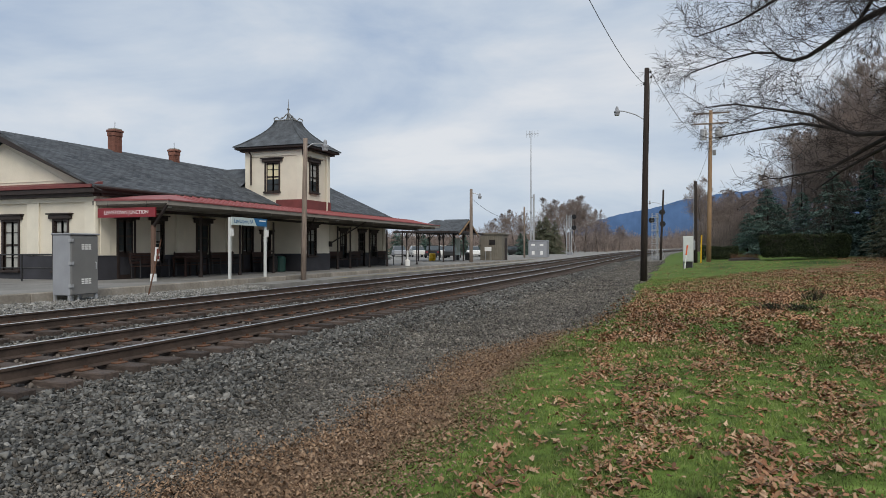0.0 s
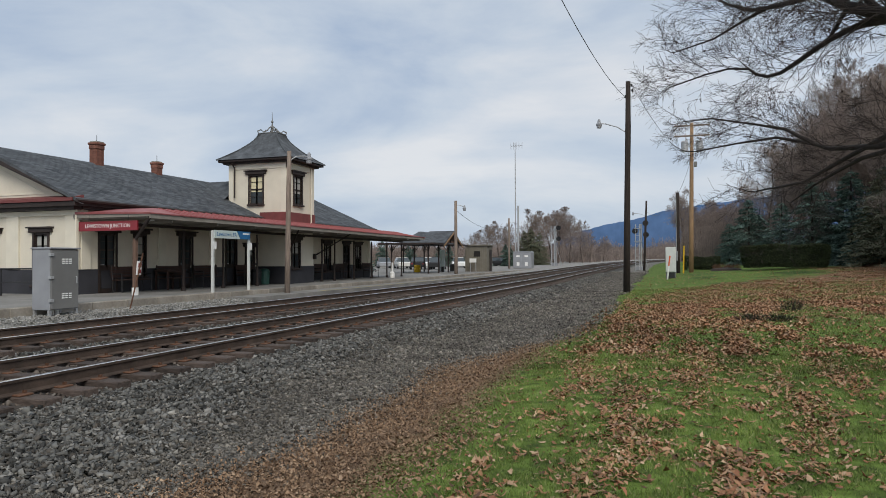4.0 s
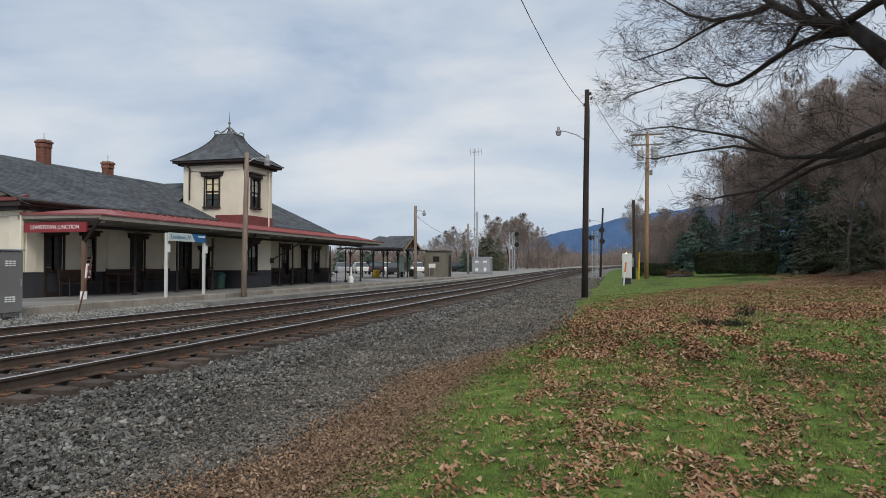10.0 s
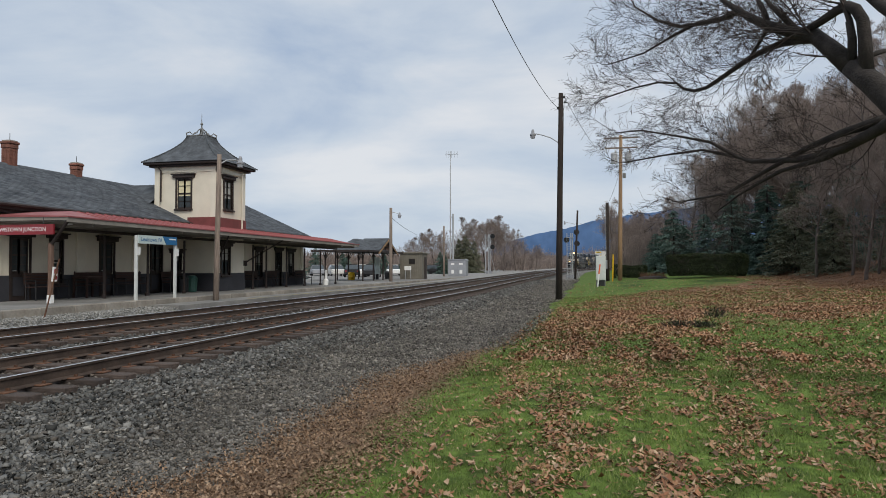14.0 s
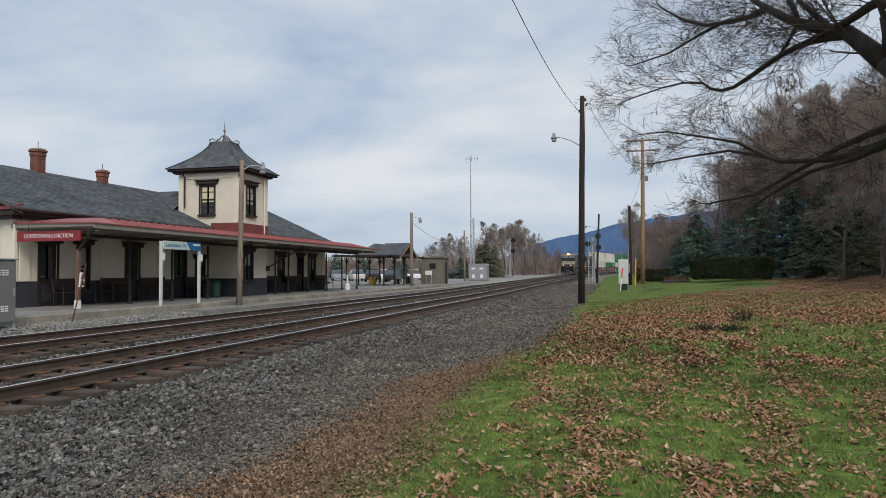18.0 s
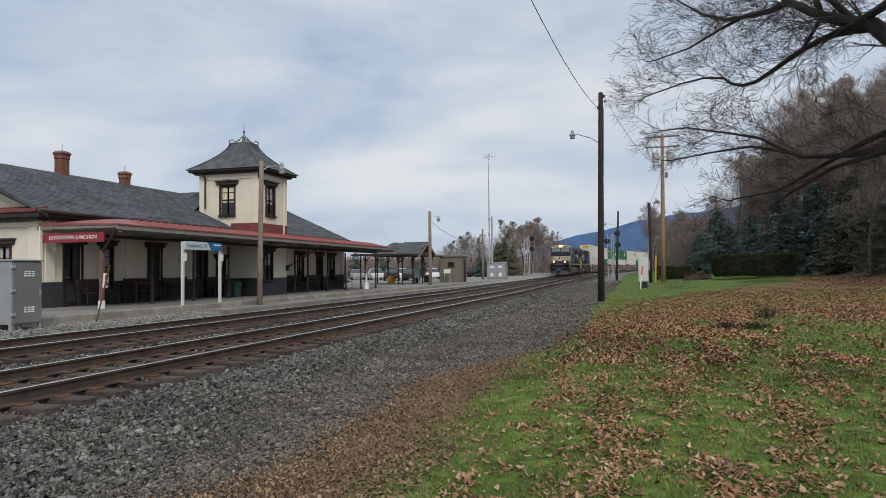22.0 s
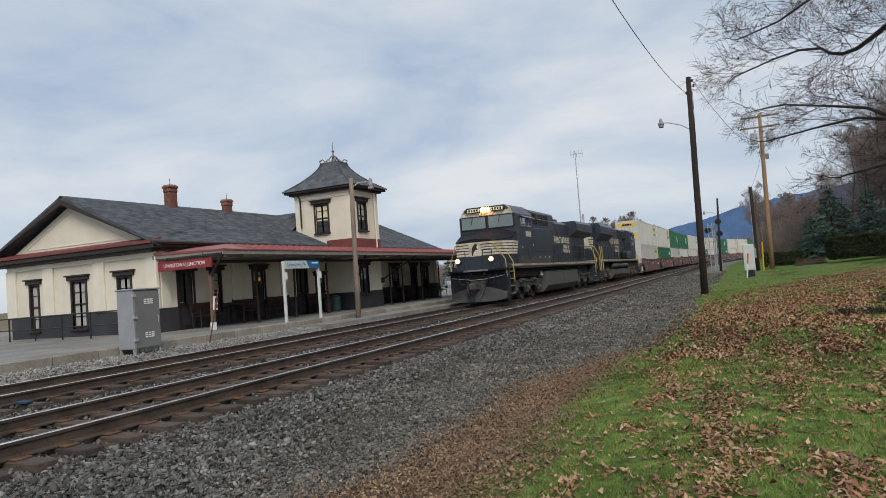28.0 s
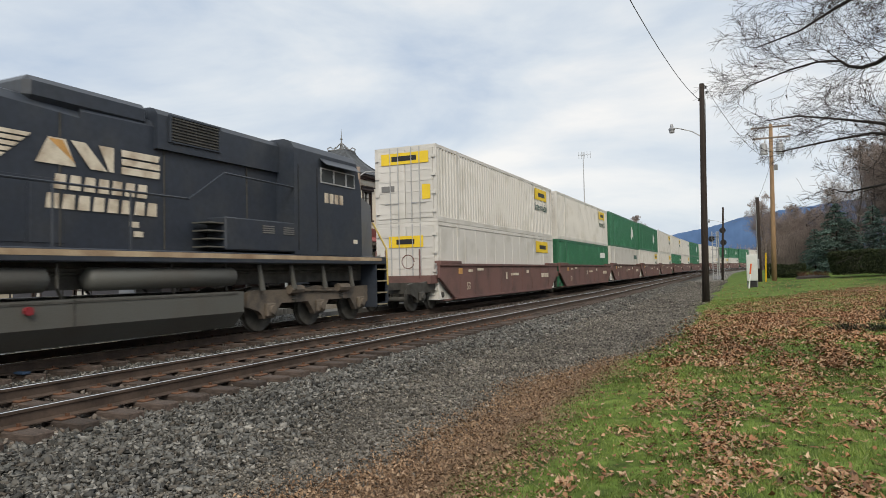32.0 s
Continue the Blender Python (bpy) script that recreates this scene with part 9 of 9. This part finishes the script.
def patchy(x, y):
    """How thick the leaves lie, 0 to 1: rows left by the mower near by, a full cover further out."""
    row = np.zeros(len(x))
    for k, at in enumerate(ROWS):
        way = at + 0.13 * np.sin(y * 0.9 + k * 2.1) + 0.08 * np.sin(y * 2.3 + k)
        row = np.maximum(row, np.exp(-((x - way) / 0.24) ** 2) * (0.75 + 0.45 * np.sin(y * (0.8 + 0.13 * k) + 1.7 * k)))
    v = 0.80 * np.clip(row, 0, 1.2) + 0.62 * fbm(x, y, 2.6, 3.3) + 0.16
    v = v - 0.55 * step(2.1, 3.4, x) * step(10.5, 12.5, y - 0.2 * x) - 0.25 * (1 - step(-1.6, -0.9, x))
    end = np.interp(x, [-1.5, -0.9, 1.9, 2.8, 3.7, 4.5, 5.3, 7.0, 9.0], [16.5, 14.8, 15.6, 20.0, 23.5, 21.5, 17.8, 20.0, 23.0])
    top = np.interp(x, [-1.4, 0.0, 3.8, 8.5, 9.5, 12], [27.5, 32, 40, 41, 48, 90])
    full = step(-0.8, 1.8, y - end) * (1 - step(-2.5, 1.5, y - top)) * step(-1.3, -0.1, x)
    v = v * (1 - 0.9 * step(-2.5, 1.5, y - top))
    return np.clip(0.05 + 0.80 * step(0.10, 0.95, v) * (1 - full) + full * (0.46 + 0.85 * fbm(x, y, 0.9, 6.1)), 0, 1)


def in_view(x, y):
    return x < 0.44 * np.maximum(y, 2.0) + 1.2 + 1.2 * np.abs(rng.normal(0, 1, len(x)))


def ballast_edge(y):
    return -4.75 - 0.5 * step(3.5, 9.5, y)


def litter_edge(y):
    return -3.25 + 1.7 * step(8.5, 16.0, y)


# ballast: coarse shoulder, finer path
x, y = scatter(125000, -6.5, -3.8, 2.6, 24, 1.6)
k = x < ballast_edge(y) + wob(x, y, 0.55, 0.4) + 0.3 * rng.normal(0, 1, len(x))
stones("ballast_shoulder", x[k], y[k], rng.uniform(0.022, 0.048, k.sum()) * rng.uniform(0.75, 1.35, k.sum()) * (1 + 0.02 * np.clip(y[k] - 8, 0, 20)), "coarse grey crushed stone ballast")
x, y = scatter(24000, -6.5, -4.7, 22, 70, 1.3)
k = x < ballast_edge(y) + wob(x, y, 0.55, 0.4) + 0.3 * rng.normal(0, 1, len(x))
stones("ballast_shoulder", x[k], y[k], rng.uniform(0.05, 0.085, k.sum()), "coarse grey crushed stone ballast")
x, y = scatter(110000, -6.0, -1.5, 2.4, 26, 1.7)
k = (x > ballast_edge(y) - 0.3 + wob(x, y, 0.55, 0.4)) & (x < litter_edge(y) + wob(x, y, 0.4, 0.4) + 0.2 * rng.normal(0, 1, len(x)))
stones("gravel_path", x[k], y[k], rng.uniform(0.014, 0.034, k.sum()) * (1 + 0.03 * np.clip(y[k] - 5, 0, 20)), "fine dark grey gravel path beside the ballast", 0.25, FINE)
x, y = scatter(34000, -5.8, -1.6, 23, 80, 1.5)
k = (x < litter_edge(y) - 0.2 + wob(x, y, 0.4, 0.4)) & (rng.random(len(x)) < 0.35 + 0.65 * step(-0.2, 0.3, fbm(x, y, 0.5, 9.1)))
stones("gravel_path", x[k], y[k], rng.uniform(0.035, 0.07, k.sum()), "fine dark grey gravel path beside the ballast", 0.25, FINE)
for centre, y0 in ((NEAR_X, 0.26), (FAR_X, 0.30)):
    x, y = scatter(24000, centre - 1.5, centre + 1.5, 1.5, 60, 1.6)
    k = (np.abs(np.abs(x - centre) - 0.753) > 0.09) & ((np.abs((y - y0 + 0.265) % 0.53 - 0.265) > 0.125) | (np.abs(x - centre) > 1.32))
    stones("ballast_bed", x[k], y[k], rng.uniform(0.03, 0.06, k.sum()), "rust-stained crushed stone between the ties", 0.0, RUSTY, -0.222 - 0.075 * step(0.85, 1.2, np.abs(x[k] - centre)))
x, y = scatter(26000, -10.45, -8.75, 2, 50, 1.5)
stones("ballast_between_tracks", x, y, rng.uniform(0.03, 0.07, len(x)), "grey crushed stone between the tracks")
x, y = scatter(22000, -14.5, -12.6, 5, 34, 1.2)
k = (y < 19.6) | (x > -13.3)
stones("pale_gravel", x[k], y[k], rng.uniform(0.02, 0.05, k.sum()), "pale gravel in front of the platform", 0.25, PALE)

# leaf litter strip and leaves on the grass
x, y = scatter(170000, -3.9, -0.9, 2.5, 17, 1.6)
k = (x > litter_edge(y) + wob(x, y, 0.4, 0.4) - 0.25 * np.abs(rng.normal(0, 1, len(x)))) & (x < -1.95 + wob(x, y, 0.5, 0.35) + 0.25 * rng.normal(0, 1, len(x)))
leaves("leaf_litter", x[k], y[k], 0.009 + 0.028 * rng.random(k.sum()) ** 1.8, MULCH, "broken brown leaf litter between gravel and grass")
x, y = scatter(110000, -1.9, 9.5, 2.7, 11.5, 1.35)
k = in_view(x, y)
x, y = x[k], y[k]
k = rng.random(len(x)) < patchy(x, y)
x, y = x[k], y[k]
big_one = rng.random(len(x)) < 0.55
lobed_leaves("fallen_leaves", x[big_one], y[big_one], 0.042 + 0.058 * rng.random(big_one.sum()), LEAF, "curled brown fallen oak leaves lying in rows on the grass")
leaves("leaf_fragments", x[~big_one], y[~big_one], 0.018 + 0.035 * rng.random((~big_one).sum()), LEAF, "broken brown leaf pieces on the grass", 0.02)
x, y = scatter(120000, -1.9, 11, 11.5, 24, 1.2)
k = in_view(x, y)
x, y = x[k], y[k]
k = rng.random(len(x)) < patchy(x, y)
leaves("fallen_leaves", x[k], y[k], 0.035 + 0.055 * rng.random(k.sum()), LEAF, "curled brown fallen oak leaves lying in rows on the grass", 0.025)
x, y = scatter(150000, -1.6, 24, 22, 56, 1.4)
k = in_view(x, y)
x, y = x[k], y[k]
k = rng.random(len(x)) < patchy(x, y)
leaves("fallen_leaves", x[k], y[k], rng.uniform(0.04, 0.085, k.sum()), LEAF, "deep cover of brown fallen leaves on the far lawn", 0.03)
x, y = scatter(600, -3.4, -1.9, 2.6, 12, 1.3)
lobed_leaves("fallen_leaves", x, y, 0.04 + 0.045 * rng.random(len(x)), MULCH, "whole faded leaves lying on the litter strip")

# grass
x, y = scatter(330000, -2.4, 7.0, 2.7, 12, 1.5)
k = in_view(x, y)
x, y = x[k], y[k]
k = x > -1.75 + wob(x, y, 0.5, 0.35) + 0.28 * rng.normal(0, 1, len(x))
x, y = x[k], y[k]
tuft = 1 + 0.5 * np.sin(x * 5.1 + 2 * np.sin(y * 3.3)) * np.sin(y * 4.3 + 2 * np.sin(x * 2.7))
blades("grass", x, y, rng.uniform(0.02, 0.055, len(x)) * tuft, rng.uniform(0.0025, 0.005, len(x)), "short green lawn grass")
x, y = scatter(170000, -2.4, 14, 10, 36, 1.4)
k = in_view(x, y)
x, y = x[k], y[k]
k = x > -1.75 + wob(x, y, 0.5, 0.35) + 0.28 * rng.normal(0, 1, len(x))
blades("grass", x[k], y[k], rng.uniform(0.03, 0.075, k.sum()), rng.uniform(0.006, 0.012, k.sum()), "short green lawn grass")

# ---------------------------------------------------------------- ties, plates and spikes
TIE = Mesh().box(-1.3, -0.115, -0.17, 1.3, 0.115, 0.0, 0.012).data("tie", "tie")
PLATE = Mesh().box(-0.18, -0.09, 0.0, 0.18, 0.09, 0.018, 0.004).box(-0.11, -0.06, 0.018, -0.07, -0.03, 0.05).box(0.07, 0.03, 0.018, 0.11, 0.06, 0.05).data("tie_plate", "plate")
for centre, name in ((NEAR_X, "track_bed_near"), (FAR_X, "track_bed_far")):
    bed = tagged(part(name, sweep_line([(-1.9, -0.42), (1.9, -0.42), (1.3, -0.305), (0.9, -0.235), (-0.9, -0.235), (-1.3, -0.305)], centre, RUN, 0), "bed"), "stone track bed with timber ties", "track", kind="structure")
    for k in range(150):
        yk = 0.26 + 0.53 * k if centre == NEAR_X else 0.30 + 0.53 * k
        p, yaw = line_at(centre, yk)
        share("tie", TIE, bed, Matrix.Translation(p) @ pose(rng.normal(0, 0.02), rng.normal(0, 0.015), -0.176 + rng.normal(0, 0.004), 0, 0, yaw + rng.normal(0, 0.7)))
        if k < 42:
            for s in (-0.753, 0.753):
                share("tie_plate", PLATE, bed, Matrix.Translation(p) @ pose(s, 0, -0.175, 0, 0, 0))
    g = Mesh()
    for k in range(150, 420):
        p, yaw = line_at(centre, 0.28 + 0.53 * k)
        g.box(p.x - 1.3, p.y - 0.115, p.z - 0.3, p.x + 1.3, p.y + 0.115, p.z - 0.178)
    part("far_ties", g, "tie", bed)["kind"] = "stuff"
tag = thing("rail_clip", pose(FAR_X + 1.05, 7.1, -0.16), "blue painted rail marker on a tie", "marker")
part("clip", Mesh().box(-0.13, -0.07, 0, 0.10, 0.07, 0.04, 0.01), "bluetag", tag)


motions()
